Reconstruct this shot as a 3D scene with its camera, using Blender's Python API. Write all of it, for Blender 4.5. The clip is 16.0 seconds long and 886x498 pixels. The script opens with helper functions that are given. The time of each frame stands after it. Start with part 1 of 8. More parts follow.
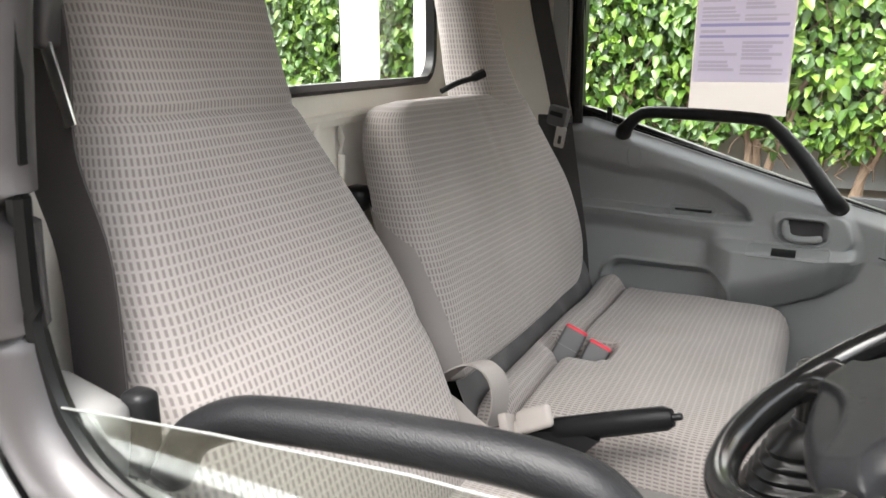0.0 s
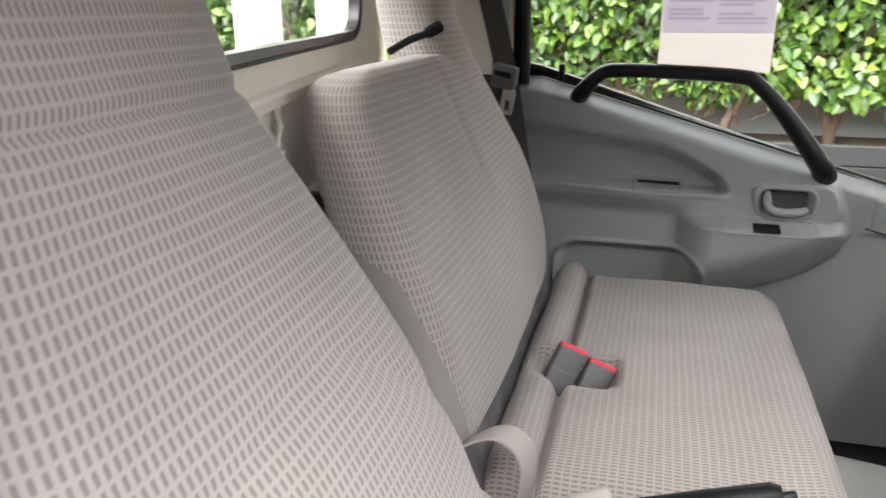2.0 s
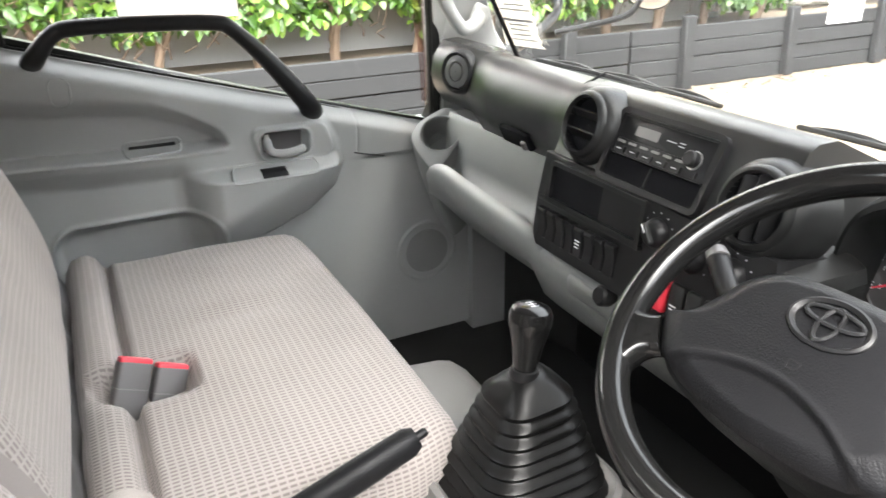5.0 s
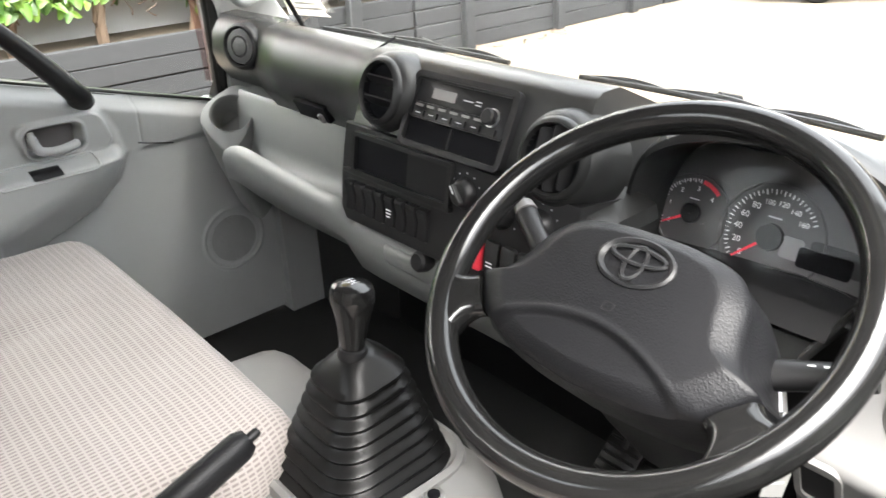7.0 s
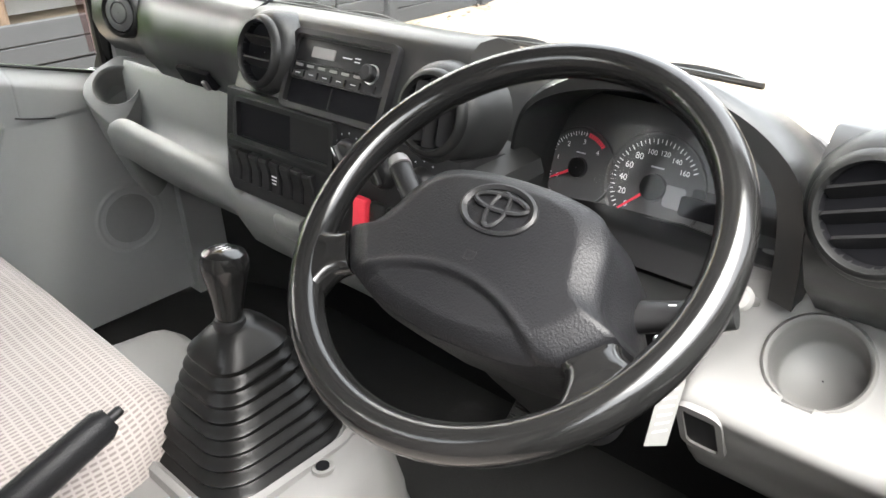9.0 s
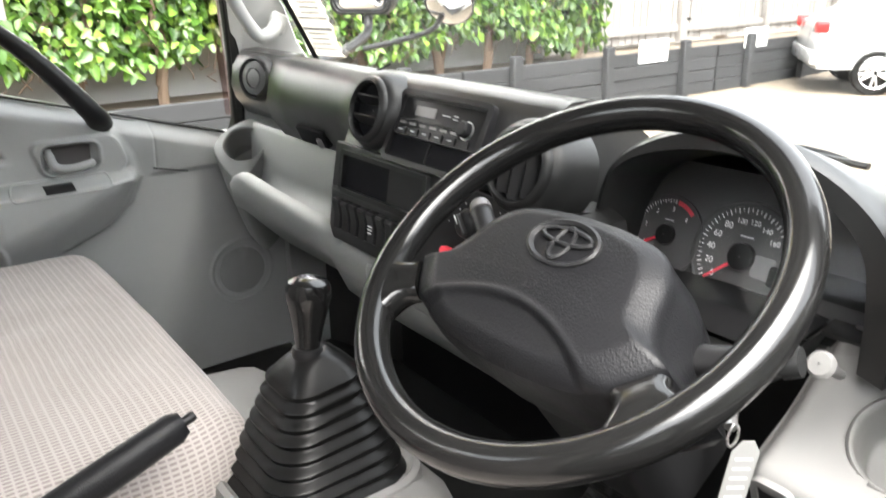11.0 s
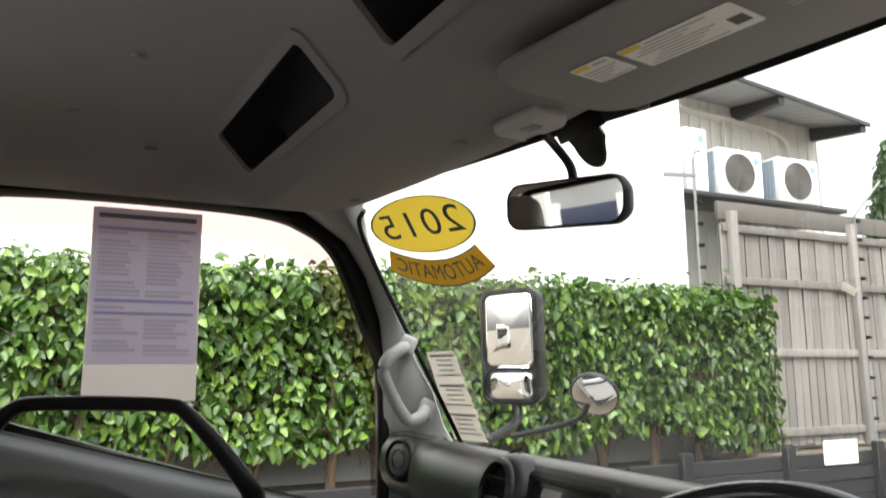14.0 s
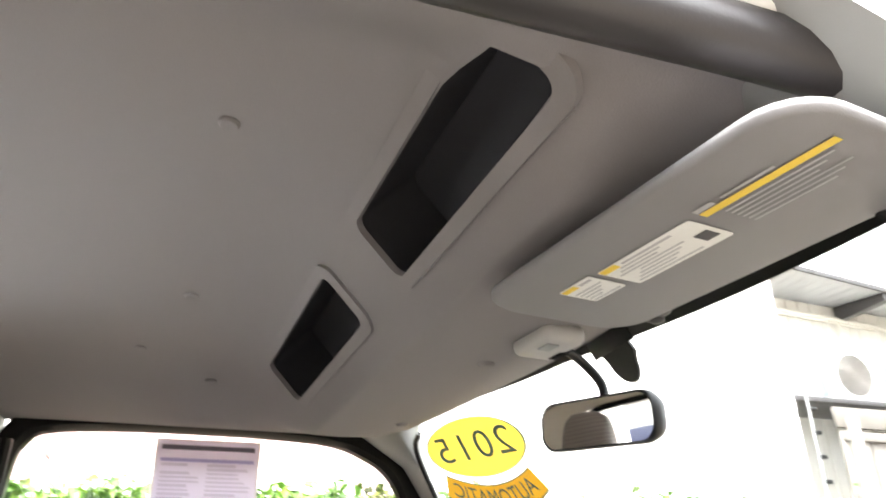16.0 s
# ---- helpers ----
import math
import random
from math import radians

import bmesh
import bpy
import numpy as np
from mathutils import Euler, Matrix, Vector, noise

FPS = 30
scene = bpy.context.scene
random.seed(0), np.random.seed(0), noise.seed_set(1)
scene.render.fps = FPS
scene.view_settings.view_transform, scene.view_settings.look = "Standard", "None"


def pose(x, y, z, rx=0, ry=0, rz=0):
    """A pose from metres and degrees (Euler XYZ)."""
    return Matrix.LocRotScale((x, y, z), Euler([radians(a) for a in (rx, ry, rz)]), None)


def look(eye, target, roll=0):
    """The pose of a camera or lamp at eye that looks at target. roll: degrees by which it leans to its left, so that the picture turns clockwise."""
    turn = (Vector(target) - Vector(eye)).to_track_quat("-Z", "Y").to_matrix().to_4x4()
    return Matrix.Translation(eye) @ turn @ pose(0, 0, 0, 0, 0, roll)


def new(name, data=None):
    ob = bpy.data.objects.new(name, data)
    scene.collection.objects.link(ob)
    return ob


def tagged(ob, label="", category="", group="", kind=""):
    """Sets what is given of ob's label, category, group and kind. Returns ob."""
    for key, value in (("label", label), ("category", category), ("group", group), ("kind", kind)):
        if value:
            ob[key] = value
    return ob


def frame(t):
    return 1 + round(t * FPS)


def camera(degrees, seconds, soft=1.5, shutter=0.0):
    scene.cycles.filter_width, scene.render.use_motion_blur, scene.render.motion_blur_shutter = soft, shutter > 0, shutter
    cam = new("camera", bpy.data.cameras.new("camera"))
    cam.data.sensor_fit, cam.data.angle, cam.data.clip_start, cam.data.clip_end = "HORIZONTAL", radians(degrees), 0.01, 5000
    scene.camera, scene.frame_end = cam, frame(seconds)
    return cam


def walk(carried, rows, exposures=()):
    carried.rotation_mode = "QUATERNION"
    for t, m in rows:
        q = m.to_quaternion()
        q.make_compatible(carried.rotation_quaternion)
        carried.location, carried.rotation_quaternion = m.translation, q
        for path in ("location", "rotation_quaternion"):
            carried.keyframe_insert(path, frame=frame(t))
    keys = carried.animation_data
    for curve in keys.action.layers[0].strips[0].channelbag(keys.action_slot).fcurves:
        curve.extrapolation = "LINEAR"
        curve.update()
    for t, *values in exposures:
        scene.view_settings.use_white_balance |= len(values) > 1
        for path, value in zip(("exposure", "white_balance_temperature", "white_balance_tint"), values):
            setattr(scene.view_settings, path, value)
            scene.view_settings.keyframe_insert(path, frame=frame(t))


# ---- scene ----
cam = camera(60.7, 16.0, shutter=0.5)
PATH = [
    (0, (-0.004, -0.008, 1.764), (-0.877, 1.724, 1.276), 0.1),
    (0.5, (-0.093, 0.08, 1.763), (-0.949, 1.809, 1.237), 0.3),
    (1, (-0.194, 0.145, 1.769), (-0.99, 1.891, 1.205), 0.4),
    (1.5, (-0.264, 0.201, 1.762), (-0.927, 1.99, 1.162), 0.3),
    (2, (-0.315, 0.259, 1.77), (-0.823, 2.092, 1.153), -0.2),
    (2.5, (-0.361, 0.301, 1.794), (-0.651, 2.175, 1.156), -0.5),
    (3, (-0.391, 0.33, 1.792), (-0.424, 2.225, 1.154), -0.9),
    (3.5, (-0.41, 0.348, 1.798), (-0.186, 2.218, 1.124), -1.3),
    (4, (-0.399, 0.36, 1.793), (0.027, 2.177, 1.074), -1.6),
    (4.2, (-0.413, 0.358, 1.801), (0.105, 2.14, 1.055), -1.5),
    (6.3, (-0.418, 0.405, 1.791), (0.646, 1.876, 0.952), -2.2),
    (6.5, (-0.411, 0.403, 1.795), (0.689, 1.836, 0.938), -2.3),
    (7, (-0.402, 0.397, 1.791), (0.779, 1.75, 0.912), -2.3),
    (7.5, (-0.393, 0.387, 1.786), (0.846, 1.674, 0.887), -2.3),
    (8, (-0.379, 0.379, 1.777), (0.903, 1.609, 0.859), -2.3),
    (8.2, (-0.372, 0.374, 1.774), (0.92, 1.588, 0.85), -2.3),
    (10.3, (-0.32, 0.343, 1.718), (0.868, 1.684, 0.83), -1.3),
    (10.5, (-0.32, 0.331, 1.716), (0.844, 1.724, 0.878), -1.2),
    (11, (-0.343, 0.311, 1.704), (0.797, 1.805, 1.02), -0.8),
    (11.5, (-0.331, 0.302, 1.709), (0.748, 1.905, 1.194), -0.6),
    (12, (-0.336, 0.287, 1.7), (0.649, 2.005, 1.421), -0.3),
    (12.5, (-0.325, 0.271, 1.697), (0.592, 2.045, 1.585), -0.2),
    (13, (-0.32, 0.253, 1.692), (0.559, 2.049, 1.723), -0.2),
    (13.5, (-0.316, 0.249, 1.688), (0.539, 2.048, 1.868), -0.3),
    (14, (-0.318, 0.244, 1.692), (0.527, 2.027, 2.013), -0.3),
    (14.5, (-0.309, 0.245, 1.691), (0.526, 1.997, 2.175), -0.4),
    (15, (-0.297, 0.229, 1.684), (0.518, 1.94, 2.323), -0.4),
    (15.5, (-0.277, 0.208, 1.685), (0.46, 1.901, 2.454), -0.5),
    (16, (-0.23, 0.196, 1.697), (0.324, 1.913, 2.559), -0.6),
]
EXPOSURES = [(0, 3.45), (1, 3.25), (2, 3.45), (3, 3.8), (4, 4.05), (7, 4.15), (8, 4.15), (10.5, 4.2), (11.5, 3.6), (12.5, 2.9), (13.5, 2.5), (14.5, 2.3), (15.1, 2.75), (15.5, 3.05), (16, 4.05)]
walk(cam, [(t, look(eye, target, roll)) for t, eye, target, roll in PATH], EXPOSURES)

# ---- world and light ----
world = bpy.data.worlds.new("overcast_sky")
scene.world = world
world.use_nodes = True
wn, wl = world.node_tree.nodes, world.node_tree.links
sky = wn.new("ShaderNodeTexSky")
sky.sky_type, sky.sun_disc = "NISHITA", False
sky.sun_elevation, sky.sun_rotation = radians(66), radians(204)
sky.air_density, sky.dust_density, sky.ozone_density = 1.5, 4.0, 1.0
grey = wn.new("ShaderNodeHueSaturation")
grey.inputs["Saturation"].default_value = 0.16
wl.new(sky.outputs[0], grey.inputs["Color"])
wl.new(grey.outputs[0], wn["Background"].inputs["Color"])
wn["Background"].inputs["Strength"].default_value = 0.125
sun = new("sun", bpy.data.lights.new("sun", "SUN"))
sun.data.energy, sun.data.angle, sun.data.color = 1.2, radians(60), (1.0, 0.955, 0.885)
sun.matrix_world = look((10 * math.sin(radians(204)), 10 * math.cos(radians(204)), 10 * math.tan(radians(66))), (0, 0, 0))

# ---- materials ----


def material(name, colour, rough=0.5, metal=0.0, vary=0.12, scale=8.0, fine=250.0, bump=0.05, fine_vary=0.05, coat=0.0, spec=0.5, streak=(1, 1, 1), per_object=0.0):
    """Principled surface with broad and fine variation of colour, a rougher and smoother mottling, and fine relief."""
    m = bpy.data.materials.new(name)
    m.use_nodes = True
    n, l = m.node_tree.nodes, m.node_tree.links
    b = n["Principled BSDF"]
    geo = n.new("ShaderNodeTexCoord")
    mapping = n.new("ShaderNodeMapping")
    mapping.inputs["Scale"].default_value = streak
    l.new(geo.outputs["Object"], mapping.inputs[0])
    broad, grain = n.new("ShaderNodeTexNoise"), n.new("ShaderNodeTexNoise")
    broad.inputs["Scale"].default_value, broad.inputs["Detail"].default_value = scale, 5
    grain.inputs["Scale"].default_value, grain.inputs["Detail"].default_value = fine, 3
    l.new(mapping.outputs[0], broad.inputs["Vector"])
    l.new(mapping.outputs[0], grain.inputs["Vector"])
    mul = n.new("ShaderNodeMath")
    mul.operation = "MULTIPLY_ADD"
    l.new(broad.outputs["Fac"], mul.inputs[0])
    mul.inputs[1].default_value, mul.inputs[2].default_value = 2 * vary, 1 - vary
    mul2 = n.new("ShaderNodeMath")
    mul2.operation = "MULTIPLY_ADD"
    l.new(grain.outputs["Fac"], mul2.inputs[0])
    mul2.inputs[1].default_value, mul2.inputs[2].default_value = 2 * fine_vary, -fine_vary
    add = n.new("ShaderNodeMath")
    l.new(mul.outputs[0], add.inputs[0])
    l.new(mul2.outputs[0], add.inputs[1])
    last = add
    if per_object:
        info = n.new("ShaderNodeObjectInfo")
        mo = n.new("ShaderNodeMath")
        mo.operation = "MULTIPLY_ADD"
        l.new(info.outputs["Random"], mo.inputs[0])
        mo.inputs[1].default_value = per_object
        l.new(add.outputs[0], mo.inputs[2])
        last = mo
    col = n.new("ShaderNodeVectorMath")
    col.operation = "SCALE"
    col.inputs[0].default_value = colour[:3]
    l.new(last.outputs[0], col.inputs["Scale"])
    l.new(col.outputs[0], b.inputs["Base Color"])
    ro = n.new("ShaderNodeMath")
    ro.operation = "MULTIPLY_ADD"
    l.new(broad.outputs["Fac"], ro.inputs[0])
    ro.inputs[1].default_value, ro.inputs[2].default_value = 0.2 * rough, 0.9 * rough
    l.new(ro.outputs[0], b.inputs["Roughness"])
    b.inputs["Metallic"].default_value = metal
    b.inputs["Coat Weight"].default_value = coat
    b.inputs["Specular IOR Level"].default_value = spec
    if bump:
        bu = n.new("ShaderNodeBump")
        bu.inputs["Strength"].default_value, bu.inputs["Distance"].default_value = bump, 0.002
        l.new(grain.outputs["Fac"], bu.inputs["Height"])
        l.new(bu.outputs[0], b.inputs["Normal"])
    return m


def fabric_material(name, light, dark, pitch_u=0.0066, pitch_v=0.0114):
    """Woven seat cloth: rows of short dark dashes on a pale ground, laid out in metres by the UV map."""
    m = bpy.data.materials.new(name)
    m.use_nodes = True
    n, l = m.node_tree.nodes, m.node_tree.links
    b = n["Principled BSDF"]
    uv = n.new("ShaderNodeUVMap")
    sep = n.new("ShaderNodeSeparateXYZ")
    l.new(uv.outputs[0], sep.inputs[0])

    def math_node(op, a, b2=None, c=None):
        k = n.new("ShaderNodeMath")
        k.operation = op
        for i, v in enumerate((a, b2, c)):
            if v is None:
                continue
            if isinstance(v, (int, float)):
                k.inputs[i].default_value = v
            else:
                l.new(v, k.inputs[i])
        return k.outputs[0]

    def band(value, pitch, half, soft):
        f = math_node("FRACT", math_node("DIVIDE", value, pitch))
        d = math_node("ABSOLUTE", math_node("SUBTRACT", f, 0.5))
        r = n.new("ShaderNodeMapRange")
        r.interpolation_type = "SMOOTHSTEP"
        r.inputs["From Min"].default_value, r.inputs["From Max"].default_value = half + soft, half - soft
        l.new(d, r.inputs["Value"])
        return r.outputs[0]

    noise_w = n.new("ShaderNodeTexNoise")
    noise_w.inputs["Scale"].default_value = 9
    l.new(uv.outputs[0], noise_w.inputs["Vector"])
    wob = math_node("MULTIPLY_ADD", noise_w.outputs["Fac"], 0.004, -0.002)
    u2, v2 = math_node("ADD", sep.outputs[0], wob), math_node("ADD", sep.outputs[1], wob)
    dash = math_node("MULTIPLY", band(u2, pitch_u, 0.225, 0.13), band(v2, pitch_v, 0.37, 0.10))
    weave = n.new("ShaderNodeTexNoise")
    weave.inputs["Scale"].default_value = 900
    l.new(uv.outputs[0], weave.inputs["Vector"])
    soil = n.new("ShaderNodeTexNoise")
    soil.inputs["Scale"].default_value, soil.inputs["Detail"].default_value = 5, 4
    tc = n.new("ShaderNodeTexCoord")
    l.new(tc.outputs["Object"], soil.inputs["Vector"])
    mix = n.new("ShaderNodeMix")
    mix.data_type = "RGBA"
    l.new(dash, mix.inputs[0])
    mix.inputs[6].default_value, mix.inputs[7].default_value = (*light, 1), (*dark, 1)
    k = math_node("ADD", math_node("MULTIPLY_ADD", weave.outputs["Fac"], 0.3, 0.72), math_node("MULTIPLY_ADD", soil.outputs["Fac"], 0.3, -0.15))
    sc = n.new("ShaderNodeVectorMath")
    sc.operation = "SCALE"
    l.new(mix.outputs[2], sc.inputs[0])
    l.new(k, sc.inputs["Scale"])
    l.new(sc.outputs[0], b.inputs["Base Color"])
    b.inputs["Roughness"].default_value = 0.9
    b.inputs["Specular IOR Level"].default_value = 0.2
    b.inputs["Sheen Weight"].default_value = 0.15
    bu = n.new("ShaderNodeBump")
    bu.inputs["Strength"].default_value, bu.inputs["Distance"].default_value = 0.35, 0.0012
    hgt = math_node("MULTIPLY_ADD", dash, -0.8, math_node("MULTIPLY", weave.outputs["Fac"], 0.6))
    l.new(hgt, bu.inputs["Height"])
    l.new(bu.outputs[0], b.inputs["Normal"])
    return m


def glass_material(name, tint=(0.96, 0.97, 0.965), gloss=0.3):
    m = bpy.data.materials.new(name)
    m.use_nodes = True
    n, l = m.node_tree.nodes, m.node_tree.links
    n.remove(n["Principled BSDF"])
    tr, gl, mx, fr = n.new("ShaderNodeBsdfTransparent"), n.new("ShaderNodeBsdfGlossy"), n.new("ShaderNodeMixShader"), n.new("ShaderNodeFresnel")
    tr.inputs[0].default_value = (*tint, 1)
    gl.inputs["Roughness"].default_value = 0.02
    sc = n.new("ShaderNodeMath")
    sc.operation = "MULTIPLY"
    sc.inputs[1].default_value = gloss
    l.new(fr.outputs[0], sc.inputs[0])
    l.new(sc.outputs[0], mx.inputs[0])
    l.new(tr.outputs[0], mx.inputs[1])
    l.new(gl.outputs[0], mx.inputs[2])
    l.new(mx.outputs[0], n["Material Output"].inputs[0])
    return m


def leaf_material(name, c1, c2, c3):
    m = bpy.data.materials.new(name)
    m.use_nodes = True
    n, l = m.node_tree.nodes, m.node_tree.links
    b = n["Principled BSDF"]
    g = n.new("ShaderNodeNewGeometry")
    ramp = n.new("ShaderNodeValToRGB")
    ramp.color_ramp.elements[0].color, ramp.color_ramp.elements[1].color = (*c1, 1), (*c3, 1)
    e = ramp.color_ramp.elements.new(0.6)
    e.color = (*c2, 1)
    l.new(g.outputs["Random Per Island"], ramp.inputs[0])
    l.new(ramp.outputs[0], b.inputs["Base Color"])
    b.inputs["Roughness"].default_value = 0.38
    b.inputs["Specular IOR Level"].default_value = 0.5
    tl, mx = n.new("ShaderNodeBsdfTranslucent"), n.new("ShaderNodeMixShader")
    l.new(ramp.outputs[0], tl.inputs[0])
    mx.inputs[0].default_value = 0.3
    l.new(b.outputs[0], mx.inputs[1])
    l.new(tl.outputs[0], mx.inputs[2])
    l.new(mx.outputs[0], n["Material Output"].inputs[0])
    return m


def paper_material(name, colour, through_share=0.45):
    m = material(name, colour, 0.55, vary=0.03, bump=0.0)
    n, l = m.node_tree.nodes, m.node_tree.links
    tl, mx = n.new("ShaderNodeBsdfTranslucent"), n.new("ShaderNodeMixShader")
    tl.inputs[0].default_value = (*colour, 1)
    mx.inputs[0].default_value = through_share
    l.new(n["Principled BSDF"].outputs[0], mx.inputs[1])
    l.new(tl.outputs[0], mx.inputs[2])
    l.new(mx.outputs[0], n["Material Output"].inputs[0])
    return m


CLOTH = fabric_material("seat_cloth", (0.362, 0.326, 0.307), (0.205, 0.181, 0.171))
CLOTH_PLAIN = material("plain_seat_cloth", (0.235, 0.212, 0.201), 0.85, vary=0.12, fine=700, bump=0.3, spec=0.2)
GREY = material("grey_moulded_plastic", (0.275, 0.28, 0.275), 0.45, vary=0.07, fine=1300, bump=0.12)
PALE = material("pale_grey_plastic", (0.15, 0.147, 0.143), 0.45, vary=0.06, fine=1300, bump=0.12)
TRAY = material("tray_grey_plastic", (0.132, 0.136, 0.130), 0.42, vary=0.08, fine=1300, bump=0.12)
DARK = material("charcoal_plastic", (0.010, 0.0103, 0.0103), 0.38, vary=0.12, fine=1400, bump=0.14, spec=0.28)
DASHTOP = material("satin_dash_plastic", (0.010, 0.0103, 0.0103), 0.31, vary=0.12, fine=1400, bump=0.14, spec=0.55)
DASHSHEEN = material("dash_top_painted_sheen", (0.03, 0.03, 0.03), 0.24, vary=0.1, fine=1400, bump=0.05, spec=0.8)
SPEAKER = material("speaker_mesh", (0.205, 0.208, 0.204), 0.7, vary=0.1, fine=900, bump=0.5, spec=0.2)
DISC = material("charcoal_disc", (0.045, 0.046, 0.046), 0.4, vary=0.1, bump=0.05)
DISPLAY = material("liquid_crystal_grey", (0.14, 0.14, 0.145), 0.3, vary=0.15, bump=0.0)
DIAL_FACE = material("dark_dial_face", (0.055, 0.055, 0.056), 0.6, vary=0.1, bump=0.0, spec=0.3)
BLACK = material("black_plastic", (0.0085, 0.0085, 0.009), 0.40, vary=0.15, fine=1400, bump=0.05, spec=0.22)
# near-black that paints the shade of openings; also dark glass and seams
HOLLOW = material("black_depth_and_dark_glass", (0.005, 0.005, 0.006), 0.8, vary=0.1, bump=0.0, spec=0.08)
GLOSS = material("worn_glossy_black_rim", (0.006, 0.006, 0.006), 0.14, vary=0.25, scale=14, fine=1500, bump=0.03, spec=0.4)
PAD = material("grained_black_pad", (0.0065, 0.0066, 0.0073), 0.38, vary=0.15, fine=560, bump=0.3, spec=0.15)
RUBBER = material("black_rubber", (0.005, 0.005, 0.005), 0.32, vary=0.15, fine=900, bump=0.05, spec=0.22)
MAT = material("black_floor_mat", (0.012, 0.012, 0.012), 0.8, vary=0.2, fine=300, bump=0.3)
LINER = material("beige_headliner", (0.236, 0.222, 0.228), 0.85, vary=0.05, scale=3, fine=600, bump=0.2, spec=0.2)
LINING = material("dark_blue_grey_lining", (0.055, 0.056, 0.064), 0.75, vary=0.15, fine=500, bump=0.2, spec=0.2)
MOUNT = material("pale_moulded_plastic", (0.46, 0.45, 0.44), 0.45, vary=0.08, fine=900, bump=0.05)
VISOR = material("grey_visor_vinyl", (0.25, 0.245, 0.254), 0.6, vary=0.05, scale=5, fine=900, bump=0.15, spec=0.3)
CREAM = material("cream_painted_metal", (0.80, 0.76, 0.68), 0.45, vary=0.07, scale=6, bump=0.03)
WHITE = material("white_painted_metal", (0.78, 0.78, 0.77), 0.35, vary=0.04, bump=0.02)
FRAMEGREY = material("grey_brown_trim", (0.036, 0.033, 0.034), 0.40, vary=0.08, bump=0.08)
BELT = material("grey_belt_webbing", (0.05, 0.045, 0.044), 0.7, vary=0.1, fine=900, bump=0.4, spec=0.3)
BELT_DARK = material("dark_taupe_webbing", (0.045, 0.040, 0.039), 0.55, vary=0.2, scale=14, fine=900, bump=0.4, spec=0.3)
BELT_PALE = material("pale_belt_webbing", (0.30, 0.272, 0.255), 0.7, vary=0.08, fine=900, bump=0.4, spec=0.3)
BUCKLE = material("dark_grey_buckle", (0.10, 0.095, 0.095), 0.45, vary=0.06, fine=900, bump=0.05)
RED = material("red_button", (0.66, 0.035, 0.06), 0.4, vary=0.08, bump=0.02)
STEEL = material("bright_steel", (0.75, 0.74, 0.72), 0.28, metal=1.0, vary=0.05, bump=0.02)
CHROME = material("silver_trim", (0.62, 0.62, 0.62), 0.3, metal=1.0, vary=0.05, bump=0.0)
MIRROR = material("mirror_glass", (0.9, 0.9, 0.9), 0.02, metal=1.0, vary=0.0, fine_vary=0.0, bump=0.0)
DIAL_WHITE = material("white_print", (0.75, 0.75, 0.75), 0.6, vary=0.03, bump=0.0)
PRINT = material("dark_print", (0.05, 0.05, 0.055), 0.6, vary=0.05, bump=0.0)
TAG = material("grey_card", (0.2, 0.2, 0.195), 0.6, vary=0.08, bump=0.0)
PRINT_GREY = material("grey_print", (0.42, 0.42, 0.44), 0.6, vary=0.05, bump=0.0)
LABEL = material("white_label", (0.78, 0.78, 0.76), 0.5, vary=0.04, bump=0.0)
YELLOW = material("yellow_label", (0.8, 0.58, 0.04), 0.5, vary=0.05, bump=0.0)
TEAL = material("teal_print", (0.06, 0.15, 0.17), 0.5, vary=0.05, bump=0.0)
STICKER = paper_material("yellow_film", (0.78, 0.57, 0.055), 0.30)
PAPER = paper_material("white_paper", (0.86, 0.85, 0.95), 0.9)
PRINT_FAINT = paper_material("faint_print", (0.70, 0.69, 0.77), 0.82)
PRINT_LILAC = paper_material("lilac_print", (0.5, 0.5, 0.74), 0.82)
PRINT_HEAD = paper_material("head_print", (0.2, 0.2, 0.24), 0.7)
SLEEVE = paper_material("milky_sleeve", (0.76, 0.73, 0.72), 0.85)
NOTE = paper_material("buff_paper", (0.72, 0.69, 0.63), 0.62)
GLASS = glass_material("window_glass", gloss=0.2)
SHIELD = glass_material("tinted_acrylic", (0.80, 0.70, 0.69), 0.3)
GLASS_CLEAR = glass_material("instrument_glass", (0.97, 0.97, 0.97), 0.12)
GLASS_DIRTY = glass_material("driver_glass", (0.84, 0.87, 0.85), 0.16)
VINYL = material("grey_vinyl", (0.085, 0.083, 0.082), 0.33, vary=0.25, scale=9, fine=500, bump=0.15, spec=0.5)
LEAF = leaf_material("hedge_leaves", (0.017, 0.046, 0.006), (0.058, 0.130, 0.015), (0.165, 0.270, 0.036))
HEDGE_SHADE = material("hedge_inner_shade", (0.012, 0.022, 0.007), 0.9, vary=0.4, scale=12, fine=60, bump=0.6)
LEAF_TREE = leaf_material("tree_leaves", (0.025, 0.06, 0.015), (0.045, 0.1, 0.03), (0.08, 0.15, 0.04))
BARK = material("hedge_bark", (0.11, 0.075, 0.05), 0.85, vary=0.3, scale=20, fine=120, bump=0.6)
TIMBER = material("dark_stained_timber", (0.021, 0.0215, 0.0225), 0.75, vary=0.3, scale=4, fine=60, bump=0.5, fine_vary=0.2, streak=(0.25, 1, 4), per_object=0.25, spec=0.15)
PALING = material("weathered_paling", (0.150, 0.139, 0.128), 0.85, vary=0.6, scale=3, fine=70, bump=0.5, fine_vary=0.28, streak=(4, 1, 0.25), per_object=0.55)
CONCRETE = material("pale_concrete_yard", (0.118, 0.096, 0.070), 0.8, vary=0.22, scale=0.7, fine=40, bump=0.3, fine_vary=0.1)
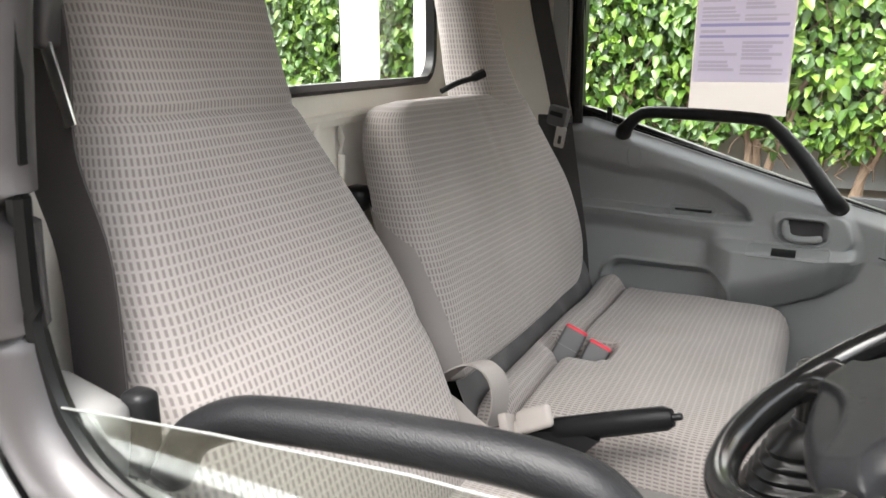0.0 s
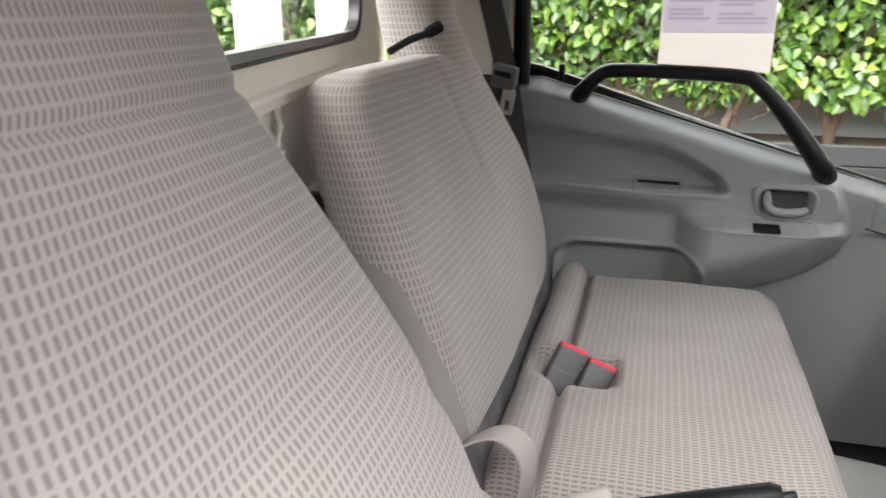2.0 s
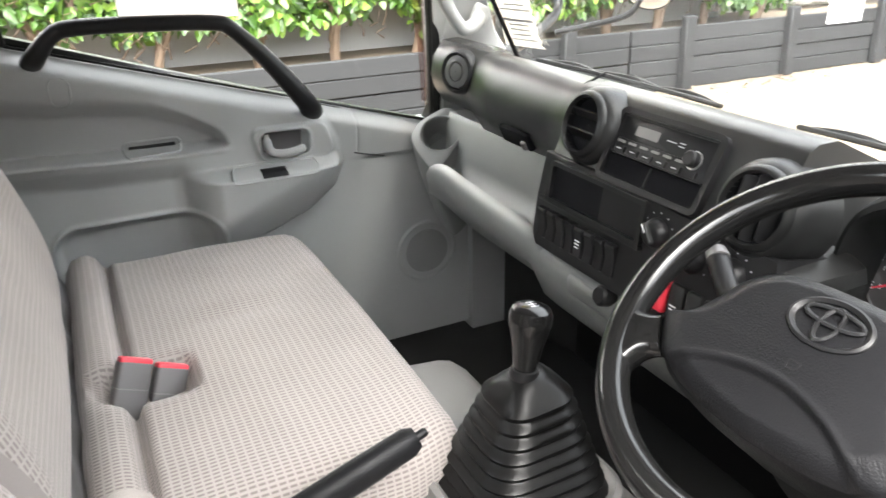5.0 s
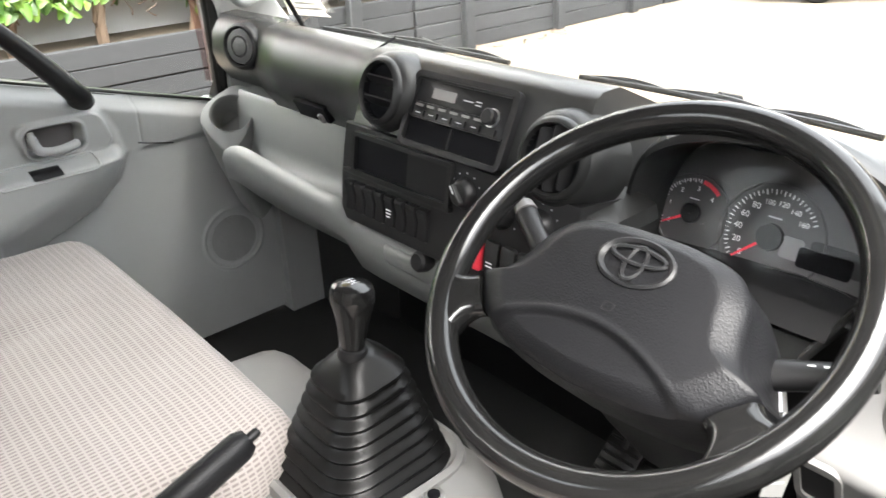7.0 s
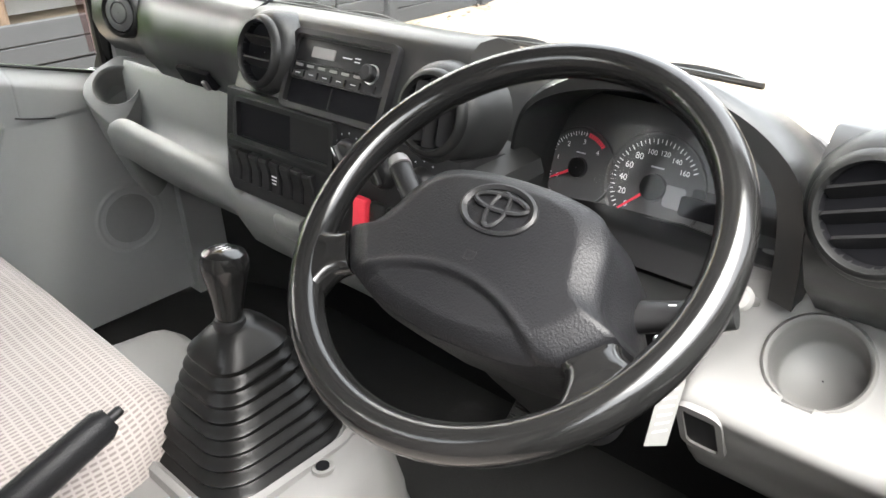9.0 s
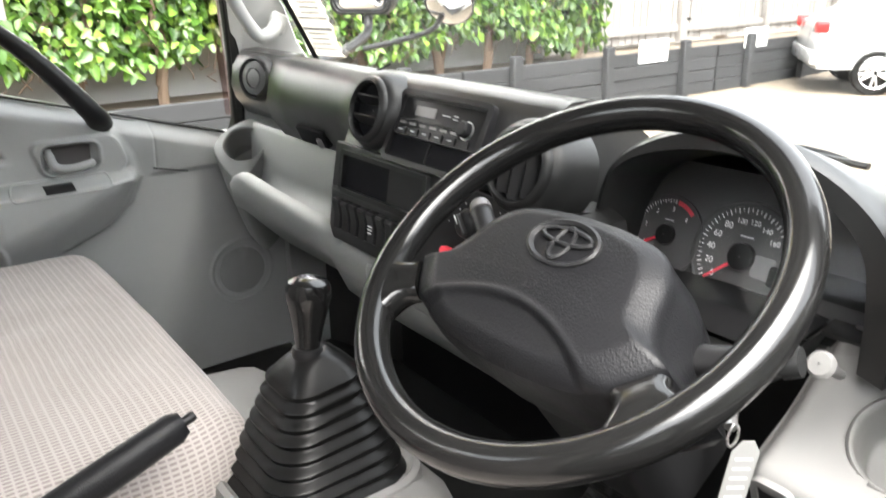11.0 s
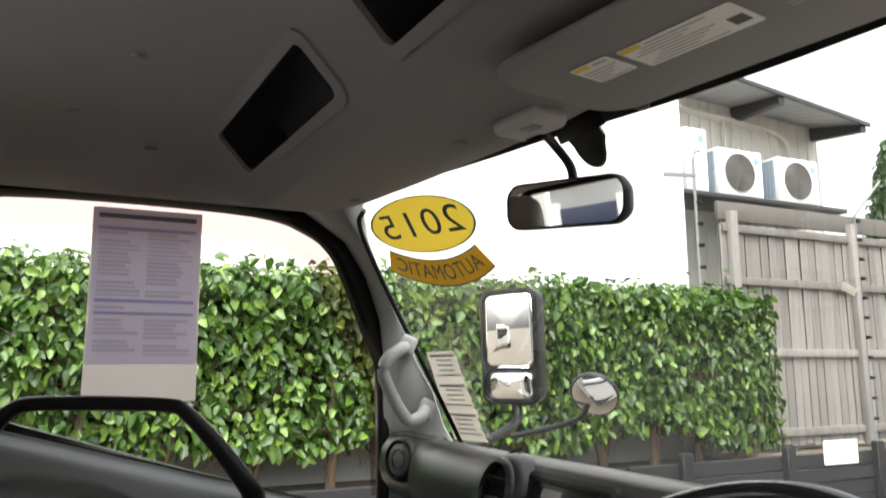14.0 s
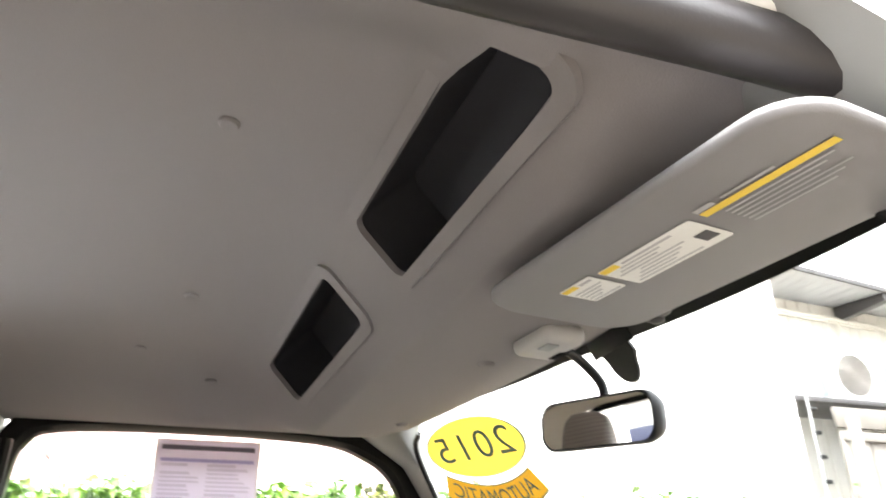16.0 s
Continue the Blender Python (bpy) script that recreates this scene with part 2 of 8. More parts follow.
WALL_GREY = material("grey_rendered_wall", (0.42, 0.41, 0.39), 0.8, vary=0.15, scale=2, fine=80, bump=0.3)
WALL_WHITE = material("white_rendered_wall", (0.82, 0.81, 0.8), 0.7, vary=0.04, scale=1, fine=80, bump=0.2)
SIDING = material("cream_wall_sheeting", (0.66, 0.64, 0.585), 0.55, vary=0.1, scale=2, bump=0.05)
SHOP_BLUE = material("dark_blue_fascia", (0.03, 0.035, 0.075), 0.4, vary=0.1, scale=2, bump=0.02)
ROOFING = material("grey_roof_sheet", (0.4, 0.41, 0.42), 0.45, vary=0.12, scale=3, bump=0.05)
SOIL = material("soil", (0.1, 0.075, 0.05), 0.95, vary=0.4, scale=9, fine=90, bump=0.8)
SILVER = material("silver_car_paint", (0.6, 0.61, 0.62), 0.28, metal=0.5, vary=0.03, bump=0.0, coat=0.5)
MOULD_AND_GAP_SHADE = material("mouldy_timber_and_gap_shade", (0.115, 0.105, 0.094), 0.85, vary=0.6, scale=5, fine=70, bump=0.5, fine_vary=0.25, streak=(4, 1, 0.3))
GALVANISED = material("dull_galvanised_pipe", (0.21, 0.212, 0.215), 0.55, vary=0.15, scale=9, bump=0.05)
AC_WHITE = material("white_unit_casing", (0.76, 0.76, 0.74), 0.45, vary=0.05, bump=0.02)
AC_BLUE = material("blue_grey_fins", (0.25, 0.36, 0.46), 0.5, vary=0.1, bump=0.1)
LENS_RED = material("red_lens", (0.6, 0.02, 0.02), 0.2, vary=0.05, bump=0.0)

# ---- mesh helpers ----


def finish(name, bm, mat, smooth=True, angle=38):
    bmesh.ops.recalc_face_normals(bm, faces=bm.faces)
    me = bpy.data.meshes.new(name)
    bm.to_mesh(me)
    bm.free()
    me.materials.append(mat)
    if smooth:
        me.polygons.foreach_set("use_smooth", [True] * len(me.polygons))
        me.set_sharp_from_angle(angle=radians(angle))
    return me


def thing(name, base, label, category, group="", kind=""):
    """An Empty at the base of a thing, under which its parts hang."""
    ob = new(name)
    ob.location = base
    ob.empty_display_size = 0.05
    return tagged(ob, label, category, group, kind)


def part(name, bm, mat, parent, label="", smooth=True, angle=38):
    ob = new(name, finish(name, bm, mat, smooth, angle))
    ob.parent = parent
    if parent.data is None:
        ob.matrix_parent_inverse = Matrix.Translation(parent.location).inverted()
    return tagged(ob, label)


def solo(name, bm, mat, label, category, kind="", group="", smooth=True, angle=38):
    return tagged(new(name, finish(name, bm, mat, smooth, angle)), label, category, group, kind)


def box(bm, centre, size, bevel=0.0, turn=(0, 0, 0), seg=2):
    m = pose(*centre, *turn) @ Matrix.Diagonal((*size, 1))
    made = bmesh.ops.create_cube(bm, size=1.0, matrix=m)
    if bevel:
        edges = list({e for v in made["verts"] for e in v.link_edges})
        bmesh.ops.bevel(bm, geom=edges, offset=bevel, segments=seg, profile=0.5, affect="EDGES")
    return bm


def boxed(centre, size, bevel=0.0, turn=(0, 0, 0), seg=2):
    return box(bmesh.new(), centre, size, bevel, turn, seg)


def spline(points, n=6, closed=False):
    """A smooth line through the points."""
    p = [Vector(q) for q in points]
    out, count = [], len(p)
    for i in range(count if closed else count - 1):
        if closed:
            a, b, c, d = p[i - 1], p[i], p[(i + 1) % count], p[(i + 2) % count]
        else:
            b, c = p[i], p[i + 1]
            a = p[i - 1] if i else b + (b - c)
            d = p[i + 2] if i + 2 < count else c + (c - b)
        for k in range(n):
            t = k / n
            out.append(0.5 * (2 * b + (c - a) * t + (2 * a - 5 * b + 4 * c - d) * t * t + (3 * b - a - 3 * c + d) * t ** 3))
    if not closed:
        out.append(p[-1])
    return out


def loft(bm, rings, cap=True, closed=False, uv=False):
    """Skins rings of equally many points. uv: metres along the ring and along the loft."""
    rows = [[bm.verts.new(p) for p in ring] for ring in rings]
    n = len(rows[0])
    layer = bm.loops.layers.uv.verify() if uv else None
    if uv:
        us, vs, mid = [], [0.0], len(rows) // 2
        u = 0.0
        for j in range(n + 1):
            us.append(u)
            u += (Vector(rings[mid][(j + 1) % n]) - Vector(rings[mid][j % n])).length
        us = [v - u / 2 for v in us]
        for i in range(1, len(rows)):
            vs.append(vs[-1] + (Vector(rings[i][n // 2]) - Vector(rings[i - 1][n // 2])).length)
    count = len(rows)
    for i in range(count if closed else count - 1):
        for j in range(n):
            f = bm.faces.new((rows[i][j], rows[i][(j + 1) % n], rows[(i + 1) % count][(j + 1) % n], rows[(i + 1) % count][j]))
            if uv:
                for loop, (a, b) in zip(f.loops, ((i, j), (i, j + 1), (i + 1, j + 1), (i + 1, j))):
                    loop[layer].uv = (us[b], vs[a])
    if cap and not closed:
        bm.faces.new(rows[0][::-1])
        bm.faces.new(rows[-1])
    return bm


def tube(bm, points, r, n=10, cap=True, closed=False, flat=1.0, up=(0, 0, 1)):
    """A round or flattened bar along a line; r is one radius or one for each point."""
    p = [Vector(q) for q in points]
    rings, up = [], Vector(up)
    for i, q in enumerate(p):
        a, b = p[i - 1] if i or closed else q, p[(i + 1) % len(p)] if i + 1 < len(p) or closed else q
        t = (b - a).normalized()
        side = t.cross(up)
        if side.length < 0.05:
            side = t.cross(Vector((0.3, 1, 0.1)))
        side.normalize()
        nrm = side.cross(t)
        rr = r[i] if isinstance(r, (list, tuple)) else r
        rings.append([q + rr * (math.cos(k) * side + flat * math.sin(k) * nrm) for k in (2 * math.pi * j / n for j in range(n))])
    return loft(bm, rings, cap, closed)


def ribbon(bm, points, width, across, thick=0.0015):
    """A flat strap along a line; across is its width's direction."""
    w = Vector(across).normalized() * width / 2
    p = [Vector(q) for q in points]
    rings = []
    for i, q in enumerate(p):
        t = (p[min(i + 1, len(p) - 1)] - p[max(i - 1, 0)]).normalized()
        n = t.cross(w).normalized() * thick
        rings.append([q - w - n, q + w - n, q + w + n, q - w + n])
    return loft(bm, rings)


def rounded(w, h, r, n=4):
    """A rounded rectangle about the origin, as 2D points, anticlockwise."""
    out = []
    for cx, cy, a0 in ((w / 2 - r, h / 2 - r, 0), (-w / 2 + r, h / 2 - r, 90), (-w / 2 + r, -h / 2 + r, 180), (w / 2 - r, -h / 2 + r, 270)):
        for k in range(n + 1):
            a = radians(a0 + 90 * k / n)
            out.append((cx + r * math.cos(a), cy + r * math.sin(a)))
    return out


def resample(points, n):
    """n points evenly along a closed outline."""
    p = [Vector((*q, 0)) for q in points]
    p.append(p[0])
    d = [0.0]
    for a, b in zip(p, p[1:]):
        d.append(d[-1] + (b - a).length)
    out, i = [], 0
    for k in range(n):
        s = d[-1] * k / n
        while d[i + 1] < s:
            i += 1
        t = (s - d[i]) / max(1e-9, d[i + 1] - d[i])
        q = p[i].lerp(p[i + 1], t)
        out.append((q.x, q.y))
    return out


def place2d(points, frame_m, z=0.0):
    return [frame_m @ Vector((x, y, z)) for x, y in points]


def plate(bm, outline, frame_m, z0, z1, edge=0.0):
    """A flat body with the outline, from z0 to z1 of its frame, with a softened top edge."""
    rings = [place2d(outline, frame_m, z0)]
    if edge:
        c = Vector((sum(p[0] for p in outline) / len(outline), sum(p[1] for p in outline) / len(outline)))
        size = max((Vector(p) - c).length for p in outline)
        rings.append(place2d(outline, frame_m, z1 - edge))
        small = [tuple(c + (Vector(p) - c) * (1 - 0.35 * edge / size)) for p in outline]
        rings.append(place2d(small, frame_m, z1 - 0.3 * edge))
        small = [tuple(c + (Vector(p) - c) * (1 - edge / size)) for p in outline]
        rings.append(place2d(small, frame_m, z1))
    else:
        rings.append(place2d(outline, frame_m, z1))
    return loft(bm, rings)


def ring_plate(bm, outer, inner, frame_m, z0, z1):
    """A frame between two outlines of equally many points."""
    return loft(bm, [place2d(outer, frame_m, z0), place2d(outer, frame_m, z1), place2d(inner, frame_m, z1), place2d(inner, frame_m, z0)], closed=True)


def revolve(bm, profile, frame_m, n=32, cap=True):
    """Turns a profile of (radius, height) about the z of a frame."""
    return loft(bm, [[frame_m @ Vector((r * math.cos(a), r * math.sin(a), h)) for a in (2 * math.pi * j / n for j in range(n))] for r, h in profile], cap)


def smooth(a, b, x):
    t = min(1.0, max(0.0, (x - a) / (b - a)))
    return t * t * (3 - 2 * t)


def axes(origin, x, y):
    """A frame whose x and y run as given; z is their cross product."""
    x, y = Vector(x).normalized(), Vector(y).normalized()
    z = x.cross(y).normalized()
    y = z.cross(x)
    m = Matrix((x, y, z)).transposed().to_4x4()
    m.translation = origin
    return m


def lettering(text, size):
    """Vertices and faces of a word in the built-in font, centred, height about size."""
    cu = bpy.data.curves.new("word", "FONT")
    cu.body, cu.size, cu.align_x, cu.align_y = text, size, "CENTER", "CENTER"
    ob = bpy.data.objects.new("word", cu)
    scene.collection.objects.link(ob)
    deps = bpy.context.evaluated_depsgraph_get()
    me = bpy.data.meshes.new_from_object(ob.evaluated_get(deps))
    verts, faces = [tuple(v.co) for v in me.vertices], [tuple(f.vertices) for f in me.polygons]
    bpy.data.objects.remove(ob)
    bpy.data.curves.remove(cu)
    bpy.data.meshes.remove(me)
    return verts, faces


def write(bm, text, size, frame_m, z=0.0006, map_to=None):
    verts, faces = lettering(text, size)
    vs = [bm.verts.new(map_to(x, y) if map_to else frame_m @ Vector((x, y, z))) for x, y, _ in verts]
    for f in faces:
        try:
            bm.faces.new([vs[i] for i in f])
        except ValueError:
            pass
    return bm


def bar_lines(bm, frame_m, rows, z=0.0005):
    """Plain bars that stand for print: rows of (x0, x1, y, height)."""
    for x0, x1, y, h in rows:
        bm.faces.new([bm.verts.new(frame_m @ Vector(p)) for p in ((x0, y - h / 2, z), (x1, y - h / 2, z), (x1, y + h / 2, z), (x0, y + h / 2, z))])
    return bm

# ---- the yard: ground, planter, hedge, walls ----
MID = 1.14   # the cab's middle line
DOOR_P, DOOR_D = 1.98, 0.30   # inner faces of the passenger's and the driver's door


def build_ground():
    bm = bmesh.new()
    n = 40
    xs = [-400 * (1 - i / 8) - 20 for i in range(8)] + [-20 + 60 * i / n for i in range(n + 1)] + [40 + 400 * (i + 1) / 8 for i in range(8)]
    ys = [-400 * (1 - i / 8) - 20 for i in range(8)] + [-20 + 40 * i / n for i in range(n + 1)] + [20 + 400 * (i + 1) / 8 for i in range(8)]
    grid = [[bm.verts.new((x, y, 0.012 * noise.noise((x * 0.3, y * 0.3, 0)))) for y in ys] for x in xs]
    for i in range(len(xs) - 1):
        for j in range(len(ys) - 1):
            bm.faces.new((grid[i][j], grid[i + 1][j], grid[i + 1][j + 1], grid[i][j + 1]))
    solo("ground", bm, CONCRETE, "pale worn concrete yard with tan stains", "ground", "structure")
    bm = bmesh.new()
    random.seed(5)
    for i in range(260):
        x, y = random.uniform(3.5, 13), 6.85 - abs(random.gauss(0, 0.25))
        a, s = random.uniform(0, 6.28), random.uniform(0.015, 0.05)
        c, q = math.cos(a) * s, math.sin(a) * s
        bm.faces.new([bm.verts.new(p) for p in ((x - c, y - q, 0.018), (x + q * 0.5, y - c * 0.5, 0.03), (x + c, y + q, 0.018), (x - q * 0.5, y + c * 0.5, 0.022))])
    solo("fallen_leaves", bm, BARK, "dry brown leaves on the concrete along the planter", "leaves", "stuff")


def build_planter():
    th = thing("timber_planter_wall", (2, 6.9, 0), "dark-stained timber sleeper retaining wall below the hedge", "retaining wall", kind="structure")
    bm = bmesh.new()
    box(bm, (5, 7.55, 0.3), (44, 1.1, 0.6), 0.0)
    part("soil_bed", bm, SOIL, th, "dark soil with leaf litter")
    random.seed(11)
    base = bmesh.new()
    box(base, (0, 0, 0), (2.36, 0.07, 0.163), 0.008, seg=1)
    mesh = finish("board", base, TIMBER)
    for k in range(16):
        for r in range(4):
            ob = new("board", mesh)
            ob.parent = th
            ob.matrix_parent_inverse = Matrix.Translation(th.location).inverted()
            ob.matrix_basis = pose(-9.4 + 2.4 * k + 1.2, 6.93 + random.uniform(-0.008, 0.008), 0.087 + 0.17 * r + random.uniform(-0.003, 0.003), 0, random.uniform(-0.15, 0.15), random.uniform(-0.2, 0.2))
    base = bmesh.new()
    box(base, (0, 0, 0.4), (0.15, 0.1, 0.8), 0.015, seg=1)
    mesh = finish("post", base, TIMBER)
    for px in (-4.0, -1.6, 4.15, 5.75, 7.35, 8.95, 10.55, 12.15, 14.0, 16.0):
        ob = new("post", mesh)
        ob.parent = th
        ob.matrix_parent_inverse = Matrix.Translation(th.location).inverted()
        ob.matrix_basis = pose(px, 6.84, 0, random.uniform(-1.5, 1), random.uniform(-1, 1), random.uniform(-3, 3))
    for x, z in ((8.28, 0.69), (10.75, 0.73)):
        bm = bmesh.new()
        m = axes((x, 6.882, z), (1, 0, 0), (0, 0, 1))
        sign = thing("parking_sign", (x, 6.882, z), "white plate lettered VISITORS PARKING on the timber wall", "sign", "signs on the planter")
        plate(bm, rounded(0.62, 0.29, 0.02), m, 0, 0.004)
        part("sign_plate", bm, LABEL, sign)
        for word, up in (("VISITORS", 0.055), ("PARKING", -0.06)):
            part("lettering", write(bmesh.new(), word, 0.105, m @ pose(0, up, 0), 0.005), PRINT_GREY, sign, "grey word " + word, smooth=False)


def leaves_mesh(name, points, normals, mat, size, seed=1, smooth_it=False):
    """Leaves of four faces, folded along the middle, at points, facing roughly along normals."""
    rng = np.random.default_rng(seed)
    n = len(points)
    nrm = normals + rng.normal(0, 0.55, (n, 3))
    nrm /= np.linalg.norm(nrm, axis=1)[:, None]
    down = np.tile((0.0, 0.0, -1.0), (n, 1)) + rng.normal(0, 0.55, (n, 3))
    t = down - (down * nrm).sum(1)[:, None] * nrm
    t /= np.linalg.norm(t, axis=1)[:, None]
    s = np.cross(nrm, t)
    ln = size * rng.uniform(0.5, 1.45, n)[:, None]
    wd = ln * rng.uniform(0.24, 0.40, n)[:, None]
    fold = 0.18 * ln
    base = points
    v = np.stack([base, base + t * ln * 0.35 + s * wd + nrm * fold, base + t * ln * 0.45, base + t * ln * 0.35 - s * wd + nrm * fold, base + t * ln * 0.8 + s * wd * 0.55 + nrm * fold * 0.3, base + t * ln - nrm * 0.08 * ln, base + t * ln * 0.8 - s * wd * 0.55 + nrm * fold * 0.3], 1).reshape(-1, 3)
    faces = []
    for i in range(n):
        o = 7 * i
        faces += [(o, o + 2, o + 1), (o, o + 3, o + 2), (o + 1, o + 2, o + 5, o + 4), (o + 2, o + 3, o + 6, o + 5)]
    me = bpy.data.meshes.new(name)
    me.from_pydata(v.tolist(), [], faces)
    me.materials.append(mat)
    me.polygons.foreach_set("use_smooth", [True] * len(me.polygons))
    return me


HEDGE_X0, HEDGE_X1, HEDGE_TOP = -25.0, 7.45, 2.62


def build_hedge():
    th = thing("hedge", (0, 7.4, 0.68), "tall clipped green hedge with glossy leaves and bare lower stems", "hedge")
    rng = np.random.default_rng(3)

    def swell(x, z):
        return np.array([0.10 * noise.noise((a * 0.9, b * 1.1, 3.3)) + 0.08 * noise.noise((a * 2.6, b * 2.6, 8.1)) + 0.07 * noise.noise((a * 6.5, b * 6.5, 4.2)) for a, b in zip(x, z)])

    def low(x):
        return np.array([0.96 + 0.34 * noise.noise((a * 0.8, 0, 5)) + 0.24 * noise.noise((a * 2.3, 0, 1)) for a in x])

    n = 32000
    x = np.concatenate([rng.uniform(-6, HEDGE_X1, 25000), rng.uniform(HEDGE_X0, -6, n - 25000)])
    lo = low(x)
    z = lo + (HEDGE_TOP - lo) * rng.uniform(0, 1, n) ** 0.9
    depth = rng.uniform(0, 1, n) ** 1.5 * 0.34
    sw = swell(x, z)
    y = 7.12 - sw + depth + 0.15 * np.clip((z - 2.45) / 0.25, 0, 1) ** 2
    p1 = np.stack([x, y, z], 1)
    n1 = np.tile((0.0, -1.0, 0.45), (n, 1))
    m2 = 9500
    x2 = rng.uniform(HEDGE_X0, HEDGE_X1, m2)
    y2 = rng.uniform(7.15, 7.85, m2)
    z2 = HEDGE_TOP + 0.06 * rng.normal(0, 1, m2) + np.array([0.09 * noise.noise((a * 1.1, b * 2, 2.0)) for a, b in zip(x2, y2)]) + np.where(rng.uniform(0, 1, m2) > 0.93, rng.uniform(0, 0.12, m2), 0)
    p2 = np.stack([x2, y2, z2], 1)
    n2 = np.tile((0.0, -0.4, 1.0), (m2, 1))
    m3 = 1500
    z3, y3 = rng.uniform(0.8, HEDGE_TOP, m3), rng.uniform(7.1, 7.85, m3)
    x3 = HEDGE_X1 + rng.uniform(-0.1, 0.12, m3)
    p3 = np.stack([x3, y3, z3], 1)
    n3 = np.tile((1.0, -0.3, 0.3), (m3, 1))
    me = leaves_mesh("leaves", np.concatenate([p1, p2, p3]), np.concatenate([n1, n2, n3]), LEAF, 0.104)
    ob = new("leaves", me)
    ob.parent = th
    ob.matrix_parent_inverse = Matrix.Translation(th.location).inverted()
    tagged(ob, "glossy mid-green leaves", kind="stuff")
    # the hedge's inside: an uneven solid mass whose dark colour paints the shade among twigs
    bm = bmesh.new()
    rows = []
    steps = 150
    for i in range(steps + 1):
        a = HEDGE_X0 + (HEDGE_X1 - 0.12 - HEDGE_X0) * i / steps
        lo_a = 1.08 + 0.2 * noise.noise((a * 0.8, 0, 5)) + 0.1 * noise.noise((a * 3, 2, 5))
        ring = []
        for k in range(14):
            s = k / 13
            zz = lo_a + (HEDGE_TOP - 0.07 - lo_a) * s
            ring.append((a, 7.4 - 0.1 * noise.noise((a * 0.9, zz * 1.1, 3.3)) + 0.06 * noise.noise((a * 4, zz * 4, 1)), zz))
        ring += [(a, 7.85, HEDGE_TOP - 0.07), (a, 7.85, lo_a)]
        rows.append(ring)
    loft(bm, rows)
    part("shade_mass", bm, HEDGE_SHADE, th, "solid dark mass coloured as the shade inside the hedge")
    random.seed(8)
    for i in range(17):
        bx = -5.2 + 0.78 * i + random.uniform(-0.18, 0.18)
        bm = bmesh.new()
        by = 7.35 + random.uniform(-0.08, 0.1)
        for k in range(random.choice((2, 3))):
            pts = [(bx + random.uniform(-0.03, 0.03), by, 0.58)]
            dx = random.uniform(-0.12, 0.12)
            for s in range(1, 6):
                pts.append((bx + dx * s * 0.6 + random.uniform(-0.03, 0.03), by - 0.03 * s + random.uniform(-0.03, 0.03), 0.58 + 0.22 * s))
            pts = spline(pts, 3)
            tube(bm, pts, [0.045 - 0.028 * j / len(pts) for j in range(len(pts))], 7)
        part("trunk", bm, BARK, th)
    # fine twigs among the leaves
    bm = bmesh.new()
    for i in range(700):
        bx, bz = random.uniform(-4.5, 7.3), random.uniform(0.75, 2.3)
        p = [(bx, 7.27, bz)]
        for s in range(3):
            p.append((p[-1][0] + random.uniform(-0.12, 0.12), p[-1][1] - random.uniform(0.02, 0.09), p[-1][2] + random.uniform(0.02, 0.14)))
        tube(bm, p, [0.008, 0.006, 0.004, 0.002], 4, cap=False)
    tagged(part("twigs", bm, BARK, th), kind="stuff")


def build_walls_beyond():
    bm = boxed((-3.0, 7.93, 0.75), (20.4, 0.08, 1.5), 0.0)
    solo("wall_garden", bm, WALL_GREY, "grey rendered garden wall behind the hedge", "wall", "structure")
    bm = boxed((-3.5, 8.13, 4.25), (21.04, 0.3, 8.5), 0.02)
    solo("wall_white_building", bm, WALL_WHITE, "plain bright white rendered building wall", "wall", "structure")


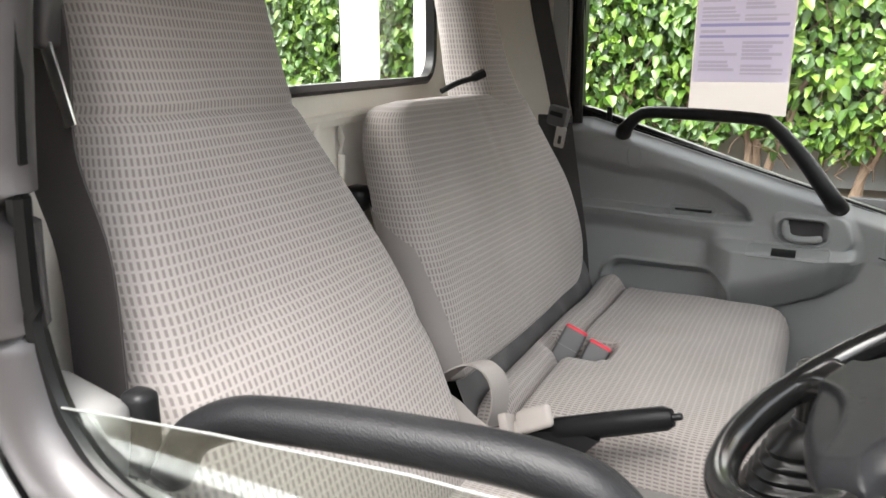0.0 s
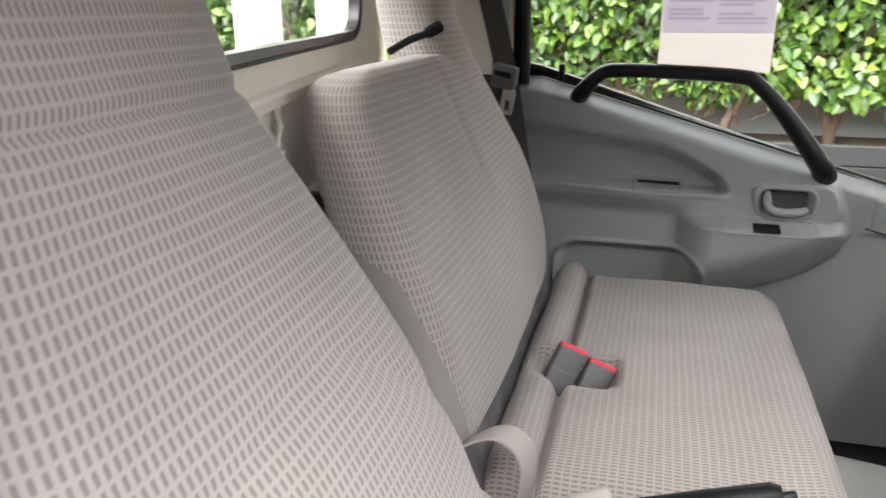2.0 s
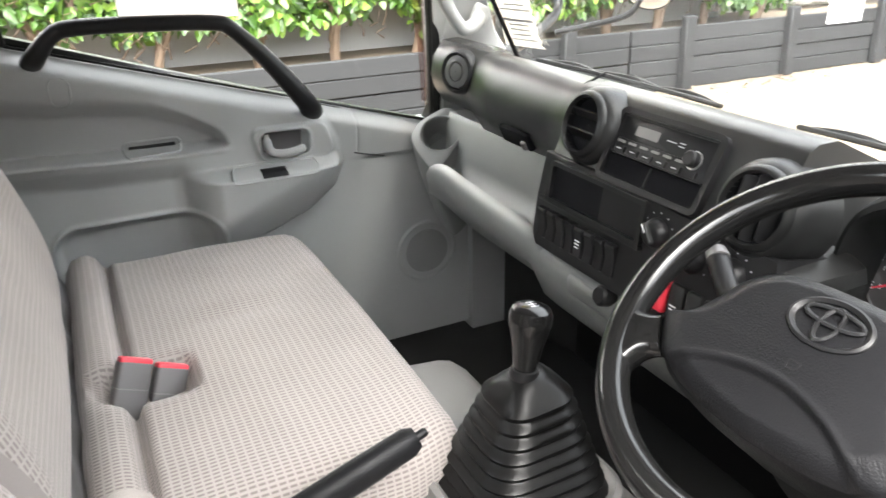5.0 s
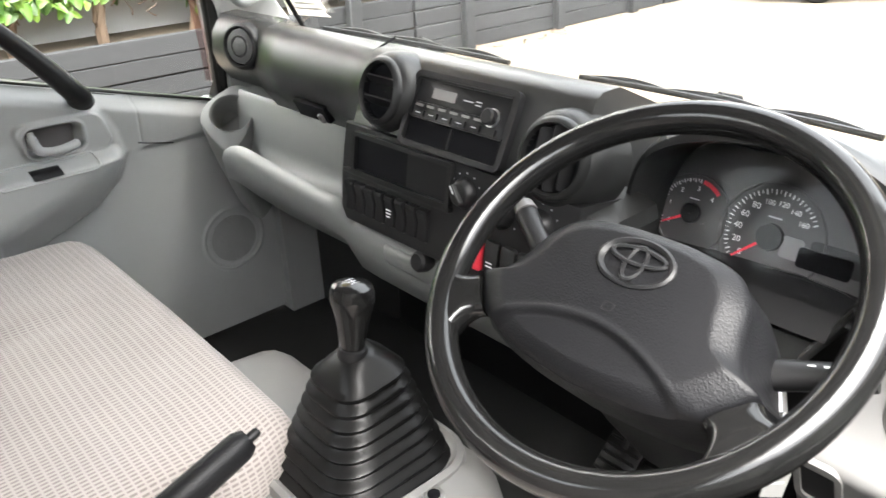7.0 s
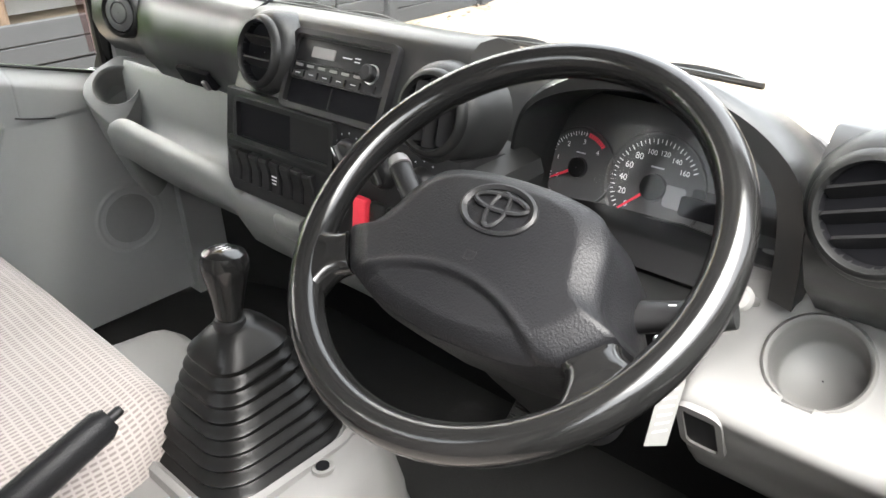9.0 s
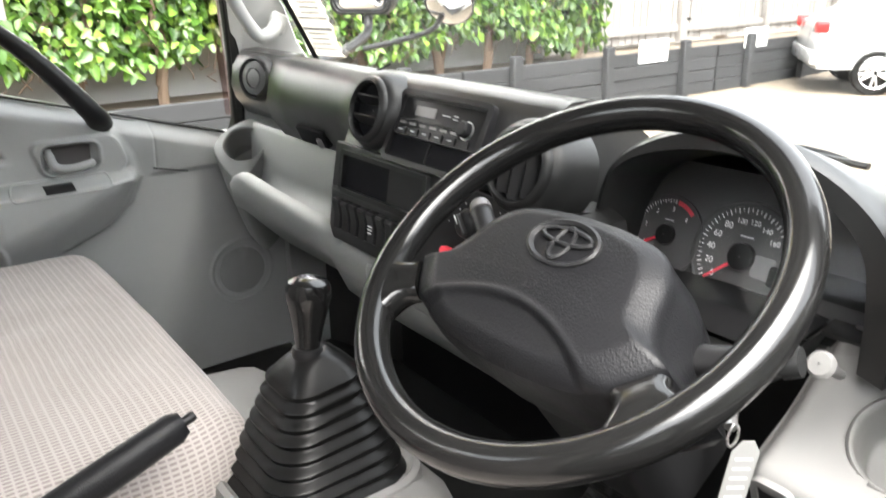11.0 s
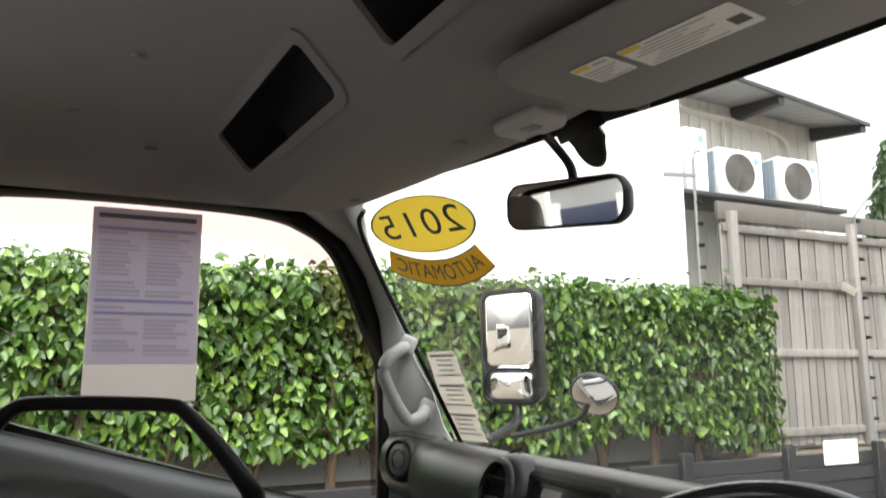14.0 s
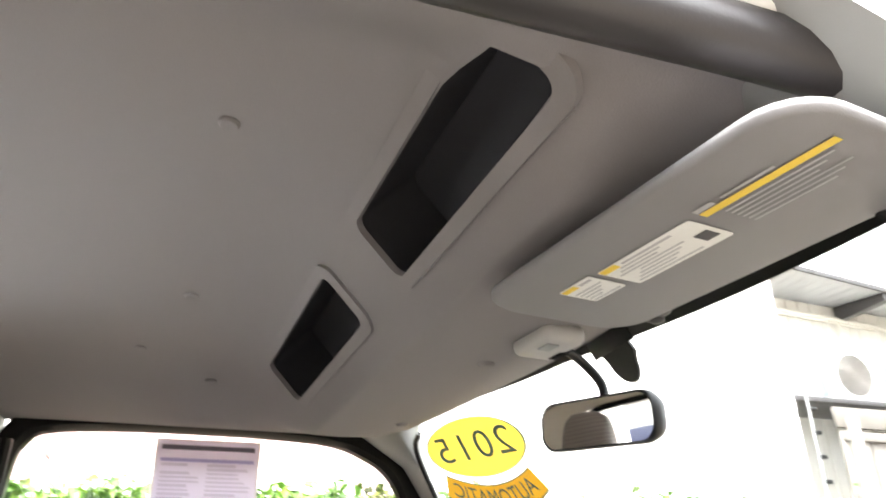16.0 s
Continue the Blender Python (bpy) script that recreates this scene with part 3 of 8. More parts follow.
def build_fence():
    th = thing("paling_fence", (10, 7.8, 0.7), "tall weathered grey timber paling fence with rails", "fence")
    random.seed(21)
    base = bmesh.new()
    box(base, (0, 0, 1.5), (0.141, 0.02, 3.0), 0.004, seg=1)
    mesh = finish("paling", base, PALING)
    for i in range(70):
        ob = new("paling", mesh)
        ob.parent = th
        ob.matrix_parent_inverse = Matrix.Translation(th.location).inverted()
        ob.matrix_basis = pose(7.5 + 0.152 * i, 7.8 + random.uniform(-0.006, 0.006), 0.68 + random.uniform(-0.02, 0.02), random.uniform(-0.3, 0.3), random.uniform(-0.4, 0.4), random.uniform(-1, 1))
    # added dark sheet: paints the shade seen between palings, hides the lit wall
    part("gap_shade_sheet", boxed((12.8, 7.83, 2.2), (10.7, 0.02, 2.9), 0.0), MOULD_AND_GAP_SHADE, th, "dark sheet added as the shade in the gaps")
    bm = boxed((6.0 + 8.5, 7.8, 3.86), (14.2, 0.06, 0.26), 0.01)
    part("capping_board", bm, MOULD_AND_GAP_SHADE, th, "dark mouldy top board")
    for z in (0.86, 1.93, 2.9, 3.62):
        part("rail", boxed((12.8, 7.765, z), (10.7, 0.05, 0.11), 0.006), PALING, th)
    for x in (7.6, 10.02, 12.4, 14.8, 17.2):
        part("fence_post", boxed((x, 7.73, 2.25), (0.13, 0.1, 3.2), 0.008), PALING, th)
    solo("fence_tag", plate(bmesh.new(), rounded(0.3, 0.12, 0.01), axes((9.78, 7.67, 2.86), (1, 0, -0.3), (0.2, -0.3, 1)), 0, 0.004), NOTE, "small pale card tied to the fence", "tag")
    for x in (6.92, 10.06):
        pole = thing("wire_pole", (x, 7.68, 0.7), "thin galvanised pole with black insulators along the fence", "pole", "poles on the fence")
        bm = bmesh.new()
        tube(bm, [(x, 7.68, 0.7), (x, 7.68, 4.5), (x + 0.05, 7.68, 4.6), (x + 0.12, 7.68, 4.62)] if x < 8 else [(x, 7.68, 0.7), (x, 7.68, 3.98), (x + 0.66, 7.68, 4.58)], 0.02, 8)
        part("pole_shaft", bm, GALVANISED, pole)
        if x < 8:
            part("cross_bar", boxed((x - 0.24, 7.68, 4.25), (0.54, 0.03, 0.06), 0.005, (0, -4, 0)), GALVANISED, pole)
        for k in range(11):
            part("insulator", boxed((x + 0.04, 7.66, 1.0 + 0.29 * k), (0.09, 0.05, 0.05), 0.012), RUBBER, pole)


def build_sheeted_building():
    th = thing("sheeted_building", (9.6, 9.2, 0), "cream sheet-clad building with an overhanging metal roof", "building")
    bm = bmesh.new()
    ring = []
    x = 7.5
    pts = []
    while x < 10.95:
        pts += [(x, 8.92), (x + 0.13, 8.92), (x + 0.15, 8.95), (x + 0.17, 8.92)]
        x += 0.22
    top = [(a, b, 5.97 - 0.05 * (a - 8.0)) for a, b in pts]
    low = [(a, b, 0) for a, b in pts]
    vt, vl = [bm.verts.new(p) for p in top], [bm.verts.new(p) for p in low]
    for i in range(len(vt) - 1):
        bm.faces.new((vl[i], vl[i + 1], vt[i + 1], vt[i]))
    box(bm, (9.32, 10.5, 3.3), (3.6, 3.0, 6.5), 0.0)
    part("wall_sheeting", bm, SIDING, th)
    bm = bmesh.new()
    x, rows = 7.2, []
    while x < 10.9:
        e, s = 5.92 - 0.11 * (x - 8.0), 5.97 - 0.05 * (x - 8.0)
        for dx, dz in ((0, 0), (0.05, 0.03), (0.1, 0.03), (0.15, 0)):
            rows.append([(x + dx, 7.95, e + dz), (x + dx, 12.0, e + 4.17 * (s - e) + dz), (x + dx, 12.0, e + 4.17 * (s - e) + dz + 0.02), (x + dx, 7.95, e + dz + 0.02)])
        x += 0.2
    loft(bm, rows)
    part("roof", bm, ROOFING, th, "corrugated grey metal roof")
    part("fascia", boxed((9.09, 7.935, 5.82), (3.84, 0.03, 0.075), 0.005, (0, 6.28, 0)), FRAMEGREY, th, "dark rusty gutter edge")
    for x in (9.04, 10.87):
        e, s = 5.92 - 0.11 * (x - 8.0), 5.97 - 0.05 * (x - 8.0)
        rings = [[(x - 0.06, y, z0), (x + 0.06, y, z0), (x + 0.06, y, z1), (x - 0.06, y, z1)] for y, z0, z1 in ((7.96, e - 0.12, e - 0.005), (8.91, s - 0.24, s - 0.005))]
        part("rafter", loft(bmesh.new(), rings), FRAMEGREY, th, angle=20)
    bm = bmesh.new()
    tube(bm, spline([(7.55, 8.84, 5.76), (9.5, 8.84, 5.655), (9.85, 8.84, 5.61), (10.08, 8.84, 5.50), (10.18, 8.84, 5.3), (10.19, 8.84, 4.6)], 6), 0.034, 8)
    for x, b in ((8.74, 0.0), (8.91, 0.05)):
        tube(bm, spline([(x, 8.84, 5.68), (x + b, 8.83, 5.5), (x - b, 8.82, 5.2), (x, 8.82, 4.6)], 5), 0.024, 8)
    part("conduit", bm, SIDING, th)
    part("batten", boxed((8.65, 8.885, 5.705), (2.2, 0.05, 0.11), 0.006, (0, 3.1, 0)), SIDING, th)
    part("ledge", boxed((8.72, 8.44, 4.15), (3.36, 0.82, 0.07), 0.01), FRAMEGREY, th, "dark stained ledge")


def air_unit(x, w=0.88, h=0.70, fan=True):
    th = thing("air_conditioner", (x, 8.3, 4.185), "white outdoor air-conditioner unit with round fan grille" if fan else "tall narrow white outdoor air-conditioner unit", "air conditioner", "outdoor units on the ledge")
    z = 4.215 + h / 2
    part("casing", boxed((x, 8.3, z), (w, 0.34, h), 0.02), AC_WHITE, th)
    for a in (-0.3, 0.3):
        part("foot", boxed((x + a * w, 8.3, 4.2), (0.05, 0.3, 0.04), 0.004), FRAMEGREY, th)
    part("badge", boxed((x + w / 2 - 0.12, 8.126, 4.215 + h - 0.15), (0.09, 0.006, 0.10), 0.0), AC_BLUE, th)
    part("side_coil", boxed((x - w / 2 - 0.001, 8.32, z), (0.006, 0.23, h - 0.1), 0.0), AC_BLUE, th, "blue-grey cooling fins")
    bm = bmesh.new()
    n = int(h / 0.075)
    for k in range(n):
        tube(bm, [(x - w / 2 - 0.008, 8.2, z + (k - (n - 1) / 2) * 0.075), (x - w / 2 - 0.008, 8.44, z + (k - (n - 1) / 2) * 0.075)], 0.005, 5)
    for k in range(4):
        tube(bm, [(x - w / 2 - 0.012, 8.225 + 0.065 * k, z - h / 2 + 0.05), (x - w / 2 - 0.012, 8.225 + 0.065 * k, z + h / 2 - 0.05)], 0.005, 5)
    part("wire_guard", bm, PRINT_GREY, th)
    if not fan:
        return
    m = axes((x - 0.03, 8.128, z - 0.005), (1, 0, 0), (0, 0, 1))
    bm = bmesh.new()
    revolve(bm, [(0.0, 0.001), (0.29, 0.001), (0.29, 0.004), (0.0, 0.004)], m, 32, cap=False)
    part("fan_opening", bm, FRAMEGREY, th)
    bm = bmesh.new()
    for k in range(9):
        r = 0.03 + 0.032 * k
        tube(bm, [m @ Vector((r * math.cos(a), r * math.sin(a), 0.012)) for a in (j * math.pi / 14 for j in range(28))], 0.0055, 5, closed=True)
    for k in range(16):
        a = k * math.pi / 8
        tube(bm, [m @ Vector((0.03 * math.cos(a), 0.03 * math.sin(a), 0.012)), m @ Vector((0.285 * math.cos(a), 0.285 * math.sin(a), 0.012))], 0.0045, 5)
    part("grille", bm, PALING, th, "brownish grey round fan guard")


def build_car():
    """A silver hatchback whose tail shows past the planter."""
    th = thing("parked_car", (13.2, 5.95, 0), "silver parked car with red tail lamp and alloy wheels", "car")
    prof = [(11.1, 0.35), (11.05, 0.6), (11.1, 0.95), (11.35, 1.05), (11.9, 1.4), (12.6, 1.46), (13.4, 1.42), (14.1, 1.02), (15.0, 0.9), (15.2, 0.65), (15.2, 0.35)]
    rings = []
    for y, s, dz in ((5.08, 0.93, -0.04), (5.12, 0.98, -0.02), (5.3, 1.0, 0.0), (5.95, 1.0, 0.03), (6.6, 1.0, 0.0), (6.78, 0.98, -0.02), (6.82, 0.93, -0.04)):
        rings.append([(13.15 + (x - 13.15) * s, y, 0.3 + (z - 0.3) * (s if z > 0.5 else 1) + (dz if z > 0.9 else 0)) for x, z in prof])
    bm = loft(bmesh.new(), rings)
    body = part("body", bm, SILVER, th)
    part("window_band", boxed((12.75, 5.95, 1.2), (1.7, 1.66, 0.26), 0.08), HOLLOW, th, "dark side and rear glass")
    for y in (5.15, 6.75):
        part("tail_lamp", boxed((11.14, y, 0.93), (0.18, 0.2, 0.16), 0.03), LENS_RED, th, "red tail lamp")
        for x in (11.9, 14.5):
            sgn = -1 if y < 6 else 1
            m = axes((x, y + 0.0, 0.31), (1, 0, 0), (0, 0, 1) if sgn < 0 else (0, 0, -1))
            wheel = part("wheel", revolve(bmesh.new(), [(0.2, -0.1), (0.3, -0.1), (0.315, -0.07), (0.315, 0.06), (0.29, 0.09), (0.22, 0.09), (0.21, 0.03), (0.05, 0.03)], m, 28), RUBBER, th)
            bm = bmesh.new()
            for k in range(10):
                a = k * math.pi / 5 + (0.12 if k % 2 else -0.12)
                tube(bm, [m @ Vector((0.03 * math.cos(a), 0.03 * math.sin(a), 0.075)), m @ Vector((0.215 * math.cos(a), 0.215 * math.sin(a), 0.08))], 0.018, 6)
            tube(bm, [m @ Vector((0.215 * math.cos(a), 0.215 * math.sin(a), 0.08)) for a in (j * math.pi / 16 for j in range(32))], 0.014, 6, closed=True)
            part("rim", bm, CHROME, wheel, "bright alloy rim")
    part("bumper", boxed((11.1, 5.95, 0.5), (0.16, 1.66, 0.22), 0.05), SILVER, th)
    th.location, th.rotation_euler = (12.54, 4.68, 0), (0, 0, radians(-53))


def build_far():
    """What closes the yard: a white van behind, an added unseen pale low building across, a distant tree."""
    th = thing("parked_van", (-24, 3.6, 0), "white parked van seen far back in the door mirror", "van")
    part("body", boxed((-24, 3.6, 1.2), (4.2, 1.8, 1.7), 0.2, seg=3), WHITE, th)
    part("windscreen", boxed((-21.92, 3.6, 1.5), (0.12, 1.5, 0.6), 0.05), HOLLOW, th)
    for x in (-25.4, -22.6):
        for y in (2.75, 4.45):
            part("wheel", revolve(bmesh.new(), [(0.1, -0.1), (0.32, -0.1), (0.32, 0.1), (0.1, 0.1)], axes((x, y, 0.32), (1, 0, 0), (0, 0, 1)), 20), RUBBER, th)
    # not in view: added to cut low sky light on the driver's side
    th = thing("sky_blocker_across", (-4, -5.4, 0), "unseen low grey building with dark windows, added to block low sky", "building")
    part("wall", boxed((-4, -5.4, 1.9), (30, 0.4, 3.8), 0.02), WALL_GREY, th)
    part("roof", boxed((-4, -6.2, 3.9), (31, 3, 0.25), 0.02), ROOFING, th)
    for k in range(6):
        part("window", boxed((-16 + 4.6 * k, -5.18, 1.5), (3.2, 0.06, 2.0), 0.01), HOLLOW, th)
    th = thing("shopfront", (-26, 11.8, 0), "shopfront behind the truck with dark glazing and white columns", "building")
    part("wall", boxed((-26.2, 11.8, 2.6), (0.4, 8.8, 5.2), 0.02), WALL_GREY, th)
    part("fascia", boxed((-25.9, 11.8, 3.55), (0.2, 8.8, 0.8), 0.02), SHOP_BLUE, th, "dark blue fascia")
    part("signboard", boxed((-25.75, 9.2, 2.9), (0.06, 2.4, 0.4), 0.01), LENS_RED, th, "red signboard")
    for k in range(5, 8):
        part("column", boxed((-25.85, -5.5 + 2.6 * k, 2.1), (0.3, 0.42, 4.2), 0.02), WALL_WHITE, th)
        part("shop_window", boxed((-25.97, -4.2 + 2.6 * k, 1.5), (0.08, 2.0, 2.4), 0.01), VINYL, th)
    part("roof", boxed((-27.5, 11.8, 5.3), (4.0, 9.4, 0.25), 0.02), ROOFING, th)
    # added out of view: darkens the horizon that lights the cab from ahead
    th = thing("sky_blocker_ahead", (16.0, -7.0, 0), "unseen plain dark grey block added ahead to hold back low sky light", "building")
    part("wall", boxed((16.0, -7.0, 3.4), (0.5, 18.0, 6.8), 0.02), FRAMEGREY, th)
    part("roof", boxed((17.5, -7.0, 6.95), (4.0, 18.4, 0.3), 0.02), ROOFING, th)
    th = thing("garden_tree", (15.2, 10.4, 0), "dark green conical tree beyond the fence", "tree")
    bm = bmesh.new()
    tube(bm, [(15.2, 10.4, 0), (15.2, 10.4, 3), (15.25, 10.4, 6)], [0.16, 0.11, 0.03], 8)
    part("trunk", bm, BARK, th)
    rng = np.random.default_rng(5)
    k = 4200
    h = rng.uniform(0, 1, k)
    a, r = rng.uniform(0, 2 * np.pi, k), (1 - h) ** 0.8 * 1.0 * rng.uniform(0.45, 1.05, k) + 0.06
    p = np.stack([15.2 + r * np.cos(a), 10.4 + r * np.sin(a), 2.2 + 4.4 * h], 1)
    nn = np.stack([np.cos(a), np.sin(a), np.full(k, 0.4)], 1)
    ob = new("crown", leaves_mesh("crown", p, nn, LEAF_TREE, 0.16, 9))
    ob.parent = th
    ob.matrix_parent_inverse = Matrix.Translation(th.location).inverted()


build_ground()
build_planter()
build_hedge()
build_walls_beyond()
build_fence()
build_sheeted_building()
for ax in (8.28, 9.49):
    air_unit(ax)
air_unit(7.43, 0.42, 0.92, False)
build_car()
build_far()

# ---- the cab's shell ----
# side window opening of the cab (x, z); the sill falls towards the front
OPENING = [(-0.585, 1.635), (-0.56, 1.635), (-0.1, 1.487), (0.3, 1.37), (0.335, 1.365), (0.34, 1.40), (0.336, 1.68), (0.294, 1.79), (0.249, 1.90), (0.210, 1.975), (0.150, 2.02), (0.03, 2.053), (-0.3, 2.06), (-0.52, 2.05), (-0.575, 2.02), (-0.592, 1.95), (-0.595, 1.75), (-0.592, 1.65)]


def ws_x(y, z):
    """The windscreen's sheet: x at a height and a place across."""
    return 0.66 - (z - 1.47) * 0.55 - 0.12 * ((y - MID) / 0.8) ** 2


def sheet(bm, f, us, vs, thick):
    """A curved sheet f(u, v) with a thickness vector."""
    t = Vector(thick)
    front = [[bm.verts.new(Vector(f(u, v))) for v in vs] for u in us]
    back = [[bm.verts.new(Vector(f(u, v)) + t) for v in vs] for u in us]
    nu, nv = len(us), len(vs)
    for i in range(nu - 1):
        for j in range(nv - 1):
            bm.faces.new((front[i][j], front[i + 1][j], front[i + 1][j + 1], front[i][j + 1]))
            bm.faces.new((back[i][j], back[i][j + 1], back[i + 1][j + 1], back[i + 1][j]))
    for i in range(nu - 1):
        for j in (0, nv - 1):
            bm.faces.new((front[i][j], front[i + 1][j], back[i + 1][j], back[i][j]))
    for j in range(nv - 1):
        for i in (0, nu - 1):
            bm.faces.new((front[i][j], front[i][j + 1], back[i][j + 1], back[i][j]))
    return bm


def steps(a, b, n):
    return [a + (b - a) * i / n for i in range(n + 1)]


CAB = thing("truck_cab", (0, MID, 0.78), "white light truck cab shell, grey trim inside", "truck cab", kind="structure")


def build_windscreen():
    bm = sheet(bmesh.new(), lambda y, z: (ws_x(y, z), y, z), steps(0.34, 1.94, 24), steps(1.38, 2.10, 10), (0.005, 0, 0.002))
    ob = solo("windscreen", bm, GLASS, "large clear curved windscreen", "windscreen", "structure")
    ob.visible_shadow = False
    # black ceramic band along the top and down the sides
    def low_edge(y):
        return float(np.interp(y, (0.5, 0.64, 0.84, 1.1, 1.24, 1.4, 1.6, 1.81, 1.94), (1.985, 1.998, 2.019, 2.046, 2.059, 2.067, 2.077, 2.078, 2.07)))
    bm = sheet(bmesh.new(), lambda y, s: (ws_x(y, low_edge(y) + s * (2.095 - low_edge(y))) - 0.004, y, low_edge(y) + s * (2.095 - low_edge(y))), steps(0.5, 1.94, 30), steps(0, 1, 3), (-0.002, 0, 0))
    part("windscreen_band", bm, RUBBER, CAB, "black band along the windscreen's top")
    bm = bmesh.new()
    rows = []
    for k in range(20):
        s = 2 * math.pi * k / 20
        rows.append((0.032 * math.cos(s) * (1.25 if math.sin(s) > 0 else 1), 0.036 * math.sin(s)))
    pts = [(1.136 + a, 2.03 + b) for a, b in rows]
    loft(bm, [[(ws_x(y, z) - 0.004, y, z) for y, z in pts], [(ws_x(y, z) - 0.009, y, z) for y, z in pts]])
    box(bm, (ws_x(1.14, 2.055) - 0.006, 1.14, 2.055), (0.008, 0.11, 0.03), 0.003, (0, -29, 0))
    part("sensor_patch", bm, RUBBER, CAB, "black rounded patch behind the mirror")


LINER_PROFILE = [(-0.90, 2.10), (-0.80, 2.145), (-0.5, 2.168), (-0.25, 2.168), (-0.14, 2.158), (-0.108, 2.141), (-0.088, 2.122), (-0.028, 2.058), (-0.012, 2.042), (0.008, 2.0235), (0.018, 2.0175), (0.024, 2.0158), (0.032, 2.0152), (0.10, 2.0135), (0.18, 2.016), (0.26, 2.036), (0.335, 2.072)]
HATCHES = [("big", 0.612, 1.005), ("small", 1.165, 1.625)]


def liner_point(i, y):
    x, z = LINER_PROFILE[i]
    s = (y - MID) / 0.84 if y > MID else (MID - y) / 0.60
    drop = (z - 2.068) * smooth(0.66, 0.98, s)
    bow = (0.15 * s ** 1.5 if y > MID else 0.085 * s ** 2) * smooth(0.03, 0.335, x)
    skew = -0.06 * (y - MID) * smooth(-0.3, -0.12, x) * smooth(0.30, 0.1, x)
    return Vector((x - bow + skew, y, z - drop))


def build_headliner():
    bm = bmesh.new()
    ys = sorted(set(steps(0.545, 1.985, 34) + [h for _, a, b in HATCHES for h in (a, b)]))
    n = len(LINER_PROFILE)
    grid = [[bm.verts.new(liner_point(i, y)) for i in range(n)] for y in ys]
    for j in range(len(ys) - 1):
        for i in range(n - 1):
            if i == 6 and any(a - 1e-6 <= ys[j] and ys[j + 1] <= b + 1e-6 for _, a, b in HATCHES):
                continue
            bm.faces.new((grid[j][i], grid[j][i + 1], grid[j + 1][i + 1], grid[j + 1][i]))
    solo("ceiling", bm, LINER, "beige-grey moulded headliner with an overhead shelf", "headliner", "structure", angle=35)
    a, b = Vector((-0.088, 0, 2.122)), Vector((-0.028, 0, 2.058))
    for name, y0, y1 in HATCHES:
        th = thing("overhead_shelf", (-0.06, (y0 + y1) / 2, 2.09), "dark open overhead storage shelf in the headliner", "storage shelf", "overhead shelves")
        m = axes(((a.x + b.x) / 2 - 0.06 * ((y0 + y1) / 2 - MID), (y0 + y1) / 2, (a.z + b.z) / 2), (-0.06, 1, 0), b - a)
        w, h = y1 - y0, (b - a).length
        bm = ring_plate(bmesh.new(), rounded(w + 0.045, h + 0.034, 0.03, 6), rounded(w - 0.002, h - 0.001, 0.016, 6), m, -0.004, 0.005)
        # the frame stands proud of the liner on the cabin's side
        part("frame", bm, LINER, th)
        bm = bmesh.new()
        inner = rounded(w - 0.001, h + 0.0, 0.015, 6)
        big = rounded(w + 0.02, h + 0.02, 0.02, 6)
        sg = 1 if (m.to_3x3() @ Vector((0, 0, 1))).x > 0 else -1
        loft(bm, [place2d(inner, m, 0.002 * sg), place2d(big, m, 0.02 * sg), place2d(big, m, 0.11 * sg)], cap=False)
        bm.faces.new([bm.verts.new(p) for p in place2d(big, m, 0.11 * sg)])
        part("shelf_lining", bm, LINING, th, "black lining")
    for x, y in ((-0.24, 0.90), (-0.27, 1.42), (0.149, 1.174), (0.134, 1.586), (-0.36, 1.72), (-0.22, 1.8)):
        z = None
        for i in range(n - 1):
            if LINER_PROFILE[i][0] <= x <= LINER_PROFILE[i + 1][0]:
                p, q = liner_point(i, y), liner_point(i + 1, y)
                z = p.z + (q.z - p.z) * (x - p.x) / (q.x - p.x)
        bm = revolve(bmesh.new(), [(0.012, 0.002), (0.012, -0.002), (0.009, -0.005)], pose(x, y, z), 18)
        solo("trim_clip", bm, LINER, "small round trim clip in the headliner", "clip", group="headliner clips")


def loop_offset(points, d):
    """An outline moved outwards from its middle by about d."""
    cx = sum(p[0] for p in points) / len(points)
    cz = sum(p[1] for p in points) / len(points)
    return [(x + d * (x - cx) / (abs(x - cx) + 0.12), z + d * (z - cz) / (abs(z - cz) + 0.12)) for x, z in points]


def side_shell(y_in, out, name):
    """Body side round a door window: trim ring, rubber seal, pillar panel, outer skin."""
    opening = [(p.x, p.z) for p in spline([(x, 0, z) for x, z in OPENING], 4, closed=True)]
    outer = loop_offset(opening, 0.05)
    m = Matrix(((1, 0, 0, 0), (0, 0, out, y_in), (0, 1, 0, 0), (0, 0, 0, 1)))
    bm = bmesh.new()
    inner2 = [(x, z) for x, z in opening]

    def ring(points, depth):
        # along the sill the frame lies behind the door panel
        return [m @ Vector((x, z, depth + 0.034 * smooth(0.05, 0.0, z - (1.615 - max(0.0, x + 0.56) * 0.286)))) for x, z in points]
    loft(bm, [ring(outer, -0.012), ring(loop_offset(opening, 0.012), -0.014), ring(inner2, -0.002), ring(inner2, 0.03), ring(outer, 0.07)], closed=True)
    ob = part(name + "_frame", bm, RUBBER, CAB, "black window frame and seal")
    if out > 0:
        # body above the window up to the roof
        bm = bmesh.new()
        box(bm, (-0.26, y_in + 0.05, 2.135), (0.78, 0.08, 0.1), 0.01)
        part("roof_rail", bm, WHITE, CAB)


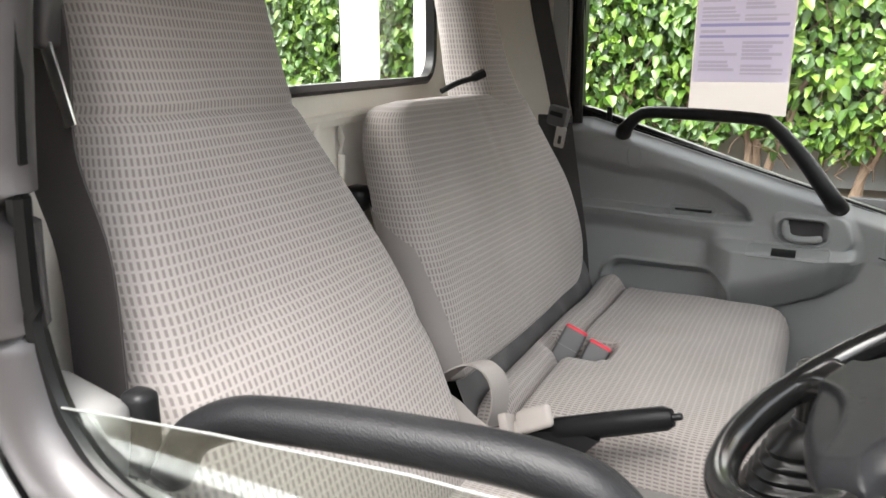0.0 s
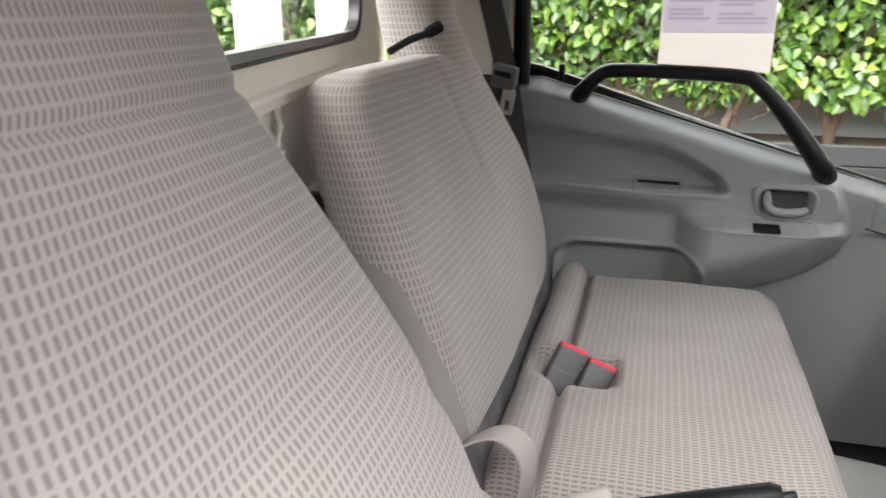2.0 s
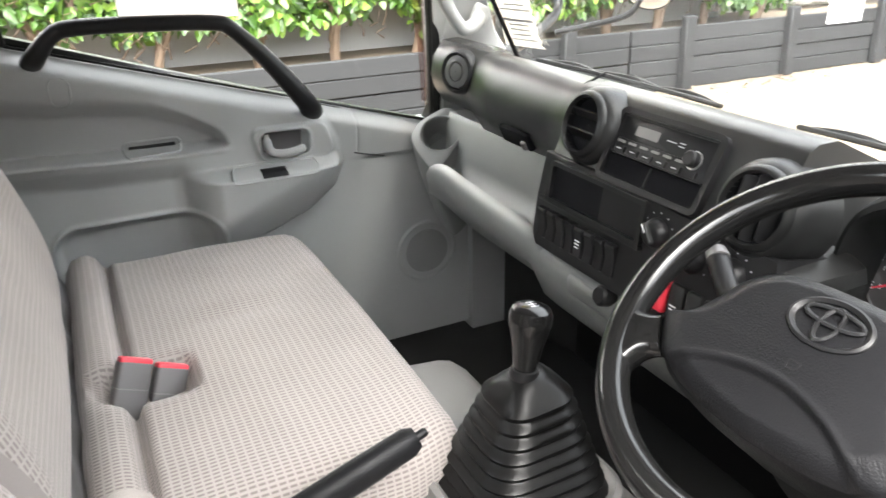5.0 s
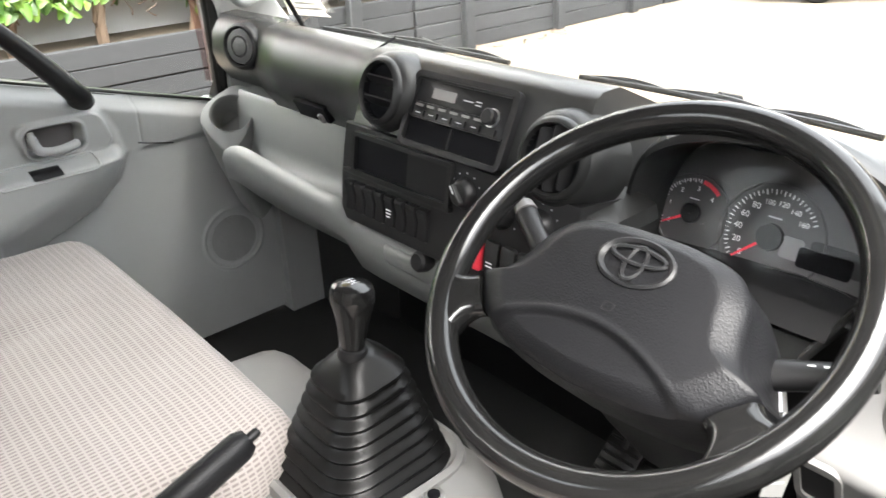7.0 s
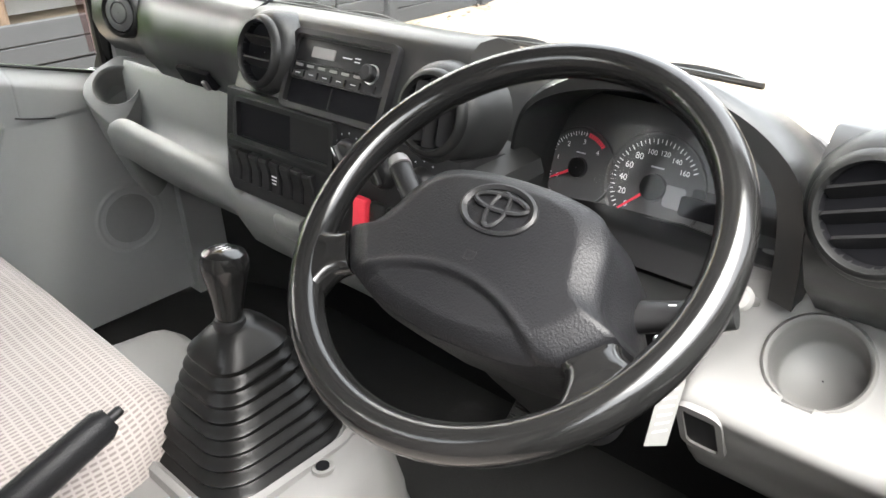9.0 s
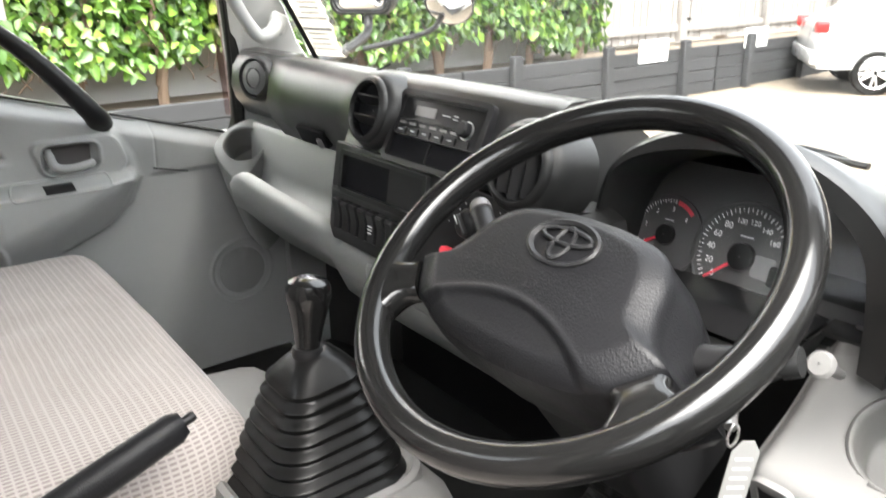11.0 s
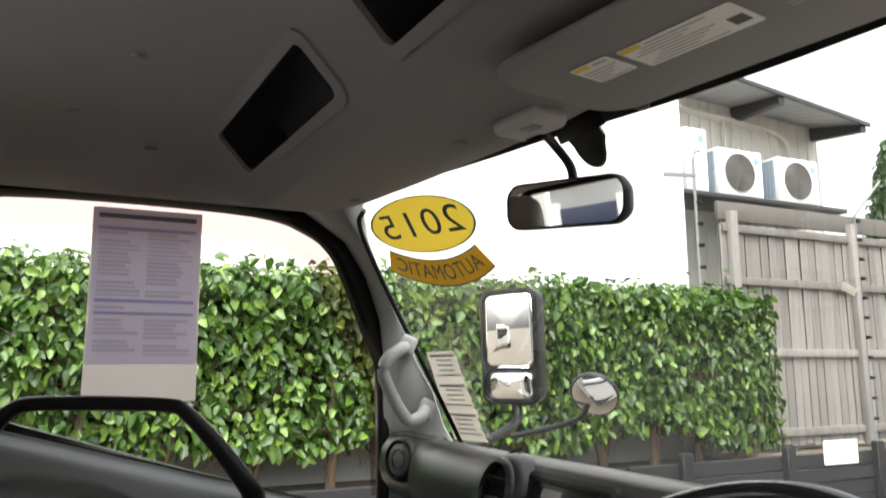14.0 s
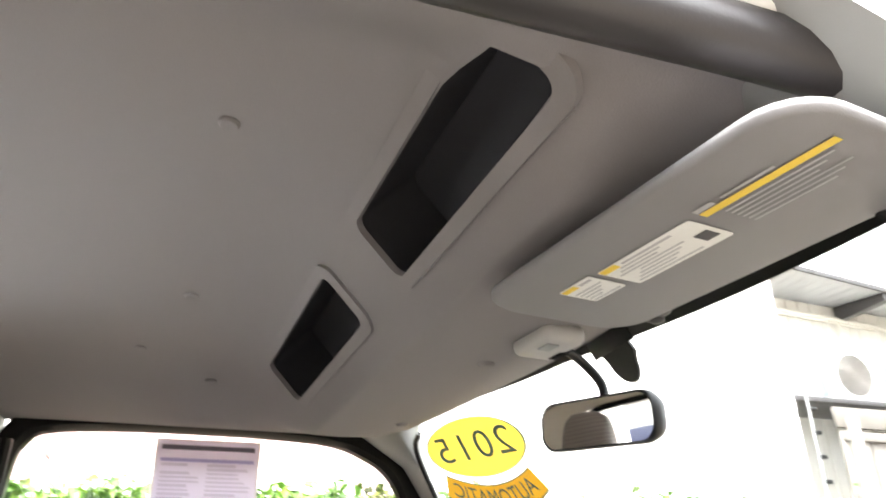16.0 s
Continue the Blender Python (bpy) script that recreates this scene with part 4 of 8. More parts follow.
def build_shell():
    def roof(p, q):
        # the driver's edge runs out towards the rear quarter; the front edge follows the windscreen
        y0 = 0.57 - 0.24 * smooth(0.67, 0.39, p)
        y = y0 + (2.06 - y0) * q
        return (-0.95 + (0.955 + ws_x(y, 2.11)) * p, y, 2.22 - 0.05 * ((max(y, 0.57) - MID) / 0.85) ** 4 - 0.10 * smooth(0.57, 0.33, y) - 0.09 * smooth(0.8, 1.0, p))
    part("roof_panel", sheet(bmesh.new(), roof, steps(0, 1, 14), steps(0, 1, 14), (0, 0, 0.03)), WHITE, CAB)
    # back panel with the rear window's opening; it runs aslant behind the bench
    def wall_x(y):
        return -0.712 - 0.2 * max(0.0, y - 0.88)

    def back(y0, y1, z0, z1):
        part("back_panel", sheet(bmesh.new(), lambda y, z: (wall_x(y), y, z), steps(y0, y1, 12), steps(z0, z1, 4), (-0.03, 0, 0)), CREAM, CAB)
    for y0, y1, z0, z1 in ((0.30, 0.60, 0.8, 2.15), (1.63, 2.0, 0.8, 2.2), (0.60, 1.63, 0.8, 1.715), (0.60, 1.63, 2.07, 2.2)):
        back(y0, y1, z0, z1)

    def on_back(points, lift):
        return [(wall_x(1.115 + a) + lift, 1.115 + a, 1.892 + b) for a, b in points]
    outer, inner = resample(rounded(1.055, 0.368, 0.075, 6), 120), resample(rounded(1.015, 0.335, 0.06, 6), 120)
    part("rear_window_seal", loft(bmesh.new(), [on_back(outer, -0.012), on_back(outer, 0.008), on_back([(a * 0.985, b * 0.965) for a, b in outer], 0.014), on_back(inner, 0.010), on_back(inner, -0.012)], closed=True), RUBBER, CAB, "black rubber rear window seal")
    bm = sheet(bmesh.new(), lambda y, z: (wall_x(y) - 0.012, y, z), steps(0.60, 1.63, 12), steps(1.715, 2.072, 2), (-0.004, 0, 0))
    ob = solo("rear_window", bm, GLASS, "rectangular rear window with rounded corners", "window", "structure")
    ob.visible_shadow = False
    # pressed ledges on the back panel
    for z, h in ((1.668, 0.016), (1.50, 0.05)):
        rows = [[(wall_x(y) + d, y, z + e) for d, e in ((-0.004, -h), (0.012, -h * 0.8), (0.016, 0.0), (0.012, h * 0.3), (-0.004, h * 0.5))] for y in steps(0.62, 1.62, 14)]
        part("panel_rib", loft(bmesh.new(), rows), CREAM, CAB)
    bm = bmesh.new()
    tube(bm, spline([(wall_x(0.97) + 0.008, 0.97, 1.67), (wall_x(0.96) + 0.012, 0.96, 1.60), (wall_x(1.0) + 0.012, 1.0, 1.545), (wall_x(1.06) + 0.01, 1.06, 1.56), (wall_x(1.07) + 0.008, 1.07, 1.66)], 4), 0.007, 8)
    part("panel_pressing", bm, CREAM, CAB)
    part("panel_buffer", boxed((-0.715, 1.075, 1.53), (0.05, 0.055, 0.045), 0.015, seg=3), RUBBER, CAB)
    # floor, front wall and lower corners
    part("cab_floor", boxed((-0.1, MID, 0.76), (1.6, 1.8, 0.05), 0.01), MAT, CAB)
    part("firewall", boxed((0.62, MID, 1.06), (0.05, 1.16, 0.58), 0.01), BLACK, CAB)
    part("nose_panel", sheet(bmesh.new(), lambda y, z: (0.72 - 0.16 * ((y - MID) / 0.85) ** 2, y, z), steps(0.28, 2.0, 14), steps(0.55, 1.40, 6), (0.02, 0, 0)), WHITE, CAB)
    part("scuttle", sheet(bmesh.new(), lambda y, s: (0.625 + 0.12 * s - 0.14 * ((y - MID) / 0.85) ** 2, y, 1.375 - 0.03 * s), steps(0.30, 1.98, 18), steps(0, 1, 4), (0, 0, -0.02)), RUBBER, CAB)
    part("footwell_lining", sheet(bmesh.new(), lambda y, z: (0.685 - 0.16 * ((y - MID) / 0.85) ** 2, y, z), steps(0.31, 1.97, 14), steps(0.77, 1.38, 6), (-0.01, 0, 0)), MAT, CAB, "black footwell lining")
    side_shell(DOOR_P, 1, "passenger_window")
    part("kick_panel", sheet(bmesh.new(), lambda x, z: (x, 1.955, z), steps(0.43, 0.545, 4), steps(0.77, 1.45, 8), (0, 0.05, 0)), GREY, CAB)
    part("kick_panel", sheet(bmesh.new(), lambda x, z: (x, 0.33, z), steps(0.3, 0.54, 5), steps(0.77, 1.40, 8), (0, -0.04, 0)), GREY, CAB)
    # passenger pillar behind the door
    bm = sheet(bmesh.new(), lambda x, z: (x, 1.955 + 0.03 * smooth(-0.62, -0.9, x) * -1 + 0.0, z), steps(-0.9, -0.625, 6), steps(0.8, 2.12, 10), (0, 0.05, 0))
    part("rear_pillar", bm, CREAM, CAB, "pale painted rear pillar")
    bm = sheet(bmesh.new(), lambda x, z: (x, 0.37, z), steps(-0.9, -0.56, 6), steps(0.8, 2.12, 10), (0, -0.05, 0))
    part("rear_pillar", bm, FRAMEGREY, CAB)
    # windscreen pillars
    for side in (1, -1):
        rings = []
        for z, x0, x1 in ((1.30, 0.36, 0.60), (1.40, 0.345, 0.59), (1.50, 0.345, 0.545), (1.56, 0.342, 0.50), (1.64, 0.34, 0.455), (1.72, 0.337, 0.408), (1.82, 0.325, 0.363), (1.92, 0.288, 0.318), (2.0, 0.236, 0.285), (2.07, 0.13, 0.262), (2.13, 0.04, 0.26)):
            yi = 1.905 + 0.05 * smooth(1.62, 1.53, z) - 0.04 * smooth(2.0, 2.12, z)
            sec = [(x0, 2.03), (x0 + 0.002, yi + 0.045), (x0 + 0.016, yi + 0.012), ((x0 + x1) / 2, yi), (x1 - 0.012, yi + 0.004), (x1, yi + 0.025), (x1 - 0.01, 2.03)]
            rings.append([(x, y if side > 0 else 2 * MID - y - 0.03 + 0.26 * smooth(1.45, 2.1, z), z) for x, y in sec])
        part("windscreen_pillar", loft(bmesh.new(), rings), GREY, CAB)
        bm = bmesh.new()
        pts = [(ws_x(y, z) - 0.006, y if side > 0 else 2 * MID - y - 0.03 + 0.26 * smooth(1.45, 2.1, z), z) for z, y in ((1.5, 1.905), (1.64, 1.9), (1.8, 1.9), (1.95, 1.895), (2.03, 1.88), (2.055, 1.84))]
        tube(bm, spline(pts, 4), 0.006, 8)
        part("windscreen_seal", bm, RUBBER, CAB)


build_windscreen()
build_headliner()
build_shell()

# ---- the passenger's door ----


def sill(x):
    """Height of the door panel's upper edge."""
    return 1.615 - (x + 0.56) * 0.286 if x > -0.56 else 1.615 + 0.0 * x


def rbox_sd(x, z, cx, cz, w, h, r):
    dx, dz = abs(x - cx) - w / 2 + r, abs(z - cz) - h / 2 + r
    return math.hypot(max(dx, 0), max(dz, 0)) + min(max(dx, dz), 0) - r


EDGE_Z = (0.8, 1.04, 1.08, 1.13, 1.165, 1.205, 1.25, 1.30, 1.351, 1.42, 1.7)
EDGE_X = (-0.9, -0.63, -0.40, -0.18, -0.07, 0.03, 0.088, 0.112, 0.100, 0.066, 0.05)
SCOOP_X = (-0.63, -0.56, -0.47, -0.38, -0.288, -0.219, -0.166, -0.143)
SCOOP_TOP = (1.535, 1.522, 1.508, 1.502, 1.487, 1.46, 1.425, 1.39)


def door_relief(x, z):
    """How far the moulded panel stands in towards the cabin."""
    h = 0.0
    # rolled upper edge
    h += 0.012 * smooth(0.12, 0.03, sill(x) - z) - 0.036 * smooth(0.040, 0.0, sill(x) - z) ** 1.5
    # raised carrier behind the curved front edge
    d = float(np.interp(z, EDGE_Z, EDGE_X)) - x
    h += 0.024 * smooth(-0.004, 0.024, d)
    # long teardrop scoop: deepest at its lower edge, which forms a ledge
    top = float(np.interp(x, SCOOP_X, SCOOP_TOP))
    low = 1.373 + 0.012 * smooth(-0.25, -0.56, x)
    tip = smooth(-0.138, -0.160, x + 1.6 * max(0.0, abs(z - 1.392) - 0.012))
    depth = smooth(0.0, 0.045, top - z) * (0.45 + 0.55 * smooth(0.12, 0.0, z - low))
    h -= 0.050 * depth * smooth(-0.003, 0.008, z - low) * tip
    h += 0.0035 * math.exp(-((z - low + 0.006) / 0.005) ** 2) * smooth(-0.13, -0.17, x)
    # roll under the ledge
    h -= 0.024 * smooth(0.010, 0.065, low - z) * smooth(-0.20, -0.27, x) * smooth(1.02, 1.12, z)
    # armrest: a sloping shelf and its belly
    along = smooth(-0.25, -0.175, x)
    belly = smooth(-0.012, 0.11, z - (float(np.interp(x, (-0.25, -0.18, -0.07, 0.03, 0.088, 0.114), (1.10, 1.13, 1.165, 1.205, 1.25, 1.30)))))
    h += 0.054 * along * smooth(1.332, 1.308, z) * belly * smooth(0.0, 0.04, d)
    # raised surround and hollow of the inside handle
    h += 0.009 * smooth(0.003, -0.004, rbox_sd(x + 0.25 * (z - 1.366), z, -0.010, 1.367, 0.166, 0.080, 0.026))
    q = rbox_sd(x, z, -0.030, 1.367, 0.100, 0.052, 0.016)
    h -= 0.030 * smooth(0.003, -0.006, q)
    h += 0.004 * smooth(0.006, 0.0, abs(q - 0.006))
    # map pocket low down
    q = rbox_sd(x, z, -0.35, 1.11, 0.32, 0.25, 0.05)
    h -= 0.022 * smooth(0.006, -0.014, q)
    h += 0.005 * smooth(0.009, 0.0, abs(q - 0.008))
    # speaker grille, ringed
    r = math.hypot(x - 0.312, z - 1.03)
    h += 0.003 * smooth(0.007, 0.0, abs(r - 0.076))
    if r < 0.06:
        h -= 0.002 * (0.5 + 0.5 * math.sin(z * 700))
    # front trim under the sill
    h += 0.006 * smooth(0.105, 0.165, x) * smooth(1.292, 1.306, z) - 0.002 * smooth(0.003, 0.0, abs(x - 0.143)) * smooth(1.30, 1.32, z)
    return h


def on_door(x, z, lift=0.003):
    return (x, DOOR_P - door_relief(x, z) - lift, z)


def door_panel(y0, out):
    """Moulded panel as one thick sheet; out is +1 on the passenger's side."""
    bm = bmesh.new()
    nx, nz = 380, 270

    def f(x, s):
        z = 0.80 + 0.49 * s / 0.6 if s < 0.6 else 1.29 + (sill(x) - 1.29) * (s - 0.6) / 0.4
        return (x, y0 - out * door_relief(x, z), z)
    return sheet(bm, f, steps(-0.625, 0.44, nx), steps(0, 1, nz), (0, out * 0.03, 0))


def rail_bar(y, out):
    """The padded guard rail over the sill."""
    pts = [(-0.475, y + out * 0.03, 1.575), (-0.462, y, 1.594), (-0.43, y - out * 0.004, 1.627), (-0.39, y - out * 0.006, 1.636), (-0.27, y - out * 0.008, 1.634), (-0.15, y - out * 0.006, 1.627), (-0.115, y - out * 0.005, 1.612), (-0.05, y - out * 0.003, 1.545), (0.02, y, 1.455), (0.04, y + out * 0.03, 1.425)]
    return spline(pts, 5)


def build_passenger_door():
    door = thing("door_passenger", (-0.1, 2.0, 0.8), "grey moulded passenger door, closed, with black guard rail", "door", kind="structure")
    part("door_panel", door_panel(DOOR_P, 1), GREY, door, angle=60)
    part("outer_skin", boxed((-0.1, 2.045, 1.05), (1.08, 0.05, 0.62), 0.01), WHITE, door, "white painted outside")
    bm = bmesh.new()
    p = rail_bar(1.93, 1)
    tube(bm, p, [0.0175 + 0.007 * smooth(-0.16, 0.03, q.x) + 0.003 * smooth(-0.43, -0.47, q.x) for q in p], 14, flat=0.85)
    part("guard_rail", bm, BLACK, door, "black padded rail", angle=60)
    # rubber strip along the sill and bright edge
    bm = bmesh.new()
    tube(bm, [(x, 1.992, sill(x) + 0.002) for x in steps(-0.6, 0.34, 30)], 0.0035, 6)
    part("sill_seal", bm, RUBBER, door)
    part("lock_knob", boxed((-0.517, 1.975, 1.625), (0.014, 0.012, 0.038), 0.004), RUBBER, door, "black lock knob")
    # inside handle: dark hollow, lever with an upright thumb pad
    bm = bmesh.new()
    vs = [[bm.verts.new(on_door(x, z, 0.0015)) for x in steps(-0.073, 0.013, 18)] for z in steps(1.346, 1.388, 12)]
    for i in range(len(vs) - 1):
        for j in range(len(vs[0]) - 1):
            bm.faces.new((vs[i][j], vs[i][j + 1], vs[i + 1][j + 1], vs[i + 1][j]))
    part("handle_cup", bm, BUCKLE, door, "dark recess behind the handle")
    bm = bmesh.new()
    tube(bm, spline([(-0.069, 1.946, 1.390), (-0.068, 1.942, 1.372), (-0.060, 1.940, 1.353), (-0.035, 1.938, 1.347), (-0.005, 1.938, 1.350), (0.012, 1.940, 1.355)], 5), [0.006] * 3 + [0.009] * 20 + [0.0085, 0.008, 0.005], 12)
    part("pull_lever", bm, GREY, door, "rounded grey door lever", angle=70)
    # slot in the ledge
    bm = bmesh.new()
    tube(bm, [on_door(-0.292 + a, 1.385 + b, 0.0005) for a, b in rounded(0.112, 0.022, 0.010, 5)], 0.0034, 6, closed=True)
    part("pull_slot_rim", bm, GREY, door)
    bm = bmesh.new()
    tube(bm, [on_door(x, 1.3835, -0.001) for x in steps(-0.338, -0.246, 12)], 0.0045, 6)
    part("pull_slot", bm, DARK, door)
    # window switch on the armrest
    bm = bmesh.new()
    tube(bm, [on_door(-0.06 + a + 0.3 * (b + 0.0), 1.3165 + b, 0.0) for a, b in resample(rounded(0.185, 0.024, 0.011, 5), 60)], 0.0026, 6, closed=True)
    part("switch_plate", bm, GREY, door, "raised outline of the switch plate")
    bm = loft(bmesh.new(), [[on_door(x, z, l) for z, l in ((1.310, 0.0), (1.310, 0.004), (1.3155, 0.003 + 0.004 * abs(x + 0.066) / 0.027), (1.3215, 0.004), (1.3215, 0.0))] for x in steps(-0.093, -0.039, 8)])
    part("window_switch", bm, BLACK, door, "black rocker switch")
    # round speaker grille low on the door
    bm = bmesh.new()
    hub = bm.verts.new(on_door(0.312, 1.03, 0.002))
    ringv = [bm.verts.new(on_door(0.312 + 0.058 * math.cos(a), 1.03 + 0.058 * math.sin(a), 0.0015)) for a in (2 * math.pi * k / 40 for k in range(40))]
    for k in range(40):
        bm.faces.new((hub, ringv[k], ringv[(k + 1) % 40]))
    part("speaker_grille", bm, SPEAKER, door, "dark grey round speaker grille")
    # seam of the front trim
    bm = bmesh.new()
    tube(bm, [on_door(x, 1.306 - 0.24 * (x - 0.17), 0.0) for x in steps(0.135, 0.21, 8)], 0.0018, 5)
    part("trim_seam", bm, DARK, door)
    # rail's screw cover
    bm = bmesh.new()
    tube(bm, [on_door(-0.44 + a, 1.52 + b, 0.0) for a, b in resample(rounded(0.036, 0.056, 0.016, 5), 40)], 0.0016, 6, closed=True)
    part("screw_cover", bm, GREY, door)
    # upright seal between door and rear pillar
    bm = bmesh.new()
    tube(bm, spline([(-0.598, 1.962, 1.60), (-0.600, 1.962, 1.75), (-0.604, 1.955, 1.90), (-0.60, 1.935, 2.02)], 5), 0.013, 8)
    part("door_seal", bm, RUBBER, door, "black upright door seal")
    # the pane
    op = [(p.x, p.z) for p in spline([(x, 0, z) for x, z in OPENING], 3, closed=True)]
    m = Matrix(((1, 0, 0, 0), (0, 0, 1, 2.0), (0, 1, 0, 0), (0, 0, 0, 1)))
    ob = part("pane", plate(bmesh.new(), op, m, 0, 0.004), GLASS, door)
    ob.visible_shadow = False
    # tinted weather shield outside the top and front of the window
    edge = [p for p in spline([(x, 0, z) for x, z in OPENING[5:16]], 4)]
    rows = []
    for k, p in enumerate(edge):
        a, b = edge[max(k - 1, 0)], edge[min(k + 1, len(edge) - 1)]
        t = (b - a).normalized()
        n = Vector((-t.z, 0, t.x))
        w = 0.046 * smooth(0, 8, k) + 0.006
        rows.append([(p.x - 0.02 * n.x, 2.012, p.z - 0.02 * n.z), (p.x + w * n.x, 2.03, p.z + w * n.z), (p.x + w * n.x, 2.033, p.z + w * n.z), (p.x - 0.02 * n.x, 2.015, p.z - 0.02 * n.z)])
    ob = part("weather_shield", loft(bmesh.new(), rows), SHIELD, door, "pale tinted weather shield")
    ob.visible_shadow = False
    # bright film edge and the black channel bar by the front quarter
    bm = bmesh.new()
    tube(bm, spline([(0.345, 1.99, 1.36), (0.345, 1.99, 1.69), (0.33, 1.99, 1.8), (0.29, 1.99, 1.92)], 5), 0.012, 8)
    part("front_channel", bm, RUBBER, door)


build_passenger_door()

# ---- the driver's door, window wound part of the way down ----


def build_driver_door():
    door = thing("door_driver", (-0.1, 0.33, 0.8), "driver's door with grey-brown frame and lowered window", "door", kind="structure")

    def f(x, s):
        z = 0.80 + (1.43 - 0.10 * (x + 0.5) - 0.80) * s
        return (x, 0.375 + 0.03 * smooth(1.30, 1.2, z) * smooth(-0.5, -0.3, x), z)
    part("door_panel", sheet(bmesh.new(), f, steps(-0.55, 0.40, 40), steps(0, 1, 30), (0, -0.03, 0)), PALE, door)
    part("outer_skin", sheet(bmesh.new(), lambda x, z: (x, 0.275 + 0.03 * (z - 1.2) ** 2, z), steps(-0.66, 0.5, 12), steps(0.6, 1.44, 10), (0, 0.02, 0)), WHITE, door, "white painted outside")
    # frame: rear upright, curved corner and sill
    line = [(-0.515, 0.40, 2.03), (-0.53, 0.355, 1.9), (-0.548, 0.34, 1.75), (-0.556, 0.335, 1.60), (-0.552, 0.335, 1.53), (-0.525, 0.335, 1.465), (-0.45, 0.33, 1.42), (-0.25, 0.325, 1.385), (0.1, 0.325, 1.35), (0.34, 0.33, 1.33)]
    bm = bmesh.new()
    tube(bm, spline(line, 6), 0.027, 14, flat=1.2)
    part("window_frame", bm, FRAMEGREY, door, "grey-brown window frame", angle=70)
    bm = bmesh.new()
    tube(bm, spline([(x - 0.03, y - 0.04, z - 0.028) for x, y, z in line], 6), 0.022, 12)
    part("outer_frame", bm, WHITE, door, "white painted outer frame", angle=70)
    bm = bmesh.new()
    tube(bm, spline([(x + 0.024, y + 0.006, z + 0.02) for x, y, z in line], 6), 0.009, 8)
    part("glass_channel", bm, RUBBER, door)
    # header over the open window
    head = [(-0.53, 0.39, 1.9), (-0.50, 0.46, 1.99), (-0.42, 0.47, 2.035), (-0.25, 0.515, 2.055), (-0.05, 0.53, 2.062), (0.12, 0.535, 2.062), (0.27, 0.54, 2.055), (0.36, 0.54, 2.03), (0.40, 0.50, 1.95), (0.42, 0.45, 1.78), (0.43, 0.40, 1.60), (0.43, 0.36, 1.40)]
    bm = bmesh.new()
    tube(bm, spline(head, 6), 0.026, 14)
    part("header", bm, FRAMEGREY, door, "grey-brown door header", angle=70)
    bm = bmesh.new()
    tube(bm, spline([(x, y - 0.012, z + 0.026) for x, y, z in head[2:7]], 6), 0.016, 10)
    part("roof_gutter", bm, WHITE, door, "white roof gutter", angle=70)
    part("frame_clip", boxed((-0.44, 0.285, 1.405), (0.04, 0.02, 0.04), 0.006, (0, 25, 0)), FRAMEGREY, door)
    # the lowered pane
    m = Matrix(((1, 0, 0, 0), (0, 0, 1, 0.335), (0, 1, 0, 0), (0, 0, 0, 1)))
    edge = [(-0.51, 1.503), (-0.46, 1.508), (-0.35, 1.518), (-0.2, 1.528), (0.0, 1.530), (0.28, 1.52), (0.3, 1.32), (-0.1, 1.33), (-0.51, 1.37)]
    ob = part("pane", plate(bmesh.new(), edge, m, 0, 0.004), GLASS_DIRTY, door)
    ob.visible_shadow = False
    bm = bmesh.new()
    tube(bm, [(x, 0.337, z) for x, z in edge[:6]], 0.0010, 6)
    part("pane_edge", bm, TRAY, door, "ground pale glass edge")
    bm = bmesh.new()
    pts = [(-0.47, 0.405, 1.42), (-0.445, 0.405, 1.46), (-0.40, 0.405, 1.487), (-0.35, 0.405, 1.498), (-0.25, 0.405, 1.508), (-0.14, 0.405, 1.512), (-0.09, 0.403, 1.495), (-0.05, 0.40, 1.43), (-0.03, 0.39, 1.36)]
    tube(bm, spline(pts, 6), 0.0195, 14, flat=0.9)
    part("guard_rail", bm, PAD, door, "black grained guard rail", angle=60)


build_driver_door()

# ---- dashboard ----


def dash_profiles():
    passenger = [(0.64, 1.39), (0.54, 1.458), (0.43, 1.525), (0.36, 1.556), (0.322, 1.553), (0.298, 1.52), (0.290, 1.48), (0.298, 1.44), (0.322, 1.405), (0.37, 1.392), (0.5, 1.38), (0.64, 1.37)]
    centre = [(0.64, 1.39), (0.54, 1.458), (0.43, 1.525), (0.35, 1.56), (0.318, 1.560), (0.304, 1.552), (0.294, 1.532), (0.276, 1.495), (0.257, 1.455), (0.27, 1.435), (0.5, 1.38), (0.64, 1.37)]
    cluster = [(0.64, 1.39), (0.56, 1.44), (0.52, 1.44), (0.49, 1.42), (0.47, 1.36), (0.45, 1.33), (0.40, 1.325), (0.35, 1.322), (0.31, 1.315), (0.31, 1.30), (0.5, 1.29), (0.64, 1.29)]
    right = [(0.64, 1.39), (0.54, 1.44), (0.43, 1.50), (0.345, 1.54), (0.305, 1.545), (0.282, 1.525), (0.275, 1.485), (0.281, 1.44), (0.312, 1.388), (0.366, 1.340), (0.5, 1.345), (0.64, 1.35)]
    narrow = [(0.64, 1.39), (0.56, 1.44), (0.52, 1.44), (0.49, 1.42), (0.47, 1.38), (0.45, 1.362), (0.43, 1.358), (0.41, 1.354), (0.40, 1.35), (0.40, 1.345), (0.5, 1.34), (0.64, 1.34)]
    pod = [(x + (0.030 if 2 < k < 10 else 0.0), z + (0.012 if 6 < k < 10 else 0.0)) for k, (x, z) in enumerate(passenger)]
    return [(1.945, pod), (1.728, pod), (1.70, passenger), (1.37, passenger), (1.352, centre), (0.925, centre), (0.915, cluster), (0.655, cluster), (0.635, narrow), (0.545, narrow), (0.535, right), (0.335, right)]


